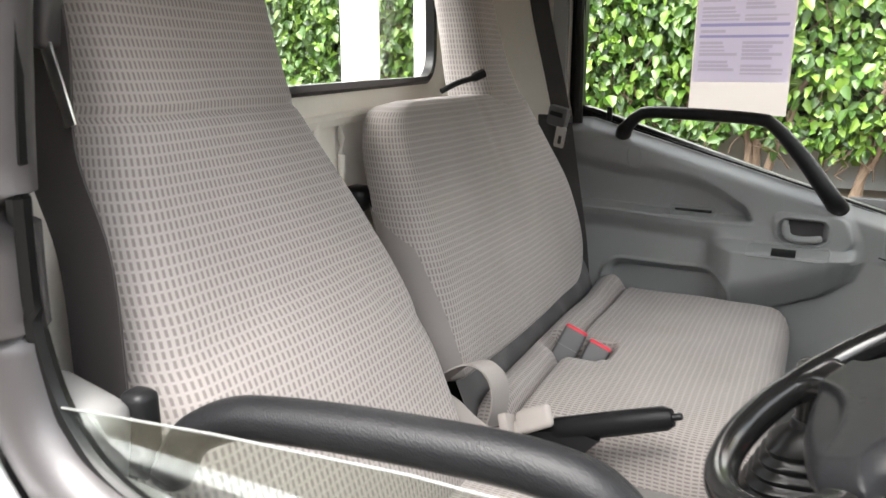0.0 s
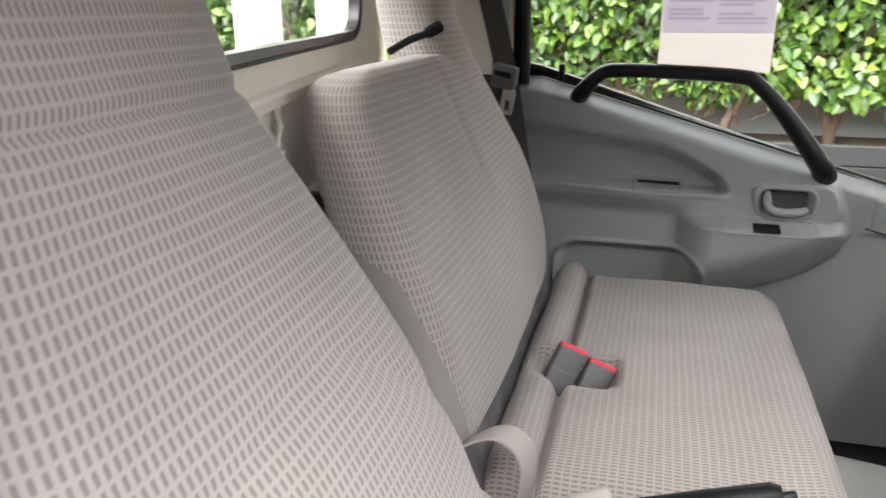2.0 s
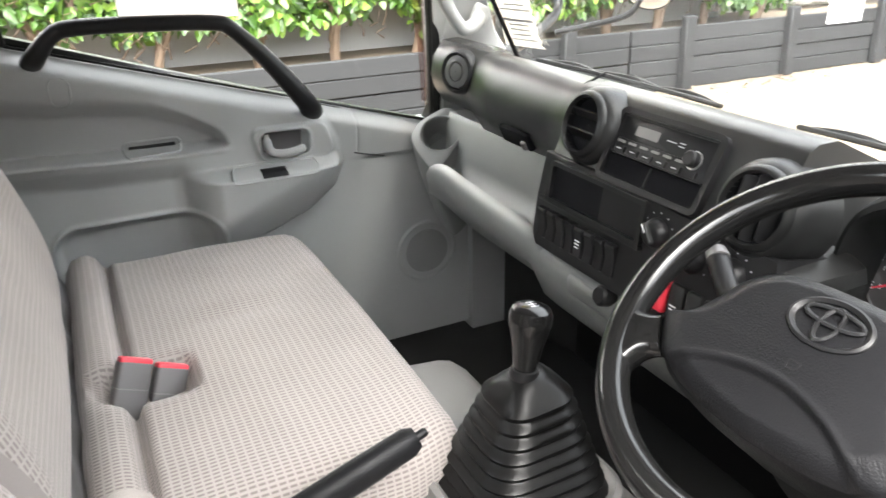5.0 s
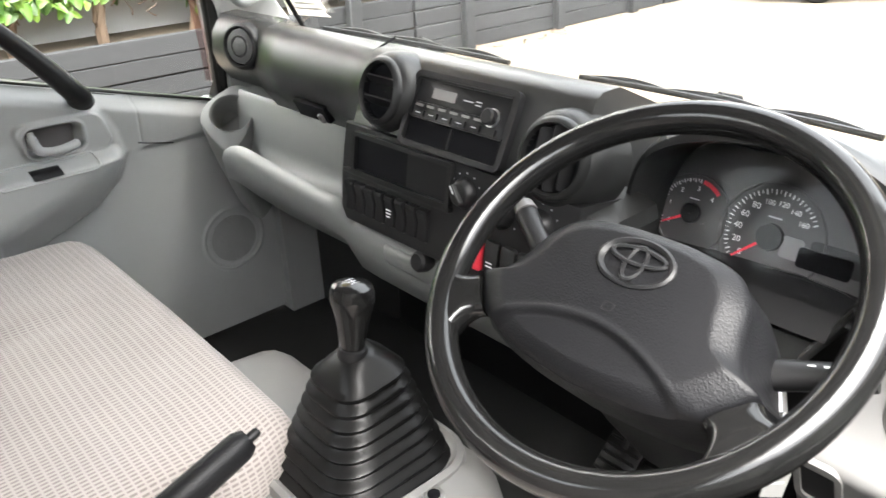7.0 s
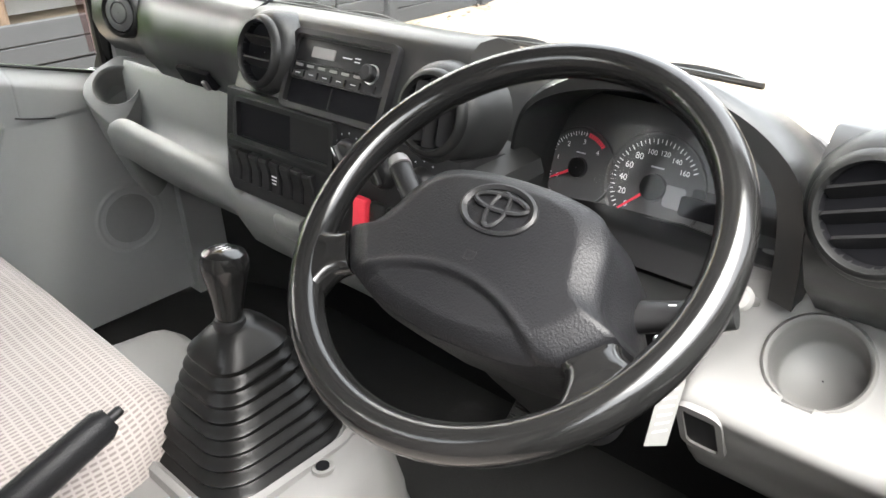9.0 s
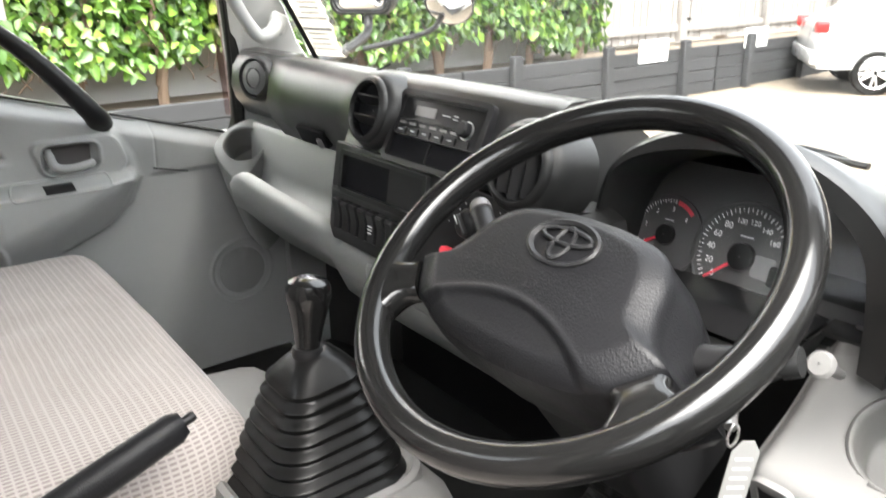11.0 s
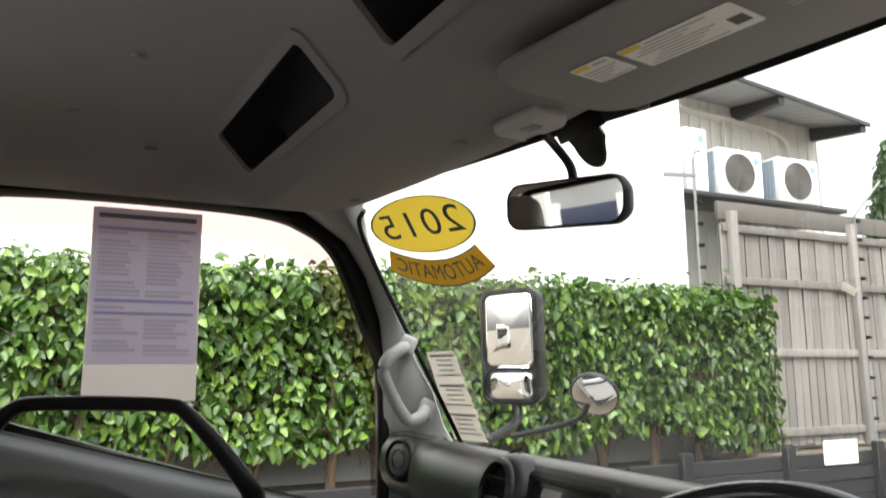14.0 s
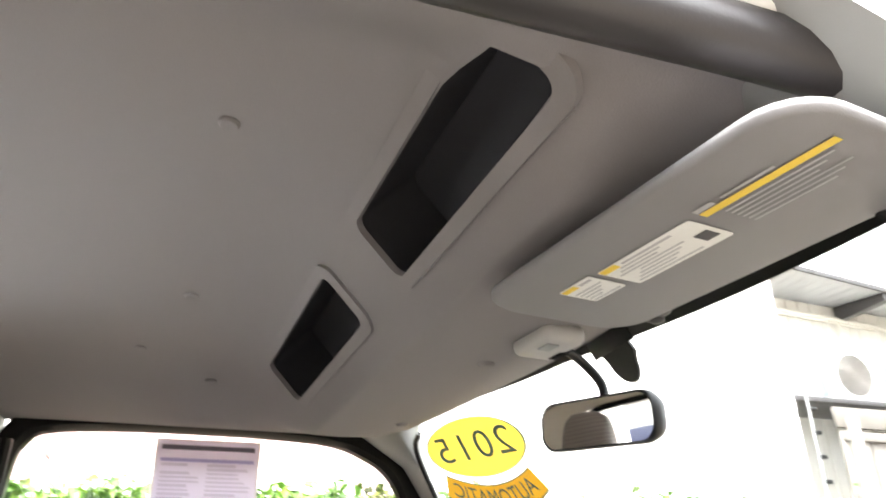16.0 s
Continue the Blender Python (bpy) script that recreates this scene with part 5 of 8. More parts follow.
def dash_ring(prof, y):
    bend = 0.13 * ((y - MID) / 0.8) ** 2
    return [(x - (bend * smooth(0.38, 0.62, x)), y, z) for x, z in prof]


DASH = thing("dashboard", (0.45, MID, 1.3), "charcoal truck dashboard with pale grey lower trays", "dashboard")


def build_dash():
    st = dash_profiles()
    dense = []
    for (ya, pa), (yb, pb) in zip(st, st[1:]):
        k = max(1, int(abs(ya - yb) / 0.06))
        for i in range(k):
            s = i / k
            dense.append(dash_ring([(a[0] + (b[0] - a[0]) * s, a[1] + (b[1] - a[1]) * s) for a, b in zip(pa, pb)], ya + (yb - ya) * s))
    dense.append(dash_ring(st[-1][1], st[-1][0]))
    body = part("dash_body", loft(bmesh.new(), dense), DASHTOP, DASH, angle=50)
    # upward faces get a paler, glossier copy: the windscreen's sheen put into the colour
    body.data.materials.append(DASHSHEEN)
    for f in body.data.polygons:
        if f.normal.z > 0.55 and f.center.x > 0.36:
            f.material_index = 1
    # cluster hood: an arch with a lip
    arch_out = [(0.912, 1.32), (0.908, 1.40), (0.893, 1.47), (0.865, 1.51), (0.80, 1.545), (0.73, 1.557), (0.66, 1.545), (0.60, 1.515), (0.562, 1.47), (0.552, 1.40), (0.552, 1.338)]
    arch_in = [(0.898, 1.33), (0.898, 1.41), (0.886, 1.465), (0.858, 1.496), (0.804, 1.517), (0.731, 1.527), (0.665, 1.517), (0.615, 1.489), (0.585, 1.453), (0.577, 1.40), (0.576, 1.342)]
    out_s = [(p.x, p.y) for p in spline([(a, b, 0) for a, b in arch_out], 4)]
    in_s = [(p.x, p.y) for p in spline([(a, b, 0) for a, b in arch_in], 4)]

    def at(x, pts, dz=0.0, sq=1.0):
        return [(x - 0.02 * (z - 1.4) * 3 * (x < 0.4), y, 1.4 + (z - 1.4) * sq + dz) for y, z in pts]
    bm = bmesh.new()
    rows = [at(0.56, out_s, -0.075, 0.6), at(0.46, out_s, -0.022, 0.9), at(0.36, out_s), at(0.347, out_s, -0.004, 0.98), at(0.345, in_s, 0.002, 1.02), at(0.355, in_s), at(0.47, in_s, -0.01, 0.92)]
    vr = [[bm.verts.new(p) for p in r] for r in rows]
    for i in range(len(vr) - 1):
        for j in range(len(vr[0]) - 1):
            bm.faces.new((vr[i][j], vr[i][j + 1], vr[i + 1][j + 1], vr[i + 1][j]))
    part("cluster_hood", bm, DASHTOP, DASH, angle=60)
    # apron below the dials
    bm = bmesh.new()
    rows = [[(0.345, y, 1.33 + 0.0), (0.36, y, 1.345), (0.44, y, 1.35 + 0.012 * math.sin((y - 0.56) / 0.34 * math.pi))] for y in steps(0.64, 0.905, 14)]
    vr = [[bm.verts.new(p) for p in r] for r in rows]
    for i in range(len(vr) - 1):
        for j in range(2):
            bm.faces.new((vr[i][j], vr[i][j + 1], vr[i + 1][j + 1], vr[i + 1][j]))
    part("cluster_apron", bm, BLACK, DASH)


def vent(name, c, normal, r, slats, turn=0):
    """Round louvred air outlet."""
    z = Vector(normal).normalized()
    x = Vector((0, 1, 0)) if abs(z.y) < 0.9 else Vector((1, 0, 0))
    m = axes(c, z.cross(x).cross(z) * -1, z.cross(x) * -1)
    if (m.to_3x3() @ Vector((0, 0, 1))).dot(z) < 0:
        m = m @ pose(0, 0, 0, 180)
    bm = revolve(bmesh.new(), [(r * 0.86, -0.03), (r * 0.88, 0.004), (r * 0.93, 0.010), (r * 1.02, 0.009), (r * 1.1, 0.002), (r * 1.14, -0.012)], m, 40, cap=False)
    v = part(name, bm, DARK, DASH, "round air vent surround", angle=60)
    # shallow barrel; the near-black colour stands for shade deeper in the vent
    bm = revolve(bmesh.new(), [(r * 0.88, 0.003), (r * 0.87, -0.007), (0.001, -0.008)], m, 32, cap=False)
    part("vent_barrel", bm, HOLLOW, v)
    if name == "air_vent":
        bm = revolve(bmesh.new(), [(r * 1.10, 0.0), (r * 1.2, -0.004), (r * 1.3, -0.014), (r * 1.36, -0.032), (r * 1.38, -0.07)], m, 40, cap=False)
        part("vent_pod", bm, DARK, v, "rounded vent housing", angle=60)
    for k in range(slats):
        o = (k - (slats - 1) / 2) * 1.3 * r / max(1, slats)
        w = 2 * math.sqrt(max(0.0, (r * 0.86) ** 2 - o * o))
        mm = m @ pose(0, 0, 0, 0, 0, turn) @ pose(0, o, -0.002, 50)
        part("slat", plate(bmesh.new(), rounded(w, 0.017, 0.004), mm, -0.0015, 0.0015), BLACK, v)
    return m


def build_dash_fittings():
    vent("air_vent", (0.261, 1.281, 1.514), (-1, 0.05, 0.30), 0.046, 2)
    vent("air_vent", (0.254, 0.944, 1.490), (-1, -0.05, 0.30), 0.046, 3, 90)
    vent("air_vent", (0.258, 0.482, 1.496), (-1, 0.1, 0.15), 0.047, 3, 20)
    # closed round outlet by the passenger's pillar
    m = vent("side_outlet", (0.316, 1.800, 1.507), (-1, -0.35, 0.15), 0.042, 0)
    bm = revolve(bmesh.new(), [(0.0345, -0.002), (0.0335, 0.006), (0.021, 0.008), (0.0195, 0.0045), (0.017, 0.008), (0.001, 0.009)], m, 32, cap=False)
    part("outlet_disc", bm, DISC, DASH, "closed charcoal disc", angle=25)
    # glovebox latch; a near-black box paints the shade of its recess
    part("latch_recess", boxed((0.302, 1.538, 1.430), (0.014, 0.10, 0.034), 0.003, (0, -25, 0)), HOLLOW, DASH)
    part("latch", boxed((0.303, 1.565, 1.428), (0.012, 0.020, 0.02), 0.003, (0, -25, 0)), DARK, DASH)
    part("latch", boxed((0.298, 1.505, 1.422), (0.012, 0.014, 0.018), 0.003, (0, -25, 0)), BUCKLE, DASH)
    # glovebox seams
    for y in (1.365,):
        bm = bmesh.new()
        tube(bm, [(x - 0.0015, y, z) for x, z in ((0.36, 1.5665), (0.322, 1.5535), (0.2975, 1.52), (0.2895, 1.48), (0.2975, 1.44), (0.322, 1.405))], 0.0022, 5)
        part("panel_seam", bm, HOLLOW, DASH)


def build_radio():
    face = axes((0.2745, 1.129, 1.496), (0, -1, 0), (0.45, 0, 0.9))   # x to the right, z towards the cabin
    bm = ring_plate(bmesh.new(), rounded(0.204, 0.108, 0.012, 4), rounded(0.186, 0.092, 0.005, 4), face @ pose(0, 0.001, 0), -0.012, 0.009)
    part("radio_surround", bm, BLACK, DASH)
    radio = thing("car_radio", (0.30, 1.123, 1.50), "black car radio with small display and knob", "radio")
    part("casing", plate(bmesh.new(), rounded(0.184, 0.058, 0.004), face @ pose(0, 0.0175, 0), -0.06, 0.005, 0.002), BLACK, radio)
    part("display", plate(bmesh.new(), rounded(0.046, 0.014, 0.002), face @ pose(-0.035, 0.027, 0), 0.005, 0.0065), PALE, radio, "grey display")
    bm = revolve(bmesh.new(), [(0.011, 0.004), (0.011, 0.016), (0.009, 0.018)], face @ pose(0.062, 0.014, 0), 24)
    part("volume_knob", bm, BLACK, radio)
    bm = revolve(bmesh.new(), [(0.0125, 0.005), (0.0125, 0.007), (0.0115, 0.007)], face @ pose(0.062, 0.014, 0), 24)
    part("knob_ring", bm, CHROME, radio)
    for k in range(6):
        part("key", plate(bmesh.new(), rounded(0.015, 0.0035, 0.001), face @ pose(-0.078 + 0.0235 * k, 0.007, 0), 0.005, 0.0065), PALE, radio)
    for k in range(6):
        part("key", plate(bmesh.new(), rounded(0.022, 0.009, 0.001), face @ pose(-0.075 + 0.028 * k, -0.004, 0), 0.005, 0.008), BLACK, radio)
    part("key_ledge", plate(bmesh.new(), rounded(0.150, 0.0022, 0.001), face @ pose(-0.014, 0.0125, 0), 0.005, 0.0075), BLACK, radio)
    part("faceplate_rim", ring_plate(bmesh.new(), rounded(0.184, 0.058, 0.005, 4), rounded(0.178, 0.052, 0.003, 4), face @ pose(0, 0.0175, 0), 0.004, 0.0075), BLACK, radio)
    part("tray_divider", plate(bmesh.new(), rounded(0.003, 0.028, 0.001), face @ pose(-0.004, -0.0285, 0), 0.0, 0.004), BLACK, DASH)
    for row in [(0.006, 0.024, 0.027, 0.0014), (0.029, 0.04, 0.029, 0.0014), (0.029, 0.04, 0.0245, 0.0014)] + [(-0.080 + 0.028 * k, -0.070 + 0.028 * k, -0.004, 0.0012) for k in range(5)]:
        part("print_mark", bar_lines(bmesh.new(), face, [row], 0.0082), PRINT_GREY, radio)
    # empty tray under the radio: an uncut flat plate, its shade painted near-black
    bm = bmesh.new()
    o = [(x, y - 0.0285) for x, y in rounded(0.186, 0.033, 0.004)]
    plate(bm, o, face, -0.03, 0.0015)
    part("open_tray", bm, HOLLOW, DASH, "flat black plate painted as the open tray's shade")


def build_switch_panel():
    sp = thing("switch_panel", (0.24, 1.13, 1.38), "black lower centre panel with tray, switches and dials", "switch panel")
    face = axes((0.240, 1.13, 1.378), (0, -1, 0), (0.155, 0, 1))
    out = [(-0.232, 0.078), (-0.238, 0.0), (-0.236, -0.06), (-0.222, -0.078), (0.19, -0.078), (0.235, -0.06), (0.24, 0.02), (0.235, 0.066), (0.1, 0.07), (-0.05, 0.078)]
    part("panel_body", plate(bmesh.new(), out[::-1], face, -0.11, 0.004, 0.004), BLACK, sp)
    bm = ring_plate(bmesh.new(), rounded(0.226, 0.066, 0.006, 4), rounded(0.210, 0.052, 0.004, 4), face @ pose(-0.090, 0.037, 0), 0.0, 0.012)
    part("tray_rim", bm, DARK, sp)
    # flat plate inside the rim, coloured near-black for the tray's shaded depth
    part("tray_floor", plate(bmesh.new(), rounded(0.212, 0.054, 0.004), face @ pose(-0.090, 0.037, 0), 0.0, 0.0046), HOLLOW, sp, "flat black plate painting the tray's shaded depth")
    part("tray_insert", plate(bmesh.new(), rounded(0.085, 0.050, 0.003), face @ pose(-0.032, 0.037, 0), 0.0, 0.006), BLACK, sp)
    part("ledge", plate(bmesh.new(), rounded(0.25, 0.008, 0.003), face @ pose(-0.10, 0.004, 0), 0.0, 0.012, 0.003), DARK, sp)
    for k in range(8):
        sm = face @ pose(-0.206 + 0.025 * k, -0.034, 0)
        rows = [[sm @ Vector((a, b, c)) for a, c in ((-0.0108, 0.0), (-0.0104, z - 0.002), (-0.0085, z), (0.0085, z), (0.0104, z - 0.002), (0.0108, 0.0))] for b, z in ((-0.025, 0.005), (-0.0235, 0.0085), (-0.012, 0.0075), (0.0, 0.0085), (0.012, 0.012), (0.019, 0.0145), (0.0235, 0.0135), (0.025, 0.006))]
        sw = part("switch", loft(bmesh.new(), rows), BLACK, sp, angle=30)
        if k == 4:
            part("switch_mark", bar_lines(bmesh.new(), face @ pose(-0.206 + 0.025 * k, -0.034, 0), [(-0.006, 0.006, 0.002, 0.002), (-0.006, 0.006, -0.003, 0.002), (-0.005, 0.005, -0.008, 0.002)], 0.0105), DIAL_WHITE, sw)
    # heater dials
    for dx, dz in ((0.047, 0.034), (0.115, 0.026), (0.180, 0.028)):
        m = face @ pose(dx, dz, 0)
        k = part("dial", revolve(bmesh.new(), [(0.021, 0.003), (0.021, 0.008), (0.016, 0.018), (0.014, 0.019)], m, 28), BLACK, sp)
        part("dial_grip", plate(bmesh.new(), rounded(0.03, 0.008, 0.003), m @ pose(0, 0, 0, 0, 0, 130), 0.015, 0.026, 0.002), DARK, k)
        part("dial_mark", bar_lines(bmesh.new(), m @ pose(0, 0, 0, 0, 0, 130), [(0.002, 0.014, 0, 0.002)], 0.0265), DIAL_WHITE, k)
        bm = bmesh.new()
        for i in range(9):
            a = radians(-30 + 30 * i)
            bar_lines(bm, m @ pose(0.028 * math.cos(a), 0.028 * math.sin(a), 0), [(-0.0012, 0.0012, 0, 0.002)], 0.0048)
        part("dial_print", bm, PRINT_GREY, sp)
    # hazard switch and neighbours
    for k, mat in enumerate((RED, DARK, DARK, DARK)):
        m = face @ pose(0.079 + 0.029 * k, -0.038, 0)
        b = part("hazard_switch" if k == 0 else "switch", plate(bmesh.new(), rounded(0.025, 0.048, 0.004), m, 0.0, 0.014 if k == 0 else 0.011, 0.004), mat, sp, "red hazard switch" if k == 0 else "")
        if k:
            part("switch_mark", bar_lines(bmesh.new(), m, [(-0.006, 0.006, -0.006, 0.002), (-0.006, 0.006, -0.011, 0.002)], 0.0116), DIAL_WHITE, b)
    bm = bmesh.new()
    rows = [[(x, y, z) for y, z in ((0.955, 1.372), (0.955, 1.43), (0.948, 1.436), (0.885 + 0.02 * q, 1.430), (0.868 + 0.03 * q, 1.422), (0.862 + 0.035 * q, 1.405), (0.866 + 0.035 * q, 1.384), (0.90, 1.374))] for x, q in ((0.36, 0.0), (0.275, 0.0), (0.258, 0.25), (0.25, 0.9))]
    part("panel_end", loft(bm, rows), DARK, sp, "rounded black end of the heater panel", angle=28)
    # black knob of the lighter under the panel
    solo_m = axes((0.228, 1.165, 1.286), (0, -1, 0), (0.3, 0, 1))
    part("lighter", revolve(bmesh.new(), [(0.016, -0.01), (0.016, 0.01), (0.012, 0.014)], solo_m, 20), BLACK, sp)


def build_lower_dash():
    """Pale tray with rounded lip and its belly, narrowing under the switch panel."""
    def prof(y):
        t = smooth(1.33, 1.40, y)      # 1: open tray, 0: under the panel
        e = smooth(1.80, 1.93, y)
        lipx = float(np.interp(y, (1.36, 1.70, 1.76, 1.80, 1.83, 1.86, 1.90), (0.238, 0.236, 0.239, 0.247, 0.261, 0.283, 0.31)))
        lipz = float(np.interp(y, (1.36, 1.58, 1.70, 1.73, 1.76, 1.80, 1.83, 1.86, 1.90), (1.314, 1.326, 1.336, 1.334, 1.328, 1.314, 1.299, 1.286, 1.275)))
        deep = 1.272
        if t > 0.5:
            p = [(0.345, 1.40), (0.337, 1.39), (0.332, deep + 0.04), (0.320, deep + 0.008), (0.300, deep), (lipx + 0.03, deep + 0.004), (lipx + 0.018, lipz - 0.012), (lipx + 0.008, lipz), (lipx - 0.004, lipz - 0.004), (lipx - 0.012, lipz - 0.018), (lipx - 0.006, lipz - 0.06), (min(0.42, lipx + 0.03), 1.222 + 0.03 * e), (min(0.43, lipx + 0.08), 1.172 + 0.06 * e), (min(0.44, lipx + 0.13), 1.15 + 0.08 * e), (0.45, 1.14 + 0.08 * e), (0.45, 1.40)]
        else:
            p = [(0.345, 1.30), (0.335, 1.298), (0.325, 1.296), (0.31, 1.294), (0.285, 1.292), (0.262, 1.291), (0.25, 1.29), (0.243, 1.288), (0.236, 1.28), (0.233, 1.268), (0.236, 1.235), (0.25, 1.20), (0.285, 1.165), (0.33, 1.145), (0.45, 1.13), (0.45, 1.30)]
        return p
    rows = [[(x, y, z) for x, z in prof(y)] for y in [1.90, 1.87, 1.845, 1.83, 1.815, 1.80, 1.79, 1.775, 1.75, 1.725, 1.7, 1.65, 1.6, 1.5, 1.42, 1.375, 1.355, 1.2, 1.06, 0.99, 0.955]]
    part("lower_tray", loft(bmesh.new(), rows), TRAY, DASH, "grey-green open dash tray", angle=50)
    # recess under the switch panel
    bm = boxed((0.245, 1.16, 1.262), (0.03, 0.22, 0.04), 0.012, (0, -8, 0), 3)
    part("under_pocket", bm, TRAY, DASH)
    # pad with the passenger's cup holder at the tray's end
    cm = axes((0.306, 1.875, 1.359), (0.78, -0.57, 0.0), (0.27, 0.36, 0.42))
    if (cm.to_3x3() @ Vector((0, 0, 1))).z < 0:
        cm = cm @ pose(0, 0, 0, 180)
    into = cm.inverted()
    rim = [into @ Vector(p) for p in ((0.352, 1.908, 1.406), (0.382, 1.845, 1.378), (0.330, 1.834, 1.342), (0.290, 1.820, 1.309), (0.262, 1.822, 1.297), (0.250, 1.856, 1.315), (0.246, 1.890, 1.337), (0.252, 1.912, 1.355), (0.276, 1.925, 1.376), (0.315, 1.924, 1.394))]
    outl = resample([(p.x, p.y) for p in spline([(q.x, q.y, 0) for q in rim], 5, closed=True)], 72)
    outl.sort(key=lambda p: math.atan2(p[1], p[0]))
    angles = [math.atan2(y, x) for x, y in outl]

    def lid(k, drop, sink=0.0):
        # sink lets the skirt fall straight down into the tray's end
        return [cm @ Vector((x * k, y * k, -drop)) - Vector((-0.25 * sink, 0, sink)) for x, y in outl]

    def hole(r, drop):
        return [cm @ Vector((r * math.cos(a), r * math.sin(a), -drop)) for a in angles]
    bm = loft(bmesh.new(), [lid(0.9, 0.03, 0.16), lid(1.02, 0.03, 0.07), lid(1.03, 0.022, 0.02), lid(1.01, 0.010), lid(0.985, 0.003), lid(0.95, 0.0), hole(0.048, 0.0), hole(0.046, -0.0025), hole(0.0435, -0.001), hole(0.042, 0.006), hole(0.039, 0.07), hole(0.001, 0.071)], cap=False)
    part("cup_holder", bm, TRAY, DASH, "pale pad with round cup holder", angle=60)
    # driver's lower panel, with a round well for a cup
    prof = [(p.x, p.z) for p in spline([(0.50, 0, 1.395), (0.42, 0, 1.358), (0.371, 0, 1.329), (0.345, 0, 1.305), (0.317, 0, 1.284), (0.288, 0, 1.268), (0.268, 0, 1.256), (0.262, 0, 1.242), (0.270, 0, 1.224), (0.284, 0, 1.196), (0.302, 0, 1.165), (0.335, 0, 1.11), (0.40, 0, 1.06)], 5)]
    cup = axes((0.336, 0.514, 1.2985), (0, -1, 0), (0.76, 0, 0.65))
    if (cup.to_3x3() @ Vector((0, 0, 1))).z < 0:
        cup = cup @ pose(0, 0, 0, 180)
    into = cup.inverted()

    def lower(y, s):
        i = min(int(s), len(prof) - 2)
        x, z = (prof[i][k] + (prof[i + 1][k] - prof[i][k]) * (s - i) for k in (0, 1))
        f = 0.022 * (smooth(0.605, 0.632, y) ** 2 + smooth(0.36, 0.335, y) ** 2)
        return (x + f, y, z - 0.5 * f)
    bm = bmesh.new()
    ys = steps(0.335, 0.632, 72)
    vs = [[bm.verts.new(lower(y, s)) for s in steps(0, len(prof) - 1, len(prof) - 1)] for y in ys]
    for i in range(len(vs) - 1):
        for j in range(len(vs[0]) - 1):
            quad = (vs[i][j], vs[i][j + 1], vs[i + 1][j + 1], vs[i + 1][j])
            c = into @ (sum((v.co for v in quad), Vector()) / 4)
            if math.hypot(c.x, c.y) > 0.0492 or abs(c.z) > 0.02:
                bm.faces.new(quad)
    side = [bm.verts.new(lower(0.632, s)) for s in steps(0, len(prof) - 1, len(prof) - 1)]
    bm.faces.new(side + [bm.verts.new((0.50, 0.632, 1.06))])
    part("driver_lower_panel", bm, PALE, DASH, "pale grey driver's lower panel", angle=55)
    bm = revolve(bmesh.new(), [(0.0525, -0.004), (0.052, 0.004), (0.049, 0.006), (0.0465, 0.004), (0.0455, -0.002), (0.0445, -0.012)], cup, 48, cap=False)
    part("cup_ring", bm, PALE, DASH, "raised round cup rim", angle=60)
    bm = revolve(bmesh.new(), [(0.0447, -0.010), (0.0435, -0.05), (0.040, -0.056), (0.001, -0.057)], cup, 40, cap=False)
    part("cup_well", bm, PALE, DASH, "smooth grey cup well", angle=60)
    wm = axes((0.279, 0.594, 1.210), (0, -1, 0), (-0.40, 0, 0.9))
    part("switch_well", plate(bmesh.new(), rounded(0.036, 0.066, 0.008, 4), wm, -0.012, 0.003), BLACK, DASH, "black recessed switch well")
    part("switch_well_rim", ring_plate(bmesh.new(), rounded(0.050, 0.084, 0.014, 4), rounded(0.036, 0.066, 0.008, 4), wm, -0.006, 0.006), PALE, DASH)
    part("socket", revolve(bmesh.new(), [(0.014, -0.01), (0.014, 0.006), (0.009, 0.006), (0.009, -0.006)], axes((0.268, 0.545, 1.115), (0, -1, 0), (0.3, 0, 1)), 20), BLACK, DASH)


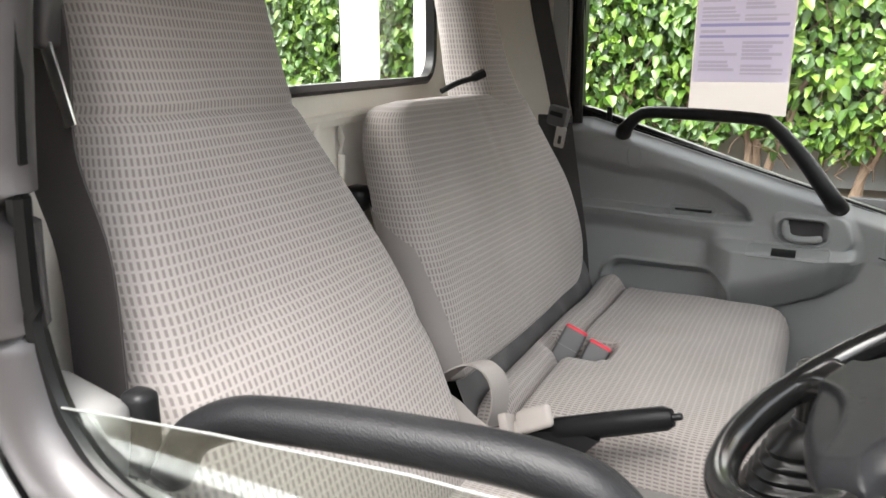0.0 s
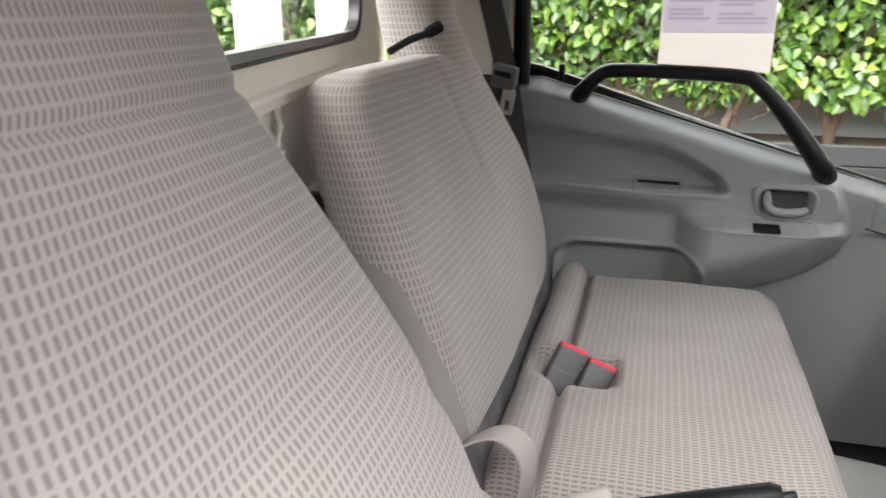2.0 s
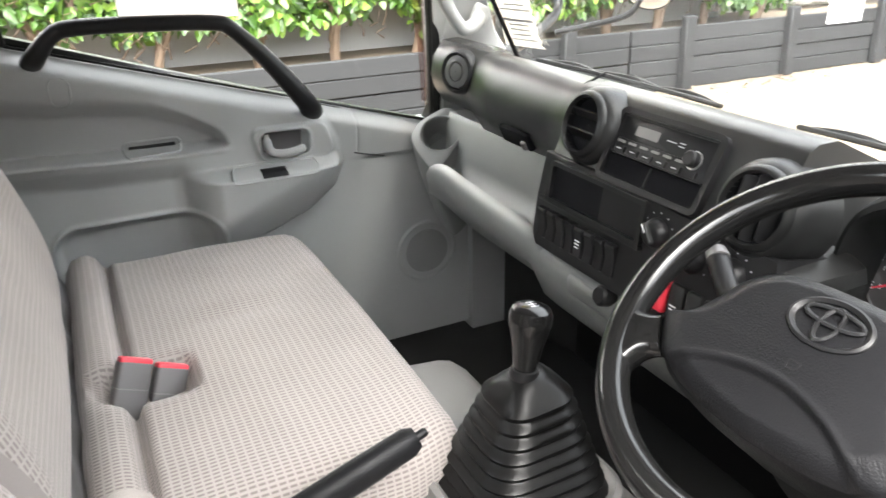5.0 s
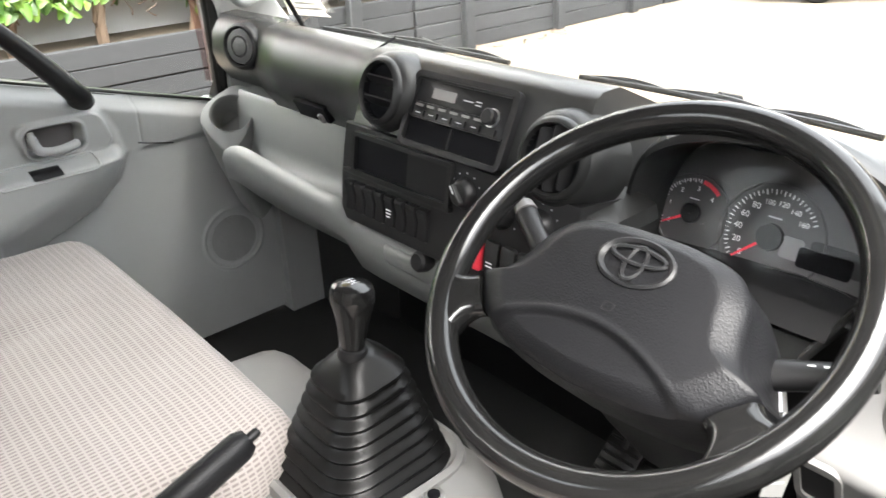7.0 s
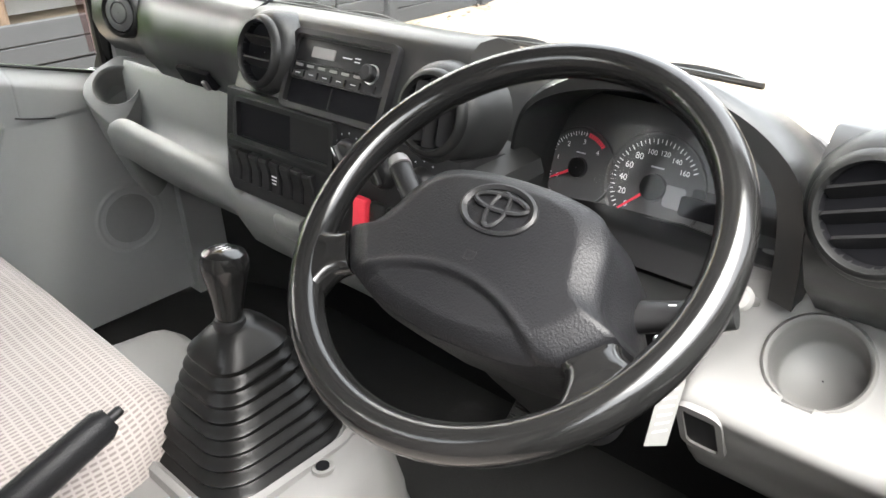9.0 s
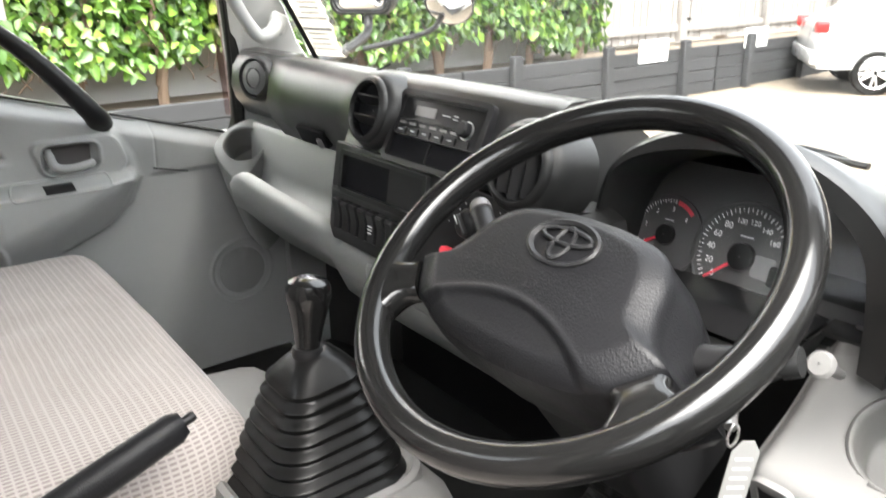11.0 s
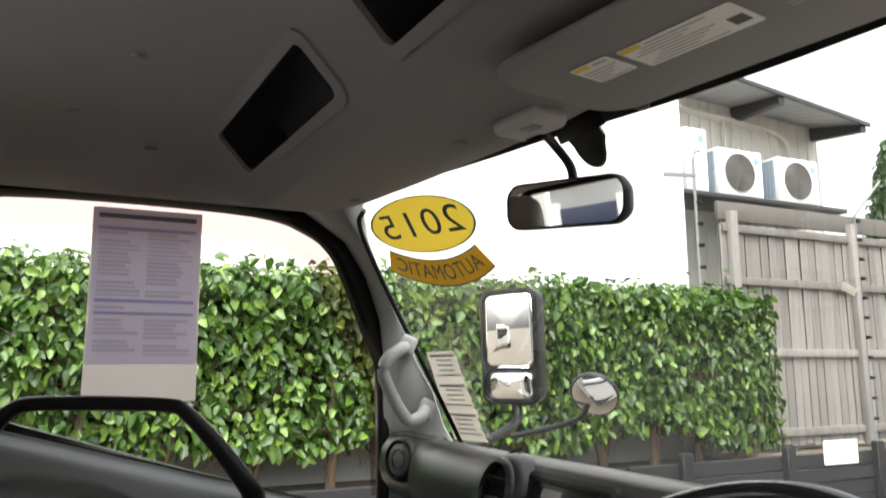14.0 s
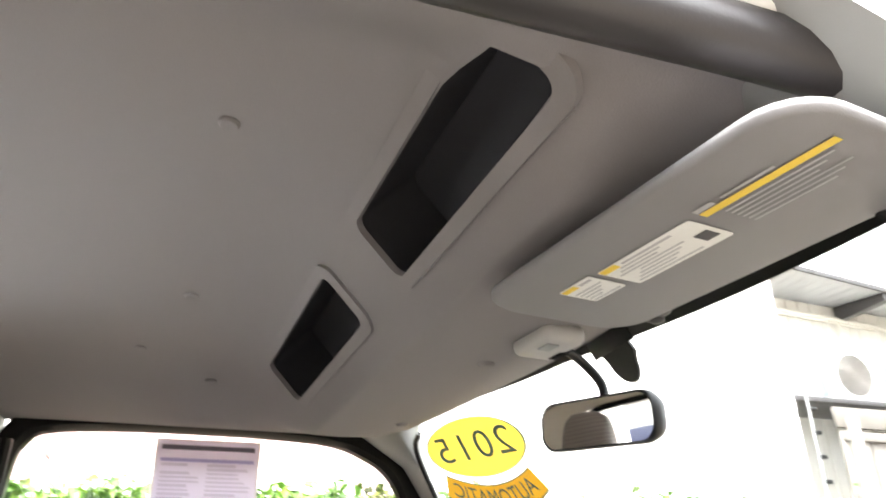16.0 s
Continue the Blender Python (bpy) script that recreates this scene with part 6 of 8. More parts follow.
def build_cluster():
    cl = thing("instrument_cluster", (0.44, 0.74, 1.40), "black instrument cluster with rev counter and speedometer", "instrument cluster")
    face = axes((0.437, 0.735, 1.405), (0, -1, 0), (0.30, 0, 1))
    part("dial_plate", plate(bmesh.new(), rounded(0.335, 0.17, 0.04, 6), face @ pose(0, -0.005, 0), -0.02, 0.0), DIAL_FACE, cl)
    part("dial_field", plate(bmesh.new(), rounded(0.31, 0.150, 0.035, 6), face @ pose(0, -0.014, 0), 0.0, 0.001), DIAL_FACE, cl)

    def gauge(name, cx, cy, r, a0, a1, ticks, numbers, needle_a, red=None):
        m = face @ pose(cx, cy, 0.001)
        g = part(name, revolve(bmesh.new(), [(r * 1.16, 0.0), (r * 1.14, 0.003), (r * 1.10, 0.001), (0.001, 0.0006)], m, 40, cap=False), DIAL_FACE, cl)
        bm = bmesh.new()
        for k in range(ticks + 1):
            a = radians(a0 + (a1 - a0) * k / ticks)
            if red and red[0] <= k / ticks <= red[1]:
                continue
            bar_lines(bm, m @ pose(0, 0, 0, 0, 0, math.degrees(a)), [(r * (0.93 if k % 2 else 0.9), r * 1.01, 0, 0.0008 if k % 2 else 0.0012)], 0.0016)
        part("scale_marks", bm, DIAL_WHITE, g)
        if red:
            bm = bmesh.new()
            s0, s1 = a0 + (a1 - a0) * red[0], a0 + (a1 - a0) * red[1]
            for k in range(8):
                a, b = radians(s0 + (s1 - s0) * k / 8), radians(s0 + (s1 - s0) * (k + 0.85) / 8)
                bm.faces.new([bm.verts.new(m @ Vector((q * math.cos(w), q * math.sin(w), 0.0018))) for q, w in ((r * 0.9, a), (r * 1.02, a), (r * 1.02, b), (r * 0.9, b))])
            part("red_zone", bm, RED, g, "red band")
        for text, frac in numbers:
            a = radians(a0 + (a1 - a0) * frac)
            part("number", write(bmesh.new(), text, r * (0.155 if len(text) > 2 else 0.19), m @ pose(0.73 * r * math.cos(a), 0.73 * r * math.sin(a), 0), 0.0018), DIAL_WHITE, g, smooth=False)
        a = radians(needle_a)
        part("needle", plate(bmesh.new(), [(0.3 * r, -0.0016), (0.92 * r, -0.001), (0.92 * r, 0.001), (0.3 * r, 0.0016)], m @ pose(0, 0, 0, 0, 0, needle_a), 0.003, 0.005), RED, g, "red needle")
        part("needle_hub", revolve(bmesh.new(), [(0.3 * r, 0.001), (0.28 * r, 0.006), (0.001, 0.007)], m, 24, cap=False), BLACK, g)
        part("unit_print", bar_lines(bmesh.new(), m, [(-0.15 * r, 0.15 * r, 0.42 * r, 0.035 * r)], 0.0018), PRINT_GREY, g)

    gauge("rev_counter", -0.124, -0.016, 0.045, 210, 45, 32, [("0", 0.0), ("1", 0.25), ("2", 0.5), ("3", 0.75), ("4", 1.0)], 210, (0.78, 1.0))
    gauge("speedometer", -0.018, -0.016, 0.057, 222, 30, 34, [(str(v), v / 165) for v in range(0, 161, 20)], 222)
    part("display", plate(bmesh.new(), rounded(0.026, 0.026, 0.004), face @ pose(0.010, -0.022, 0), 0.002, 0.0035), DISPLAY, cl, "grey liquid-crystal display")
    part("display", plate(bmesh.new(), rounded(0.062, 0.024, 0.004), face @ pose(0.050, -0.028, 0), 0.002, 0.0042), HOLLOW, cl, "dark trip display")
    part("warning_strip", plate(bmesh.new(), rounded(0.11, 0.030, 0.006), face @ pose(0.085, -0.020, 0), 0.001, 0.0025), BLACK, cl)
    bm = bmesh.new()
    arch = [(-0.06, -0.064), (-0.02, -0.052), (0.03, -0.048), (0.08, -0.052), (0.13, -0.064), (0.15, -0.08), (-0.06, -0.08)]
    part("lower_lens", plate(bmesh.new(), arch[::-1], face, 0.002, 0.006), BLACK, cl)
    part("reset_stem", revolve(bmesh.new(), [(0.004, 0.0), (0.004, 0.014), (0.003, 0.016)], face @ pose(0.015, -0.062, 0), 12), CHROME, cl)
    ob = part("cluster_glass", plate(bmesh.new(), rounded(0.33, 0.16, 0.04, 6), axes((0.408, 0.735, 1.415), (0, -1, 0), (0.42, 0, 1)), 0, 0.002), GLASS_CLEAR, cl)
    ob.visible_shadow = False


# ---- steering wheel ----
TILT_W = radians(56)
WHEEL = axes((0.093, 0.717, 1.478), (0, -1, 0), (math.sin(TILT_W), 0, math.cos(TILT_W)))


def build_wheel():
    sw = thing("steering_wheel", (0.3, 0.717, 1.3), "worn glossy black two-spoke steering wheel with padded hub", "steering wheel")
    bm = bmesh.new()
    n, k = 96, 16
    rows = []
    for i in range(n):
        a = 2 * math.pi * i / n
        R, r = 0.1845, 0.0155
        ring = []
        for j in range(k):
            b = 2 * math.pi * j / k
            ring.append(WHEEL @ Vector(((R + r * math.cos(b)) * math.cos(a), (R + r * math.cos(b)) * math.sin(a), 1.12 * r * math.sin(b))))
        rows.append(ring)
    loft(bm, rows, closed=True)
    part("rim", bm, GLOSS, sw, angle=80)
    # broad spokes at both sides: two fillets run from the hub's seam into the rim
    upper = ((0.1415, -0.0525), (0.146, -0.0575), (0.154, -0.0615), (0.163, -0.061), (0.174, -0.051), (0.182, -0.034))
    lower = ((0.1115, -0.0872), (0.119, -0.092), (0.1245, -0.102), (0.1255, -0.117), (0.120, -0.133), (0.107, -0.151))
    for s in (1, -1):
        up, lo = spline([(a, b, 0) for a, b in upper], 4), spline([(a, b, 0) for a, b in lower], 4)
        rows = []
        for i, (p, q) in enumerate(zip(up, lo)):
            t = i / (len(up) - 1)
            front, back = [], []
            for k in range(13):
                u = k / 12
                c = p.lerp(q, u)
                r = c.length
                if t > 0.5:
                    c = c * (r + (0.184 - r) * smooth(0.5, 1.0, t) * (4 * u * (1 - u))) / r
                w = math.sqrt(max(0.0, 1 - (2 * u - 1) ** 4))
                front.append(WHEEL @ Vector((s * c.x, c.y, -0.006 + 0.004 * smooth(0, 0.5, t) + (0.012 + 0.003 * t) * w)))
                back.append(WHEEL @ Vector((s * c.x, c.y, -0.006 - 0.012 * w)))
            rows.append(front + back[::-1][1:-1])
        part("spoke", loft(bmesh.new(), rows), GLOSS, sw, "worn black spoke", angle=75)
    half = [(0.0, 0.047), (0.040, 0.045), (0.078, 0.036), (0.099, 0.014), (0.108, -0.014), (0.119, -0.037), (0.140, -0.0505), (0.127, -0.068), (0.110, -0.086), (0.066, -0.100), (0.0, -0.106)]
    right_side = [(p.x, p.y) for p in spline([(a, b, 0) for a, b in half[:7]], 6)][:-1] + [(p.x, p.y) for p in spline([(a, b, 0) for a, b in half[6:9]], 6)][:-1] + [(p.x, p.y) for p in spline([(a, b, 0) for a, b in half[8:]], 6)]
    pad = resample(right_side + [(-x, y) for x, y in right_side[::-1]][1:-1], 150)
    cy = -0.03

    def hub_z(x, y, z):
        edge = -0.0565 - 3.6 * x * x
        z -= 0.0055 * smooth(0.001, -0.005, y - edge) - 0.0016 * math.exp(-((y - edge - 0.002) / 0.003) ** 2)
        return z - 0.10 * max(0.0, -y - 0.088)
    rows = []
    for s, sx, z in ((0.80, 1.3, -0.10), (0.92, 1.26, -0.07), (0.98, 1.15, -0.04), (1.0, 1.02, -0.016), (1.0, 1.0, -0.006)):
        rows.append([WHEEL @ Vector((x * s * sx, cy + (y - cy) * s, z)) for x, y in pad])
    for k in range(34):
        s = 0.995 * (1 - k / 34) + 0.004
        z = -0.001 + 0.0165 * min(1.0, (1 - s) / 0.20) ** 0.55 + 0.002 * (1 - s)
        rows.append([WHEEL @ Vector((x * s, cy + (y - cy) * s, hub_z(x * s, cy + (y - cy) * s, z))) for x, y in pad])
    part("hub_pad", loft(bmesh.new(), rows), PAD, sw, "grained black hub pad with a lens-shaped horn field", angle=70)
    part("horn_mark", ring_plate(bmesh.new(), rounded(0.011, 0.009, 0.002, 3), rounded(0.008, 0.006, 0.001, 3), WHEEL @ pose(0.004, -0.039, 0.0165), 0.0, 0.0012), BLACK, sw)
    # plain oval badge
    m = WHEEL @ pose(0.003, 0.006, 0.0170)
    oval = [(0.037 * math.cos(a), 0.024 * math.sin(a)) for a in (2 * math.pi * j / 40 for j in range(40))]
    ins = [(x * 0.82, y * 0.8) for x, y in oval]
    bm = bmesh.new()
    loft(bm, [place2d(oval, m, -0.004), place2d(oval, m, 0.002), place2d([(x * 0.93, y * 0.91) for x, y in oval], m, 0.0035), place2d(ins, m, 0.001), place2d(ins, m, -0.004)], cap=False)
    part("badge", bm, BLACK, sw, "plain oval badge", angle=25)
    bm = bmesh.new()
    for rx, ry, oy in ((0.026, 0.0075, 0.006), (0.0085, 0.0165, -0.001)):
        tube(bm, [m @ Vector((rx * math.cos(a), oy + ry * math.sin(a), 0.0015)) for a in (2 * math.pi * j / 28 for j in range(28))], 0.0022, 6, closed=True)
    part("badge_emblem", bm, BLACK, sw, "crossed ovals")
    # column and its cover
    rows = []
    for z, w, h in ((-0.055, 0.12, 0.10), (-0.07, 0.15, 0.12), (-0.12, 0.15, 0.13), (-0.20, 0.14, 0.13), (-0.30, 0.12, 0.12)):
        rows.append([WHEEL @ Vector((x, y - 0.012, z)) for x, y in rounded(w, h, 0.03, 5)])
    part("column_cover", loft(bmesh.new(), rows), BLACK, sw, angle=50)
    for s, end in ((-1, (-0.185, 0.048, -0.05)), (1, (0.176, 0.014, -0.05))):
        bm = bmesh.new()
        a, b = WHEEL @ Vector((s * 0.09, -0.02, -0.06)), WHEEL @ Vector(end)
        mid = a.lerp(b, 0.55)
        tube(bm, [a, mid, b], [0.018 if s > 0 else 0.012, 0.0145 if s > 0 else 0.0115, 0.0125], 12, flat=0.8)
        st = part("stalk", bm, BLACK, sw, "black control stalk")
        e = b + (b - mid).normalized() * 0.012
        part("stalk_tip", tube(bmesh.new(), [b, e], [0.0128, 0.011], 12), DARK if s > 0 else BUCKLE, st)
        d = (b - mid).normalized()
        fm = axes(mid.lerp(b, 0.5), d, WHEEL.to_3x3() @ Vector((0, 1, 0)))
        part("stalk_print", bar_lines(bmesh.new(), fm, [(-0.014, -0.008, 0.003, 0.002), (-0.002, 0.004, 0.002, 0.003), (0.008, 0.014, -0.001, 0.002)], 0.0106), DIAL_WHITE, st)
    # key with its tag
    key = thing("ignition_key", (0.235, 0.625, 1.30), "ignition key with a white paper tag", "key")
    bm = bmesh.new()
    tube(bm, [(0.25, 0.64, 1.318), (0.225, 0.625, 1.31)], 0.006, 8)
    tube(bm, [(0.226 + 0.009 * math.cos(a), 0.622, 1.302 + 0.011 * math.sin(a)) for a in (k * math.pi / 8 for k in range(16))], 0.0015, 6, closed=True)
    part("key_ring", bm, STEEL, key)
    tm = axes((0.236, 0.618, 1.248), (0.85, -0.5, -0.1), (-0.12, 0, 1))
    tag = part("tag", plate(bmesh.new(), [(-0.014, -0.045), (0.014, -0.05), (0.014, 0.036), (0.006, 0.048), (-0.006, 0.048), (-0.014, 0.036)], tm, -0.0006, 0.0006), TAG, key, "white paper tag")
    for sgn in (1, -1):
        part("tag_print", bar_lines(bmesh.new(), tm, [(-0.009, 0.009, 0.028 - 0.011 * i, 0.003) for i in range(6)], 0.0009 * sgn), PRINT_GREY, tag)
    kn = thing("pull_knob", (0.30, 0.575, 1.37), "pale round pull knob beside the column", "knob")
    bm = revolve(bmesh.new(), [(0.005, -0.04), (0.006, 0.0), (0.012, 0.005), (0.013, 0.010), (0.010, 0.014), (0.001, 0.015)], axes((0.285, 0.578, 1.372), (0, -1, 0), (0.5, 0, 0.85)), 20, cap=False)
    part("knob_body", bm, PALE, kn)


build_dash()
build_dash_fittings()
build_radio()
build_switch_panel()
build_lower_dash()
build_cluster()
build_wheel()

# ---- seats ----


def section(w, h, r, n=72):
    """Rounded rectangle that starts at the middle of its lower side and runs round by its right."""
    base = rounded(w, h, min(r, 0.49 * h, 0.49 * w), 6)
    k = len(base) // 4
    # from the bottom middle: the lower right corner comes first
    ring = [(0.0, -h / 2)] + base[3 * k:] + base[:3 * k]
    return resample(ring, n)


def seat_cushion(seat, y0, y1, x0, x1, zt, th, name="cushion", crease=None, mid_crease=None):
    """Cloth cushion lofted from back to front; the front and rear edges roll over."""
    rows = []
    cy, half = (y0 + y1) / 2, (y1 - y0) / 2
    stations = [(0.0, 0.35, 0.05), (0.004, 0.7, 0.03), (0.018, 0.95, 0.006), (0.04, 1.0, 0.0)] + [(0.04 + (x1 - x0 - 0.085) * k / 90, 1.0, 0.0) for k in range(1, 91)] + [(x1 - x0 - 0.028, 1.0, 0.006), (x1 - x0 - 0.012, 0.97, 0.02), (x1 - x0 - 0.003, 0.85, 0.045), (x1 - x0, 0.5, 0.07)]
    for dx, s, drop in stations:
        x = x0 + dx
        front = smooth(x1 - 0.11, x1, x)
        w = 2 * half - 0.05 * front
        zz = zt - drop
        hb = th - drop * 1.2
        ring = []
        for a, b in section(w, hb, 0.045):
            z = zz - hb / 2 + b
            y = cy + a
            if b > 0:
                lift = 0.012 * (1 - (a / half) ** 2)
                z += lift
                if crease is not None:
                    z -= 0.024 * math.exp(-((x - crease) / 0.008) ** 2) * smooth(half, half - 0.03, abs(a))
                    z += 0.010 * smooth(crease, crease - 0.03, x) + 0.018 * smooth(crease + 0.03, crease - 0.04, x) * smooth(1.70, 1.84, y)
                if mid_crease is not None:
                    z -= 0.011 * math.exp(-((y - mid_crease) / 0.012) ** 2) * smooth(x0 + 0.14, x0 + 0.24, x) * smooth(x1 - 0.06, x1 - 0.2, x)
                if crease is not None:
                    z -= 0.036 * smooth(0.012, -0.012, rbox_sd(x, y, -0.40, 1.385, 0.125, 0.085, 0.02))
                z += 0.003 * noise.noise((x * 9, y * 9, 1.7))
            ring.append((x, y, z))
        rows.append(ring)
    return part(name, loft(bmesh.new(), rows, uv=True), CLOTH, seat, angle=80)


def back_pad(seat, name, stations, mat=None, n=72, bulge=None, flank=0.0):
    """Backrest lofted upwards. Stations: (z, front x, thickness, y0, y1, corner radius)."""
    rows = []
    for z, xf, th, y0, y1, r in stations:
        ring = []
        for a, b in section(y1 - y0, th, r, n):
            y = (y0 + y1) / 2 + a
            x = xf - th / 2 + b
            if b > 0:
                s = 2 * a / (y1 - y0)
                x += 0.01 * (1 - s * s)
                if bulge:
                    x += bulge(y, z)
                x += 0.003 * noise.noise((y * 8, z * 8, 4.2))
            ring.append((x, y, z))
        rows.append(ring)
    ob = part(name, loft(bmesh.new(), rows, uv=True), mat or CLOTH, seat, angle=80)
    if flank:
        # plain cloth panel sewn onto the side turned to the cab's middle
        zs, rows = [q[0] for q in stations], []
        for f in steps(0.0, 1.0, 16):
            row = []
            for k in steps(0.0, 1.0, 40):
                z = 1.246 + k * (flank + 0.07 * f - 1.246)
                xf, th, y0, y1, r = (float(np.interp(z, zs, [q[c] for q in stations])) for c in (1, 2, 3, 4, 5))
                a = radians(-58 + 50 * k + (146 - 50 * k) * f)     # from the front edge round to the back
                row.append((xf - th / 2 + (th / 2 + 0.003) * math.cos(a + math.pi / 2 - 0.45) * 1.0, y0 + r * 0.9 - (r * 0.9 + 0.0035) * math.sin(a + math.pi / 2 - 0.45), z))
            rows.append(row)
        bm = bmesh.new()
        grid = [[bm.verts.new(p) for p in row] for row in rows]
        for a, b in zip(grid, grid[1:]):
            for c in range(len(a) - 1):
                bm.faces.new((a[c], a[c + 1], b[c + 1], b[c]))
        part("side_panel", bm, CLOTH_PLAIN, seat, "plain grey cloth side", angle=80)
    return ob


def dense_stations(st, n=5):
    """Smoothly fills in between the given stations."""
    out = []
    for i in range(len(st) - 1):
        for k in range(n):
            t = k / n
            p0, p1, p2, p3 = st[max(i - 1, 0)], st[i], st[i + 1], st[min(i + 2, len(st) - 1)]
            out.append(tuple(0.5 * (2 * b + (c - a) * t + (2 * a - 5 * b + 4 * c - d) * t * t + (3 * b - a - 3 * c + d) * t ** 3) for a, b, c, d in zip(p0, p1, p2, p3)))
    out.append(st[-1])
    return out


def build_driver_seat():
    seat = thing("bucket_seat", (-0.25, 0.67, 0.82), "grey dashed-cloth driver's seat with tall integrated headrest", "seat")
    seat_cushion(seat, 0.43, 0.93, -0.50, -0.06, 1.165, 0.13, "cushion")
    st = [(1.14, -0.425, 0.13, 0.44, 0.925, 0.045), (1.22, -0.435, 0.14, 0.425, 0.94, 0.05), (1.30, -0.46, 0.14, 0.43, 0.94, 0.05), (1.38, -0.49, 0.135, 0.44, 0.935, 0.05), (1.46, -0.525, 0.125, 0.452, 0.925, 0.05), (1.55, -0.572, 0.12, 0.47, 0.905, 0.05), (1.62, -0.60, 0.115, 0.488, 0.875, 0.05), (1.69, -0.628, 0.105, 0.508, 0.845, 0.05), (1.74, -0.645, 0.10, 0.515, 0.832, 0.045), (1.85, -0.675, 0.10, 0.515, 0.83, 0.045), (1.96, -0.70, 0.09, 0.52, 0.825, 0.045), (2.02, -0.715, 0.075, 0.525, 0.80, 0.035), (2.05, -0.725, 0.03, 0.57, 0.76, 0.014)]

    def crease(y, z):
        # soft fold running up towards the middle of the cab, and the seam under the headrest
        fold = 1.475 + 0.05 * (y - 0.47) / 0.3 - 0.16 * smooth(0.72, 0.95, y)
        return -0.0035 * math.exp(-((z - fold) / 0.014) ** 2) - 0.006 * math.exp(-((z - 1.705) / 0.006) ** 2) + 0.005 * smooth(fold, fold - 0.06, z)
    back_pad(seat, "backrest", dense_stations(st, 7), bulge=crease)
    part("seat_base", boxed((-0.27, 0.67, 0.94), (0.40, 0.44, 0.22), 0.02), DARK, seat)
    return seat


def build_passenger_seat():
    seat = thing("passenger_bench", (-0.27, 1.48, 0.82), "grey dashed-cloth double passenger bench with high outer backrest", "seat")
    seat_cushion(seat, 1.075, 1.905, -0.50, -0.03, 1.195, 0.125, "cushion", crease=-0.425, mid_crease=1.53)
    st = [(1.235, -0.512, 0.07, 1.05, 1.70, 0.033), (1.25, -0.506, 0.095, 1.033, 1.755, 0.042), (1.30, -0.512, 0.108, 1.026, 1.805, 0.048), (1.36, -0.528, 0.11, 1.031, 1.828, 0.048), (1.42, -0.55, 0.11, 1.038, 1.833, 0.048), (1.50, -0.583, 0.106, 1.053, 1.82, 0.046), (1.58, -0.617, 0.10, 1.071, 1.79, 0.043), (1.635, -0.642, 0.088, 1.088, 1.765, 0.04), (1.675, -0.661, 0.07, 1.12, 1.745, 0.032), (1.69, -0.672, 0.032, 1.176, 1.72, 0.015)]

    def tilt(y, z):
        return -0.006 * math.exp(-((y - 1.45) / 0.015) ** 2) * smooth(1.45, 1.6, z) + 0.012 * math.exp(-((y - 1.72) / 0.07) ** 2 - ((z - 1.46) / 0.07) ** 2)
    back_pad(seat, "backrest", dense_stations(st, 9), n=140, bulge=tilt, flank=1.46)
    head = [(1.62, -0.648, 0.08, 1.48, 1.76, 0.035), (1.70, -0.667, 0.10, 1.492, 1.715, 0.04), (1.76, -0.686, 0.10, 1.508, 1.692, 0.04), (1.85, -0.708, 0.095, 1.516, 1.682, 0.04), (1.96, -0.733, 0.09, 1.52, 1.675, 0.035), (2.03, -0.752, 0.07, 1.53, 1.66, 0.03), (2.055, -0.76, 0.03, 1.56, 1.63, 0.012)]
    back_pad(seat, "headrest", dense_stations(head, 6), n=120)
    bm = bmesh.new()
    tube(bm, spline([(-0.712, 1.388, 1.700), (-0.690, 1.42, 1.716), (-0.672, 1.445, 1.724), (-0.655, 1.47, 1.735)], 4), [0.006] * 9 + [0.010] * 4, 8)
    part("release_strap", bm, BLACK, seat, "black fold-down strap")
    part("seat_base", boxed((-0.27, 1.62, 0.93), (0.42, 0.58, 0.25), 0.02), BLACK, seat)
    part("hinge_cover", boxed((-0.57, 1.45, 1.12), (0.1, 0.8, 0.16), 0.02), BLACK, seat)

    def flap(y, s):
        # loose vinyl between the backrest and the cushion, with soft folds
        return (-0.555 + 0.065 * s + 0.010 * noise.noise((y * 14, s * 2, 8.1)), y, 1.31 - 0.14 * s + 0.012 * math.sin(s * math.pi) + 0.006 * noise.noise((y * 20, s * 3, 2.3)))
    part("vinyl_flap", sheet(bmesh.new(), flap, steps(1.06, 1.84, 60), steps(0, 1, 10), (0, 0, -0.004)), VINYL, seat, "dark grey vinyl flap", angle=70)


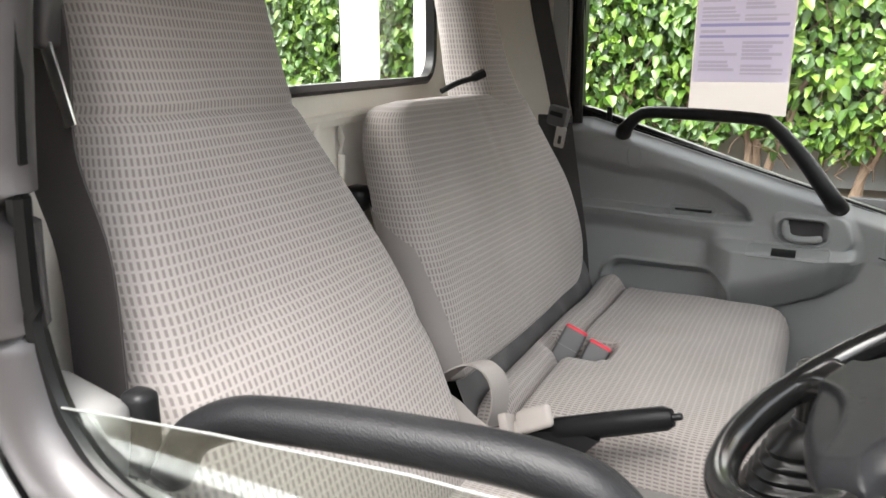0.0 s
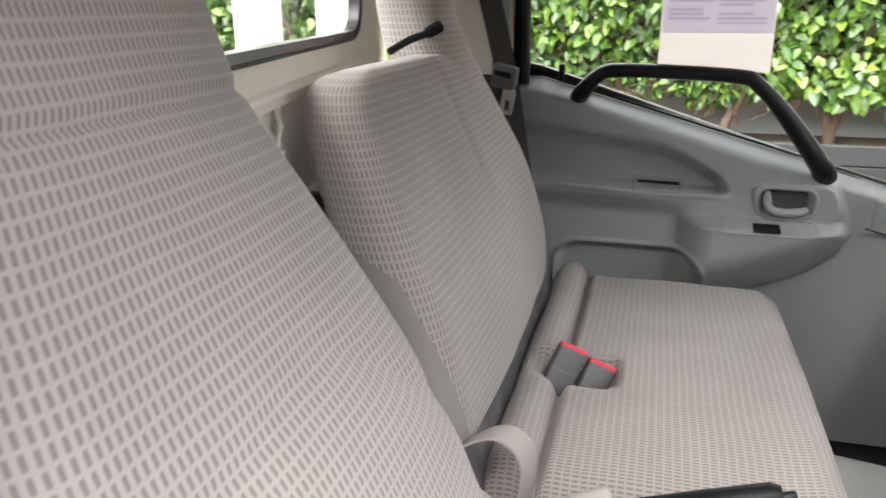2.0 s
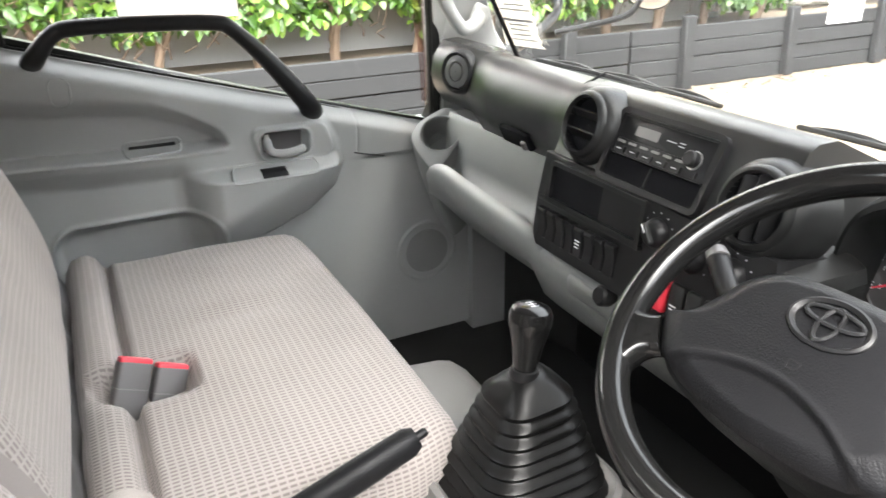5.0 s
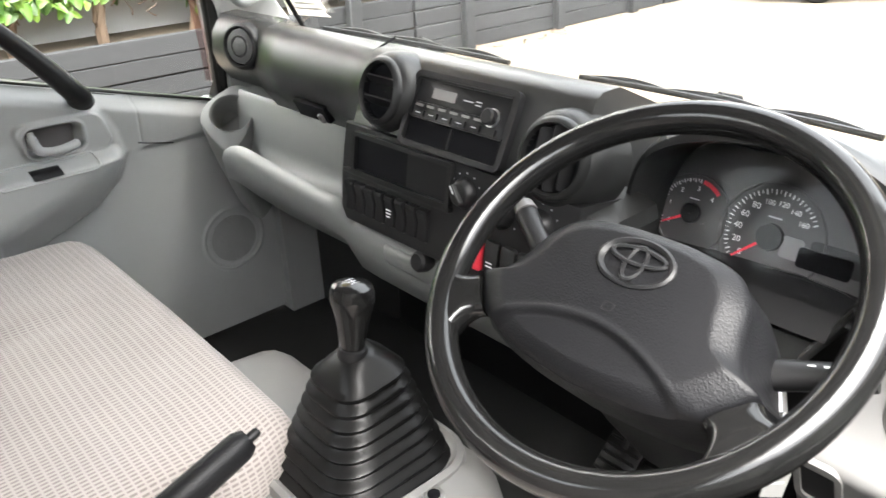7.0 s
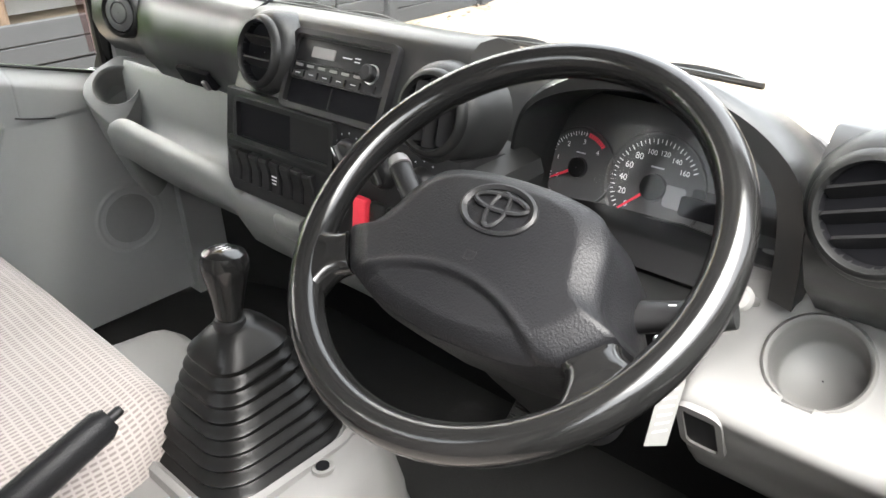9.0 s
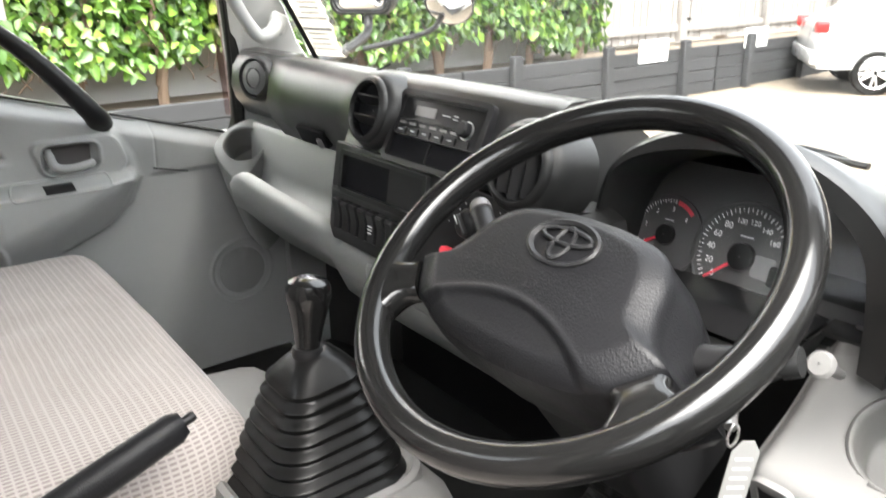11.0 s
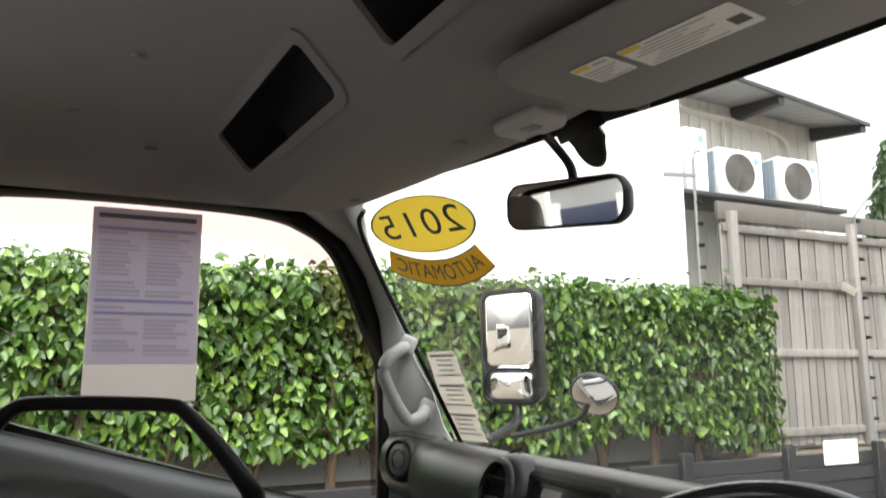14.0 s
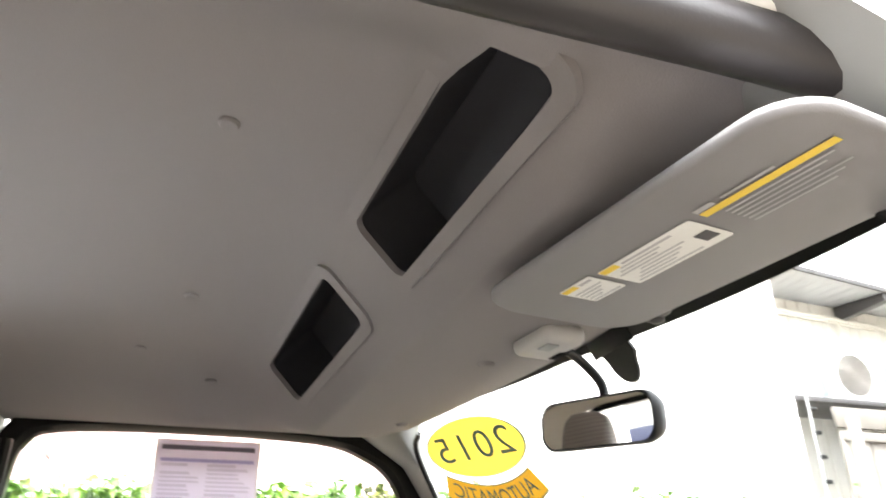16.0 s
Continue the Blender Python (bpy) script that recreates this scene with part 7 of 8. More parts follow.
def build_buckles():
    for x, y, z in ((-0.411, 1.403, 1.234), (-0.364, 1.412, 1.206)):
        b = thing("belt_buckle", (x - 0.02, y - 0.01, z - 0.06), "dark grey seat-belt buckle with red press button", "belt buckle", "buckles on the bench")
        m = axes((x, y, z), (0.90, 0.10, -0.40), (-0.22, 0.93, -0.30))
        part("body", plate(bmesh.new(), rounded(0.048, 0.026, 0.006, 3), m, -0.085, -0.003, 0.003), BUCKLE, b)
        part("button", plate(bmesh.new(), rounded(0.046, 0.020, 0.004, 3), m @ pose(0, -0.002, 0), -0.004, 0.003, 0.003), RED, b, "red button")
        part("seam_line", ring_plate(bmesh.new(), rounded(0.0492, 0.0272, 0.006, 3), rounded(0.047, 0.025, 0.006, 3), m, -0.042, -0.0405), PALE, b)
    # loose lap belt and buckle between the seats
    lap = thing("lap_belt", (-0.42, 0.99, 1.14), "pale twisted lap belt lying between the seats", "seat belt")
    bm = bmesh.new()
    ribbon(bm, spline([(-0.56, 1.01, 1.20), (-0.53, 1.012, 1.245), (-0.49, 1.015, 1.283), (-0.455, 1.02, 1.295), (-0.428, 1.025, 1.272), (-0.425, 1.03, 1.225), (-0.44, 1.03, 1.17)], 6), 0.046, (0.25, 1, -0.15))
    part("webbing", bm, BELT_PALE, lap)
    bm = bmesh.new()
    ribbon(bm, spline([(-0.56, 0.975, 1.235), (-0.52, 0.972, 1.236), (-0.485, 0.972, 1.225), (-0.45, 0.972, 1.200), (-0.42, 0.972, 1.190), (-0.39, 0.975, 1.206), (-0.36, 0.98, 1.228)], 6), 0.047, (0.3, 0.55, 0.8))
    part("webbing", bm, BELT_PALE, lap)
    part("tongue_sleeve", boxed((-0.386, 0.974, 1.212), (0.016, 0.030, 0.058), 0.004, (-30, -28, 0)), BELT_PALE, lap)
    part("tongue_pad", boxed((-0.350, 0.985, 1.238), (0.06, 0.016, 0.036), 0.007, (-30, -28, 0), 3), BELT_PALE, lap, "rounded pale tongue")
    part("buckle_body", boxed((-0.435, 0.955, 1.160), (0.085, 0.03, 0.046), 0.007, (0, -28, 10)), BUCKLE, lap)
    part("red_button", boxed((-0.396, 0.962, 1.182), (0.012, 0.026, 0.038), 0.004, (0, -28, 10)), RED, lap)


def build_belts():
    belt = thing("passenger_seat_belt", (-0.60, 1.92, 1.3), "grey passenger seat belt with bright steel tongue", "seat belt")
    bm = bmesh.new()
    ribbon(bm, spline([(-0.715, 1.915, 1.99), (-0.69, 1.92, 1.86), (-0.655, 1.925, 1.72), (-0.63, 1.925, 1.62)], 5), 0.047, (1, 0.25, 0.2))
    ribbon(bm, spline([(-0.625, 1.925, 1.60), (-0.60, 1.93, 1.45), (-0.57, 1.93, 1.28), (-0.55, 1.925, 1.1)], 5), 0.044, (1, 0.25, 0.1))
    part("webbing", bm, BELT, belt)
    part("tongue_grip", boxed((-0.630, 1.897, 1.620), (0.058, 0.022, 0.052), 0.007, (0, 12, -12)), BUCKLE, belt)
    part("grip_slot", boxed((-0.632, 1.885, 1.626), (0.038, 0.004, 0.012), 0.002, (0, 12, -12)), BLACK, belt)
    m = axes((-0.621, 1.888, 1.568), (1, -0.2, -0.2), (-0.2, 0, 1))
    tongue = ring_plate(bmesh.new(), rounded(0.030, 0.056, 0.006, 3), [(x, y - 0.008) for x, y in rounded(0.011, 0.022, 0.003, 3)], m, -0.0012, 0.0012)
    part("tongue", tongue, STEEL, belt, "bright steel tongue")
    part("upper_anchor", boxed((-0.72, 1.93, 2.0), (0.07, 0.03, 0.08), 0.012), BLACK, belt)
    pil = thing("passenger_pillar_trim", (-0.72, 1.93, 1.0), "grey moulded trim on the rear pillar", "pillar trim", kind="structure")
    part("trim_strip", sheet(bmesh.new(), lambda x, z: (x, 1.938 + 0.015 * smooth(-0.66, -0.63, x), z), steps(-0.70, -0.628, 5), steps(0.9, 1.62, 8), (0, 0.012, 0)), FRAMEGREY, pil)
    part("trim_strip", sheet(bmesh.new(), lambda x, z: (x, 1.93, z), steps(-0.665, -0.628, 4), steps(1.6, 2.08, 8), (0, 0.02, 0)), GREY, pil)
    # driver's side
    belt = thing("driver_seat_belt", (-0.60, 0.40, 1.3), "grey driver's seat belt hanging from the pillar", "seat belt")
    bm = bmesh.new()
    ribbon(bm, spline([(-0.64, 0.435, 1.95), (-0.612, 0.435, 1.787), (-0.617, 0.434, 1.682), (-0.585, 0.432, 1.59), (-0.577, 0.428, 1.473), (-0.57, 0.42, 1.30)], 6), 0.062, (1, 0.1, 0.12))
    part("webbing", bm, BELT_DARK, belt)
    part("tongue_grip", boxed((-0.618, 0.425, 1.80), (0.07, 0.026, 0.05), 0.008, (0, 10, 8), 3), FRAMEGREY, belt)
    part("tongue", boxed((-0.583, 0.425, 1.742), (0.012, 0.003, 0.07), 0.001, (0, -14, 8)), STEEL, belt, "bright steel tongue")
    ret = thing("belt_retractor_cover", (-0.6, 0.36, 1.0), "dark pillar trim behind the driver's belt", "pillar trim", kind="structure")
    part("trim_panel", sheet(bmesh.new(), lambda x, z: (x, 0.36 + 0.02 * (z > 2), z), steps(-0.89, -0.60, 5), steps(0.85, 2.1, 10), (0, -0.02, 0)), FRAMEGREY, ret)
    part("lower_cover", boxed((-0.555, 0.365, 1.385), (0.10, 0.06, 0.24), 0.022, (0, 12, 0), seg=3), PALE, ret, "pale moulded cover")
    part("seat_lever", boxed((-0.495, 0.40, 1.455), (0.028, 0.025, 0.08), 0.008, seg=3), BLACK, ret, "black lever")


# ---- centre console, gear lever, hand brake ----


def build_console():
    con = thing("engine_cover", (0, 1.0, 0.79), "pale grey moulded engine cover between the seats", "engine cover")
    rows = []
    for x, y0, y1, zt in ((-0.60, 0.95, 1.07, 1.10), (-0.30, 0.94, 1.12, 1.11), (-0.12, 0.915, 1.17, 1.115), (0.0, 0.895, 1.185, 1.12), (0.09, 0.90, 1.18, 1.125), (0.14, 0.93, 1.16, 1.10), (0.165, 0.96, 1.13, 1.05), (0.19, 0.97, 1.12, 0.9)):
        ring = [(y0 - 0.05, 0.79), (y0 - 0.035, 0.9), (y0 - 0.02, zt - 0.06), (y0, zt - 0.015), (y0 + 0.02, zt), (y1 - 0.02, zt), (y1, zt - 0.015), (y1 + 0.03, zt - 0.06), (y1 + 0.10, 0.9), (y1 + 0.14, 0.79)]
        rows.append([(x, y, z) for y, z in ring])
    part("cover_body", loft(bmesh.new(), rows), PALE, con, angle=40)
    # lumps towards the passenger's footwell
    bm = boxed((0.0, 1.30, 1.0), (0.22, 0.26, 0.22), 0.06, (0, 6, 0), 4)
    part("side_moulding", bm, PALE, con, angle=60)
    bm = boxed((-0.05, 0.86, 1.03), (0.22, 0.10, 0.16), 0.04, (8, 6, 0), 4)
    part("driver_moulding", bm, PALE, con, angle=60)
    # well round the boot
    m = pose(0.012, 1.045, 1.122)
    bm = bmesh.new()
    loft(bm, [place2d(rounded(0.235, 0.215, 0.06, 6), m, -0.01), place2d(rounded(0.23, 0.21, 0.06, 6), m, 0.006), place2d(rounded(0.215, 0.195, 0.055, 6), m, 0.010), place2d(rounded(0.20, 0.18, 0.05, 6), m, 0.002), place2d(rounded(0.18, 0.16, 0.05, 6), m, 0.001)])
    part("boot_surround", bm, PALE, con, angle=50)
    part("bolt_hole", revolve(bmesh.new(), [(0.013, -0.004), (0.013, 0.002), (0.009, 0.003), (0.008, 0.0)], pose(0.033, 0.975 - 0.045, 1.125), 20), PALE, con)
    part("bolt_bore", revolve(bmesh.new(), [(0.008, 0.0), (0.008, 0.0045)], pose(0.033, 0.975 - 0.045, 1.125 - 0.001), 16), HOLLOW, con)


def build_gear_lever():
    g = thing("gear_lever", (0.01, 1.045, 1.12), "black gear lever in a ribbed rubber boot", "gear lever")
    rows = []
    ribs = 8
    for k in range(ribs * 6 + 1):
        s = k / (ribs * 6)
        z = 1.124 + 0.135 * s
        w = 0.185 - 0.095 * s
        d = 0.165 - 0.075 * s
        wave = 0.5 + 0.5 * math.cos(2 * math.pi * ribs * s)
        e = 0.015 * (1 - 0.35 * s) * wave
        cx = 0.012 + 0.006 * s
        rows.append([(cx + a, 1.045 + b, z + 0.10 * a * s) for a, b in resample(rounded(w + e, d + e, 0.05 - 0.02 * s, 6), 56)])
    for w, d, z in ((0.085, 0.08, 1.266), (0.068, 0.064, 1.276), (0.05, 0.048, 1.284), (0.04, 0.04, 1.288)):
        rows.append([(0.018 + a, 1.045 + b, z + 0.10 * a) for a, b in resample(rounded(w, d, 0.02, 6), 56)])
    part("boot", loft(bmesh.new(), rows), RUBBER, g, "ribbed black rubber boot", angle=50)
    m = axes((0.012, 1.043, 1.282), (0, 1, 0), (-1, 0, 0.1))
    if (m.to_3x3() @ Vector((0, 0, 1))).z < 0:
        m = m @ pose(0, 0, 0, 180)
    part("collar", revolve(bmesh.new(), [(0.018, 0.0), (0.019, 0.006), (0.017, 0.012), (0.012, 0.014)], m, 28), BLACK, g)
    bm = revolve(bmesh.new(), [(0.0135, 0.008), (0.0155, 0.02), (0.019, 0.042), (0.0235, 0.062), (0.0265, 0.075), (0.0265, 0.085), (0.0235, 0.093), (0.015, 0.0975), (0.001, 0.0985)], m, 32, cap=False)
    knob = part("knob", bm, GLOSS, g, "glossy black knob")
    part("shift_pattern", bar_lines(bmesh.new(), m @ pose(0, 0, 0.0975), [(-0.006, 0.006, 0, 0.0012), (-0.0065, -0.0053, 0.0, 0.012), (-0.0006, 0.0006, 0.0, 0.012), (0.0053, 0.0065, 0.0, 0.012)], 0.001), PRINT_GREY, knob)


def build_handbrake():
    h = thing("hand_brake", (-0.40, 1.0, 1.12), "black hand-brake lever with grained grip", "hand brake")
    a, b = Vector((-0.40, 1.0, 1.192)), Vector((-0.152, 1.0, 1.279))
    bm = bmesh.new()
    pts = [a.lerp(b, s) for s in (0, 0.2, 0.3, 0.34, 0.7, 0.96, 1.0)]
    tube(bm, pts, [0.012, 0.013, 0.0145, 0.0165, 0.0165, 0.0155, 0.011], 14, flat=1.15)
    part("grip", bm, PAD, h, angle=60)
    d = (b - a).normalized()
    part("button", tube(bmesh.new(), [b - d * 0.004, b + d * 0.010, b + d * 0.013], [0.0055, 0.0055, 0.004], 12), BLACK, h)
    bm = bmesh.new()
    loft(bm, [[(-0.44, y, 1.10), (-0.34, y, 1.12), (-0.25, y, 1.225), (-0.29, y, 1.23), (-0.40, y, 1.205), (-0.46, y, 1.18)] for y in (0.985, 1.015)])
    part("lever_cheek", bm, BLACK, h)


def build_pedal():
    p = thing("brake_pedal", (0.47, 0.94, 0.8), "black ribbed brake pedal in the footwell", "pedal")
    m = pose(0.46, 0.95, 0.90, 0, -40, 0)
    part("pedal_pad", plate(bmesh.new(), rounded(0.09, 0.07, 0.01), m, 0, 0.012, 0.003), RUBBER, p)
    for k in range(5):
        part("pedal_rib", boxed(m @ Vector((-0.03 + 0.015 * k, 0, 0.014)), (0.005, 0.06, 0.006), 0.0015, (0, -40, 0), 1), RUBBER, p)
    bm = bmesh.new()
    tube(bm, [m @ Vector((0, 0, 0)), (0.52, 0.95, 1.0), (0.56, 0.94, 1.15)], 0.009, 8)
    part("pedal_arm", bm, BLACK, p)


build_driver_seat()
build_passenger_seat()
build_buckles()
build_belts()
build_console()
build_gear_lever()
build_handbrake()
build_pedal()

# ---- overhead and glass: visor, mirrors, stickers, papers, wipers ----


def build_visor():
    v = thing("sun_visor", (0.15, 0.68, 2.0), "grey folded sun visor with printed labels", "sun visor")
    m = axes((0.155, 0.70, 1.988), (0.17, -1, 0), (1, 0.17, 0.0))   # x towards the driver's door, y forwards, z up
    sgn = 1 if (m.to_3x3() @ Vector((0, 0, 1))).z > 0 else -1
    out = rounded(0.40, 0.195, 0.045, 6)
    bm = bmesh.new()
    small = [(x * 0.975, y * 0.94) for x, y in out]
    loft(bm, [place2d(small, m, 0.005 * sgn), place2d(out, m, 0.0), place2d(out, m, -0.005 * sgn), place2d(small, m, -0.009 * sgn)])
    part("visor_body", bm, VISOR, v, angle=60)
    low = -0.0098 * sgn
    # labels on the face turned down, read from the driver's seat
    la = part("airbag_label", plate(bmesh.new(), rounded(0.118, 0.052, 0.003), m @ pose(-0.014, -0.014, 0), low, low - 0.0006 * sgn), LABEL, v, "white warning label")
    f = m @ pose(-0.014, -0.014, low - 0.0009 * sgn) @ Matrix.Diagonal((0.59, 0.84, 1, 1))
    bm = bar_lines(bmesh.new(), f, [(-0.09 + 0.012 * ((i * 5) % 4), 0.05 - 0.015 * ((i * 3) % 4), 0.024 - 0.0068 * i, 0.003) for i in range(7)] + [(-0.052, 0.055, -0.024, 0.004)], 0)
    part("label_print", bm, PRINT_GREY, la)
    part("label_print", bar_lines(bmesh.new(), f, [(0.066, 0.092, 0.008, 0.02)], 0), PRINT, la)
    part("label_print", bar_lines(bmesh.new(), f, [(-0.098, -0.060, -0.025, 0.011)], 0), YELLOW, la)
    lb = part("small_label", plate(bmesh.new(), rounded(0.047, 0.046, 0.003), m @ pose(-0.106, -0.02, 0), low, low - 0.0006 * sgn), LABEL, v, "small white label")
    f = m @ pose(-0.106, -0.02, low - 0.0009 * sgn) @ Matrix.Diagonal((0.55, 0.85, 1, 1))
    part("label_print", bar_lines(bmesh.new(), f, [(-0.036, 0.036 - 0.012 * ((i * 3) % 4), 0.022 - 0.007 * i, 0.003) for i in range(5)] + [(0.004, 0.036, -0.020, 0.005)], 0), PRINT_GREY, lb)
    part("label_print", bar_lines(bmesh.new(), f, [(-0.040, -0.002, -0.021, 0.009)], 0), YELLOW, lb)
    f = m @ pose(0.118, -0.035, low - 0.0006 * sgn) @ Matrix.Diagonal((0.56, 0.8, 1, 1))
    lc = part("printed_notice", bar_lines(bmesh.new(), f, [(-0.11, 0.11, 0.0, 0.011)], 0), YELLOW, v, "yellow bar of a printed notice")
    part("notice_print", bar_lines(bmesh.new(), f, [(-0.11, -0.075, -0.011, 0.008), (-0.06, 0.03, -0.012, 0.004)] + [(-0.085, 0.09 - 0.02 * (i % 3), 0.013 + 0.008 * i, 0.0028) for i in range(6)], 0), PRINT_GREY, lc)
    for y, x in ((0.935, 0.278), (0.58, 0.25)):
        b = part("visor_clip", boxed((x, y, 2.026 if x > 0.27 else 2.0), (0.026, 0.042, 0.03), 0.010, (0, -20, 0), seg=3), FRAMEGREY, v, "dark visor clip")
        part("clip_screw", revolve(bmesh.new(), [(0.009, 0.0), (0.009, -0.004), (0.006, -0.006)], pose(x, y, 2.012 if x > 0.27 else 1.99), 16), FRAMEGREY, b)


def build_inner_mirror():
    mi = thing("rear_view_mirror", (0.25, 1.12, 2.02), "black interior rear-view mirror on a curved stem", "mirror")
    face = axes((0.276, 1.106, 1.924), (0.0757, -0.226, -0.020), (-0.077, -0.04, 1))
    if (face.to_3x3() @ Vector((0, 0, 1))).x > 0:
        face = face @ pose(0, 0, 0, 0, 180, 0)
    out = rounded(0.205, 0.068, 0.024, 6)
    small = [(x * 0.94, y * 0.86) for x, y in out]
    bm = bmesh.new()
    loft(bm, [place2d(small, face, -0.028), place2d(out, face, -0.012), place2d(out, face, 0.0), place2d([(x * 0.985, y * 0.95) for x, y in out], face, 0.003), place2d([(x * 0.965, y * 0.90) for x, y in out], face, 0.001)])
    part("housing", bm, BLACK, mi, angle=60)
    part("mirror_face", plate(bmesh.new(), [(x * 0.962, y * 0.895) for x, y in out], face, 0.001, 0.0018), MIRROR, mi, "mirror glass", smooth=False)
    bm = bmesh.new()
    tube(bm, spline([(0.295, 1.104, 1.95), (0.292, 1.108, 1.98), (0.268, 1.106, 2.004), (0.235, 1.085, 2.012), (0.205, 1.068, 2.010)], 5), 0.0065, 10)
    part("stem", bm, BLACK, mi)
    mt = part("mount", boxed((0.186, 1.045, 2.010), (0.062, 0.088, 0.026), 0.011, (0, 0, 8), 3), MOUNT, mi, "pale mount on the headliner")
    part("mount_slot", boxed((0.178, 1.03, 1.997), (0.018, 0.026, 0.004), 0.0015, (0, 0, 8)), GREY, mt)
    part("mount_hollow", boxed((0.207, 1.062, 1.998), (0.014, 0.03, 0.004), 0.0015, (0, 0, 8)), HOLLOW, mt)


def on_glass(y, z, lift=0.004):
    return (ws_x(y, z) - lift, y, z)


def build_stickers():
    """Sale stickers on the inside of the windscreen, seen from behind, so their writing runs backwards."""
    cy, cz, a, b = 1.678, 1.999, 0.173, 0.057

    def surf(u, v, lift):
        # u runs towards the passenger's side, v up along the glass
        y = cy + u
        return on_glass(y, cz + v + 0.06 * u, lift)

    st = thing("year_sticker", (ws_x(cy, cz), cy, cz), "yellow oval year sticker on the windscreen, lettered 2015", "sticker")
    ov = [(a * math.cos(t), b * math.sin(t)) for t in (2 * math.pi * k / 48 for k in range(48))]
    bm = loft(bmesh.new(), [[surf(u * s, v * s, 0.003) for u, v in ov] for s in (1.0, 0.9, 0.8, 0.65, 0.5, 0.35, 0.2, 0.05, 0.002)], cap=False)
    part("film", bm, STICKER, st, "yellow film", smooth=False)
    bm = bmesh.new()
    loft(bm, [[surf(u * s, v * s, l) for u, v in ov] for s, l in ((1.0, 0.0036), (1.0, 0.004), (0.965, 0.004), (0.965, 0.0036))], closed=True)
    part("border", bm, TEAL, st, "dark border", smooth=False)
    for k, figure in enumerate("2015"):
        bm = write(bmesh.new(), figure, 0.105, None, map_to=lambda x, y: surf((x + 0.0585 * (k - 1.5)) * 1.22, y * 0.70, 0.0045))
        part("figure", bm, TEAL, st, "dark figure " + figure, smooth=False)

    bs = thing("gearbox_sticker", (ws_x(1.68, 1.93), 1.68, 1.92), "yellow curved sticker lettered AUTOMATIC on the windscreen", "sticker")

    def band(s, q, lift):
        # s from -1 to 1 along the arc, q from 0 to 1 from its top to its lower edge
        u = 0.006 + (0.155 + 0.03 * (q - 0.5)) * s
        v = -0.047 + 0.004 * s - 0.025 * (1 - s * s) - q * (0.044 + 0.012 * (1 - s * s))
        return surf(u, v, lift)
    ss = steps(-1, 1, 32)
    bm = bmesh.new()
    loft(bm, [[band(s, q, 0.003) for q in (0, 0.25, 0.5, 0.75, 1)] + [band(s, q, 0.0027) for q in (1, 0.75, 0.5, 0.25, 0)] for s in ss])
    part("film", bm, STICKER, bs, "yellow film", smooth=False)
    bm = bmesh.new()
    for q0, q1 in ((0.0, 0.05), (0.95, 1.0)):
        loft(bm, [[band(s, q0, 0.0036), band(s, q1, 0.0036), band(s, q1, 0.004), band(s, q0, 0.004)] for s in ss])
    part("border", bm, TEAL, bs, smooth=False)
    bm = write(bmesh.new(), "AUTOMATIC", 0.05, None, map_to=lambda x, y: band(x / 0.165, 0.5 - y / 0.045 * 0.72, 0.0045))
    part("lettering", bm, TEAL, bs, "dark letters AUTOMATIC", smooth=False)


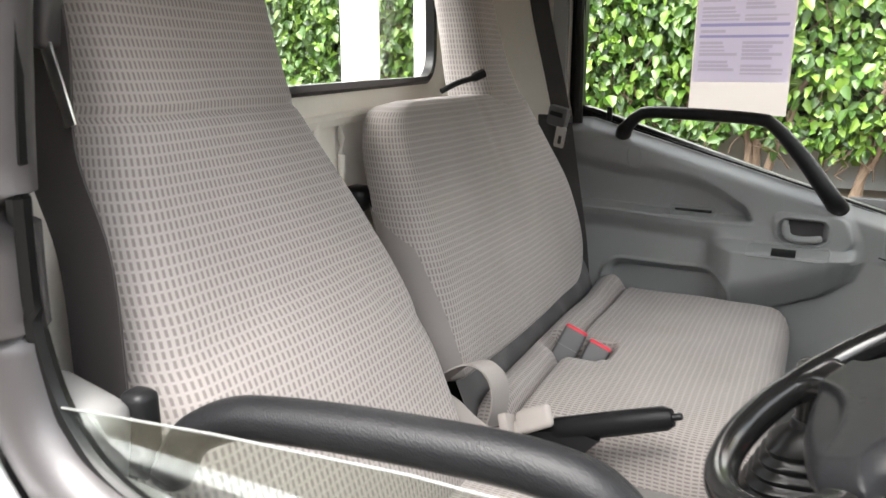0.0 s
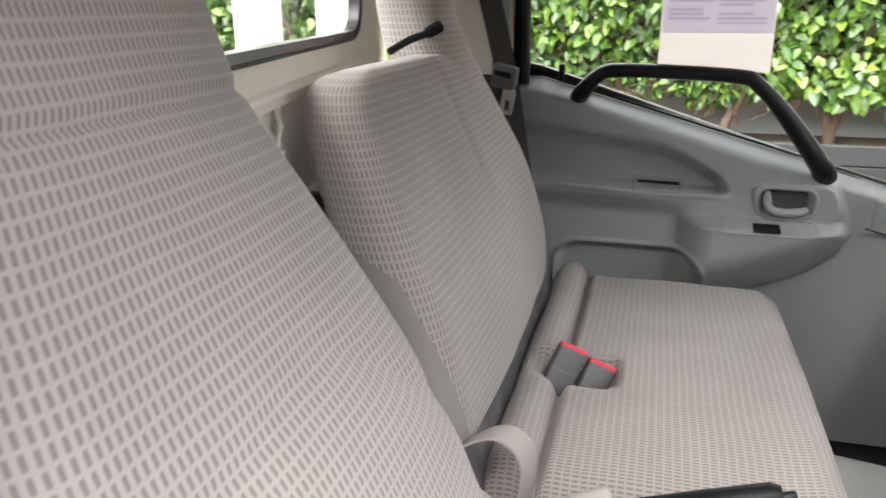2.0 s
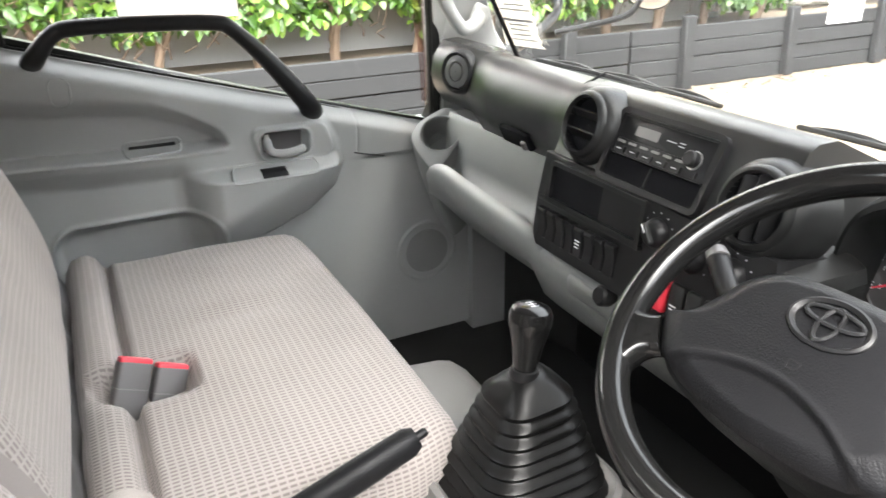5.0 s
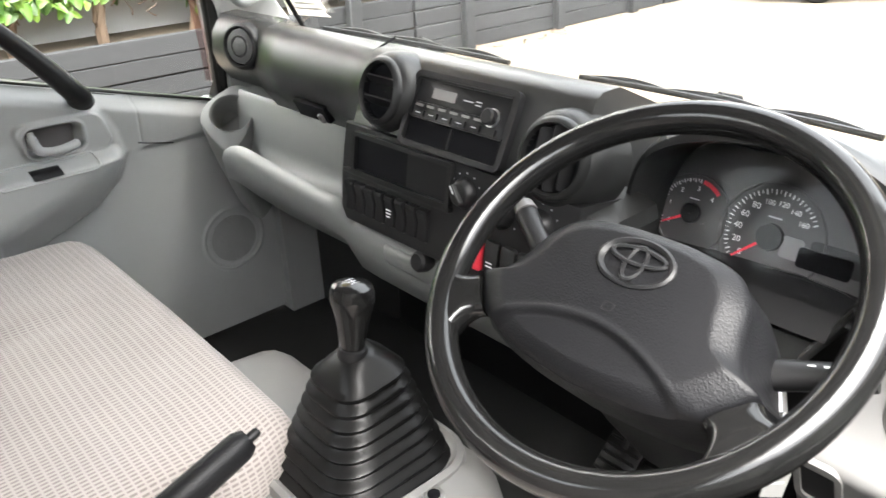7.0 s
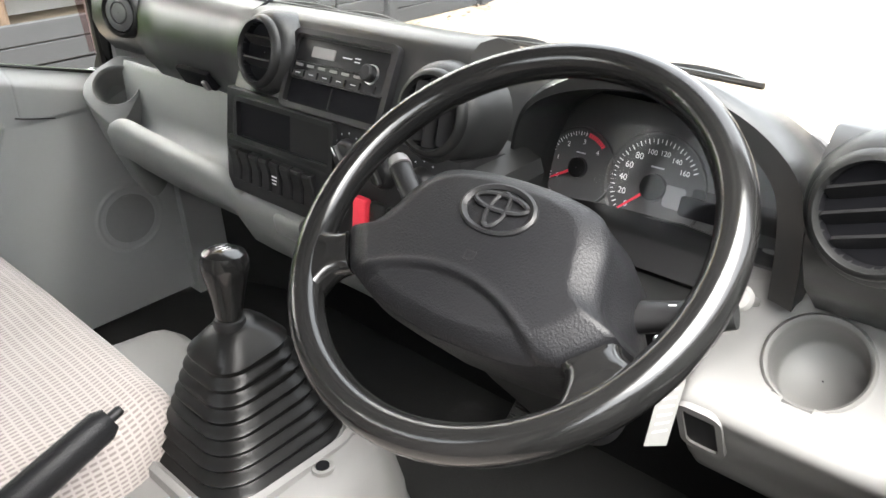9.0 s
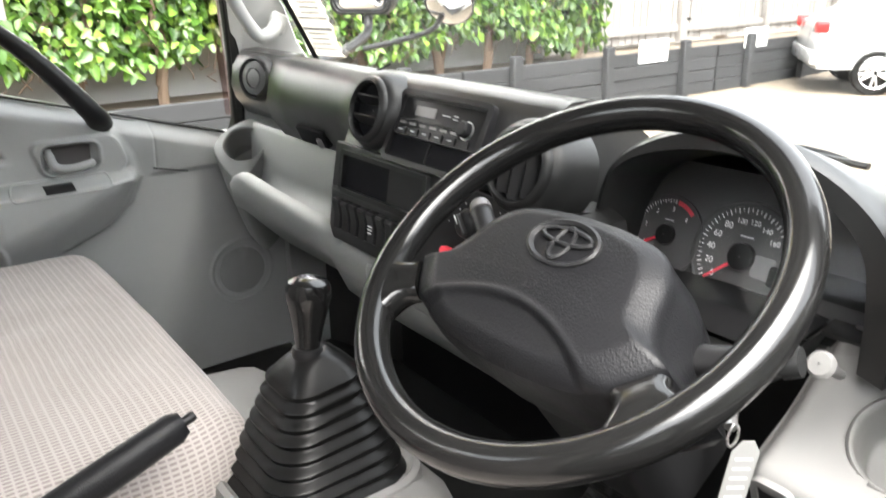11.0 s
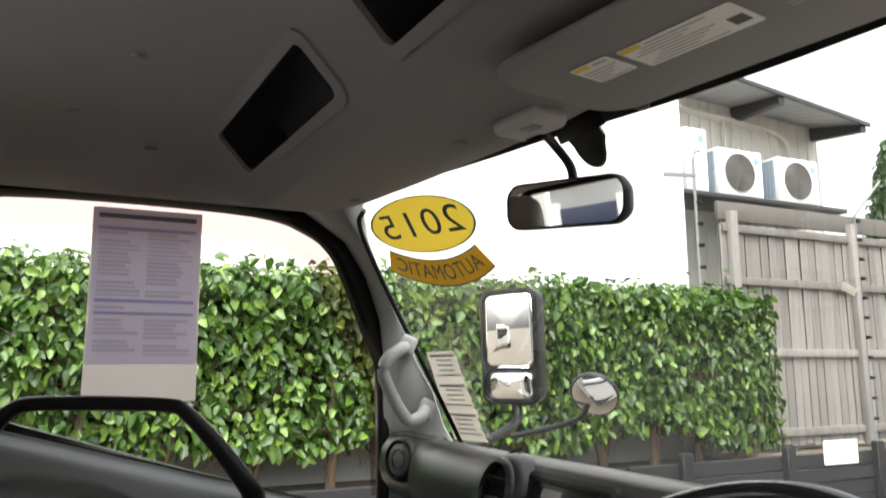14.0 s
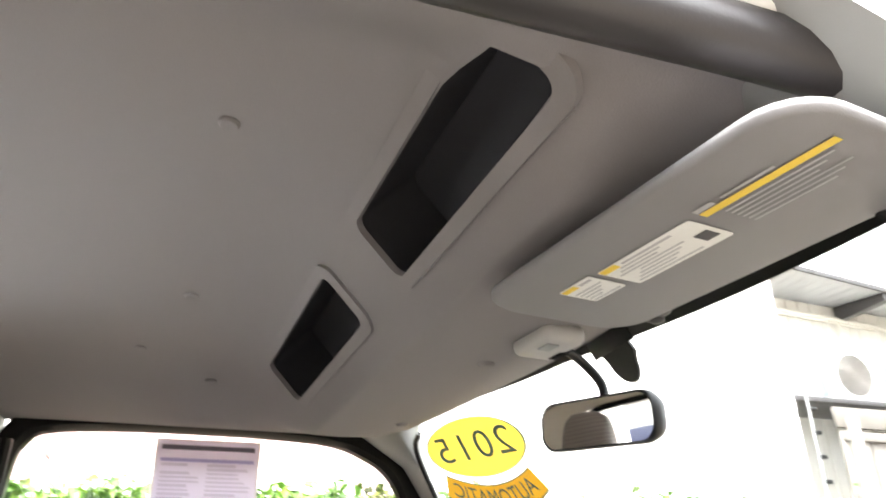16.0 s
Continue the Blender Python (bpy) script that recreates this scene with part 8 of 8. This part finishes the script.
def build_papers():
    # sale sheet in a plastic sleeve, hung inside the passenger's window
    sh = thing("sale_sheet", (-0.205, 1.955, 1.64), "printed white sheet in a clear sleeve on the side window", "paper sheet")
    m = Matrix(((1, 0, 0, -0.205), (0, 0.055, 1, 1.952), (0, 1, -0.055, 1.838), (0, 0, 0, 1)))
    def rect(x0, x1, z0, z1):
        return [(x0, z0), (x1, z0), (x1, z1), (x0, z1)]
    part("sleeve", plate(bmesh.new(), rect(-0.110, 0.110, -0.203, 0.203), m, 0.0, 0.0008), SLEEVE, sh, "milky clear sleeve", smooth=False)
    pg = part("page", plate(bmesh.new(), rect(-0.106, 0.106, -0.127, 0.199), m, -0.0012, -0.0004), PAPER, sh, "white printed page", smooth=False)
    random.seed(4)
    dark = [(-0.098, 0.098, 0.185, 0.010)]
    blue = [(-0.098, 0.098, 0.158, 0.007), (-0.098, 0.098, 0.004, 0.007), (-0.098, 0.098, -0.022, 0.006)]
    greyb = []
    for k in range(30):
        z = 0.148 - 0.0088 * k
        if abs(z - 0.004) < 0.008 or abs(z + 0.022) < 0.008:
            continue
        for x0, x1 in ((-0.096, -0.01), (0.0, 0.096)):
            if random.random() < 0.85:
                greyb.append((x0, x0 + (x1 - x0) * random.uniform(0.6, 1.0), z, 0.0062 if random.random() < 0.6 else 0.004))
    for rows, mat in ((dark, PRINT_HEAD), (blue, PRINT_LILAC), (greyb, PRINT_FAINT)):
        tagged(part("print", bar_lines(bmesh.new(), m, rows, -0.0016), mat, pg, smooth=False), kind="stuff")
    # service stickers low on the windscreen
    nt = thing("service_notes", (0.48, 1.83, 1.53), "buff paper strip of service notes with torn edge on the windscreen", "paper strip")

    def note(u, v, lift):
        # u across (0 to 1 from the pillar), v down (0 to 1)
        y = (1.872 + (1.925 - 1.872) * v) - u * (0.108 + 0.012 * v)
        z = 1.738 - 0.206 * v
        return on_glass(y, z, lift)
    edge = []
    for k in range(25):
        v = k / 24
        edge.append((0.86 + 0.14 * ((k * 7) % 5) / 4 * (0.4 if k % 8 else 1.0), v))
    bm = bmesh.new()
    rows = [[note(0.0, v, 0.003), note(u, v, 0.003), note(u, v, 0.0036), note(0.0, v, 0.0036)] for u, v in edge]
    loft(bm, rows)
    pg = part("strip", bm, NOTE, nt, smooth=False)
    bm = bmesh.new()
    for blk in range(3):
        for k in range(5):
            v0 = 0.03 + blk * 0.33 + 0.055 * k
            u0, u1 = (0.08, 0.85) if k in (0, 4) else (0.22, 0.72)
            bm.faces.new([bm.verts.new(note(u, v, 0.004)) for u, v in ((u0, v0), (u1, v0), (u1, v0 + (0.03 if k == 0 else 0.018)), (u0, v0 + (0.03 if k == 0 else 0.018)))])
    part("print", bm, PRINT_GREY, pg, smooth=False)


def build_grab_handle():
    g = thing("grab_handle", (0.33, 1.86, 1.58), "grey moulded grab handle on the windscreen pillar", "grab handle")
    bm = bmesh.new()
    pts = spline([(0.365, 1.895, 1.752), (0.338, 1.868, 1.742), (0.306, 1.856, 1.722), (0.296, 1.855, 1.69), (0.318, 1.857, 1.64), (0.342, 1.858, 1.602), (0.362, 1.860, 1.584), (0.392, 1.866, 1.592), (0.412, 1.885, 1.605)], 5)
    tube(bm, pts, 0.0145, 12)
    part("grip", bm, GREY, g, angle=70)
    for c in ((0.37, 1.892, 1.755), (0.418, 1.89, 1.607)):
        part("foot", boxed(c, (0.04, 0.02, 0.045), 0.009, (0, 25, 0), 3), GREY, g)


def build_door_mirror():
    d = thing("door_mirror", (0.60, 2.03, 1.47), "large black door mirror with wide-angle glass below", "mirror")
    c = Vector((0.942, 2.396, 1.775))
    nrm = Vector((-0.8705, -0.4908, -0.0348)).normalized()
    m = axes(c, nrm.cross(Vector((0, 0, 1))), nrm.cross(nrm.cross(Vector((0, 0, 1)))) * -1)
    if (m.to_3x3() @ Vector((0, 0, 1))).dot(nrm) < 0:
        m = m @ pose(0, 0, 0, 0, 180, 0)
    out = rounded(0.215, 0.375, 0.04, 6)
    bm = bmesh.new()
    loft(bm, [place2d([(x * 0.75, y * 0.85) for x, y in out], m, -0.085), place2d([(x * 0.95, y * 0.97) for x, y in out], m, -0.05), place2d(out, m, -0.01), place2d(out, m, 0.006), place2d([(x * 0.93, y * 0.96) for x, y in out], m, 0.008), place2d([(x * 0.91, y * 0.945) for x, y in out], m, 0.002)])
    part("housing", bm, DARK, d, angle=60)
    big = rounded(0.185, 0.245, 0.022, 5)
    rows = [[m @ Vector((x * k, 0.052 + y * k, 0.010 - ((x * k) ** 2 + (y * k) ** 2) / 5.0)) for x, y in big] for k in (1.0, 0.88, 0.75, 0.6, 0.45, 0.3, 0.15, 0.02)]
    part("main_glass", loft(bmesh.new(), rows), MIRROR, d, "slightly domed mirror glass", angle=180)
    # slightly domed lower glass
    rows = []
    o2 = rounded(0.178, 0.092, 0.03, 6)
    for s, z in ((1.0, 0.004), (0.8, 0.0075), (0.5, 0.0105), (0.2, 0.0115)):
        rows.append([m @ Vector((x * s, -0.128 + y * s, z)) for x, y in o2])
    part("wide_glass", loft(bmesh.new(), rows), MIRROR, d, "domed wide-angle glass", angle=180)
    bm = bmesh.new()
    tube(bm, spline([(0.53, 2.0, 1.495), (0.68, 2.12, 1.50), (0.84, 2.27, 1.515), (0.95, 2.37, 1.545), (0.965, 2.40, 1.62)], 5), 0.014, 10)
    tube(bm, [(0.965, 2.41, 1.56), (0.965, 2.41, 1.98)], 0.011, 8)
    part("arm", bm, BLACK, d)
    r = thing("round_mirror", (0.93, 2.0, 1.55), "round convex kerb mirror on a thin arm", "mirror")
    c2 = Vector((0.960, 1.976, 1.628))
    n2 = Vector((-0.68, -0.51, -0.53)).normalized()
    m2 = axes(c2, n2.cross(Vector((0, 0, 1))), n2.cross(n2.cross(Vector((0, 0, 1)))) * -1)
    if (m2.to_3x3() @ Vector((0, 0, 1))).dot(n2) < 0:
        m2 = m2 @ pose(0, 0, 0, 0, 180, 0)
    part("housing", revolve(bmesh.new(), [(0.02, -0.045), (0.05, -0.035), (0.066, -0.012), (0.068, 0.0), (0.065, 0.004), (0.062, 0.002)], m2, 36), DARK, r, angle=60)
    part("convex_glass", revolve(bmesh.new(), [(0.0625, 0.002), (0.05, 0.0052), (0.033, 0.0078), (0.015, 0.0092), (0.001, 0.0095)], m2, 40, cap=False), MIRROR, r, "convex mirror glass", angle=180)
    bm = bmesh.new()
    tube(bm, spline([(0.80, 2.16, 1.51), (0.87, 2.10, 1.53), (0.93, 2.02, 1.56), (0.955, 2.0, 1.60)], 5), 0.008, 8)
    part("arm", bm, BLACK, r)


def build_wipers():
    for p0, p1, piv in (((0.545, 1.87, 1.50), (0.665, 1.40, 1.47), (0.69, 1.66, 1.43)), ((0.685, 1.24, 1.465), (0.655, 0.72, 1.47), (0.72, 0.95, 1.43))):
        w = thing("windscreen_wiper", piv, "black windscreen wiper parked at the glass's foot", "wiper", "wipers")
        a, b = Vector(p0), Vector(p1)
        bm = bmesh.new()
        def bow(s, up):
            p = a.lerp(b, s)
            return Vector((ws_x(p.y, p.z) + 0.014 + up, p.y, p.z + 0.25 * up))
        tube(bm, [bow(s, 0.0) for s in steps(0, 1, 14)], 0.005, 6)
        part("blade", bm, RUBBER, w)
        bm = bmesh.new()
        for s0, s1 in ((0.02, 0.35), (0.3, 0.7), (0.65, 0.98)):
            tube(bm, [bow(s0 + (s1 - s0) * k / 8, 0.016 * math.sin(math.pi * k / 8)) for k in range(9)], 0.004, 6)
        part("bracket", bm, RUBBER, w)
        bm = bmesh.new()
        tube(bm, [bow(0.5, 0.02), bow(0.5, 0.02).lerp(Vector(piv), 0.5) + Vector((0.02, 0, 0.01)), Vector(piv)], [0.006, 0.008, 0.012], 8)
        part("wiper_arm", bm, RUBBER, w)


def build_tray_rack():
    t = thing("tray_headboard", (-1.2, MID, 0.95), "white tubular headboard posts behind the cab", "headboard")
    for y, wd in ((1.655, 0.115), (2.03, 0.12), (0.25, 0.12)):
        part("post", boxed((-1.075, y, 1.7), (0.05, wd, 1.7), 0.01), WHITE, t)
    part("tray_floor", boxed((-2.5, MID, 0.85), (3.0, 1.9, 0.08), 0.01), ROOFING, t)
    for y in (0.75, 1.53):
        part("chassis_rail", boxed((-2.4, y, 0.66), (3.6, 0.08, 0.3), 0.01), BLACK, t)
    for y in (0.45, 1.83):
        part("tray_wheel", revolve(bmesh.new(), [(0.12, -0.11), (0.38, -0.11), (0.40, -0.08), (0.40, 0.08), (0.38, 0.11), (0.12, 0.11)], axes((-2.6, y, 0.40), (1, 0, 0), (0, 0, 1)), 28), RUBBER, t)


build_visor()
build_inner_mirror()
build_stickers()
build_papers()
build_grab_handle()
build_door_mirror()
build_wipers()
build_tray_rack()
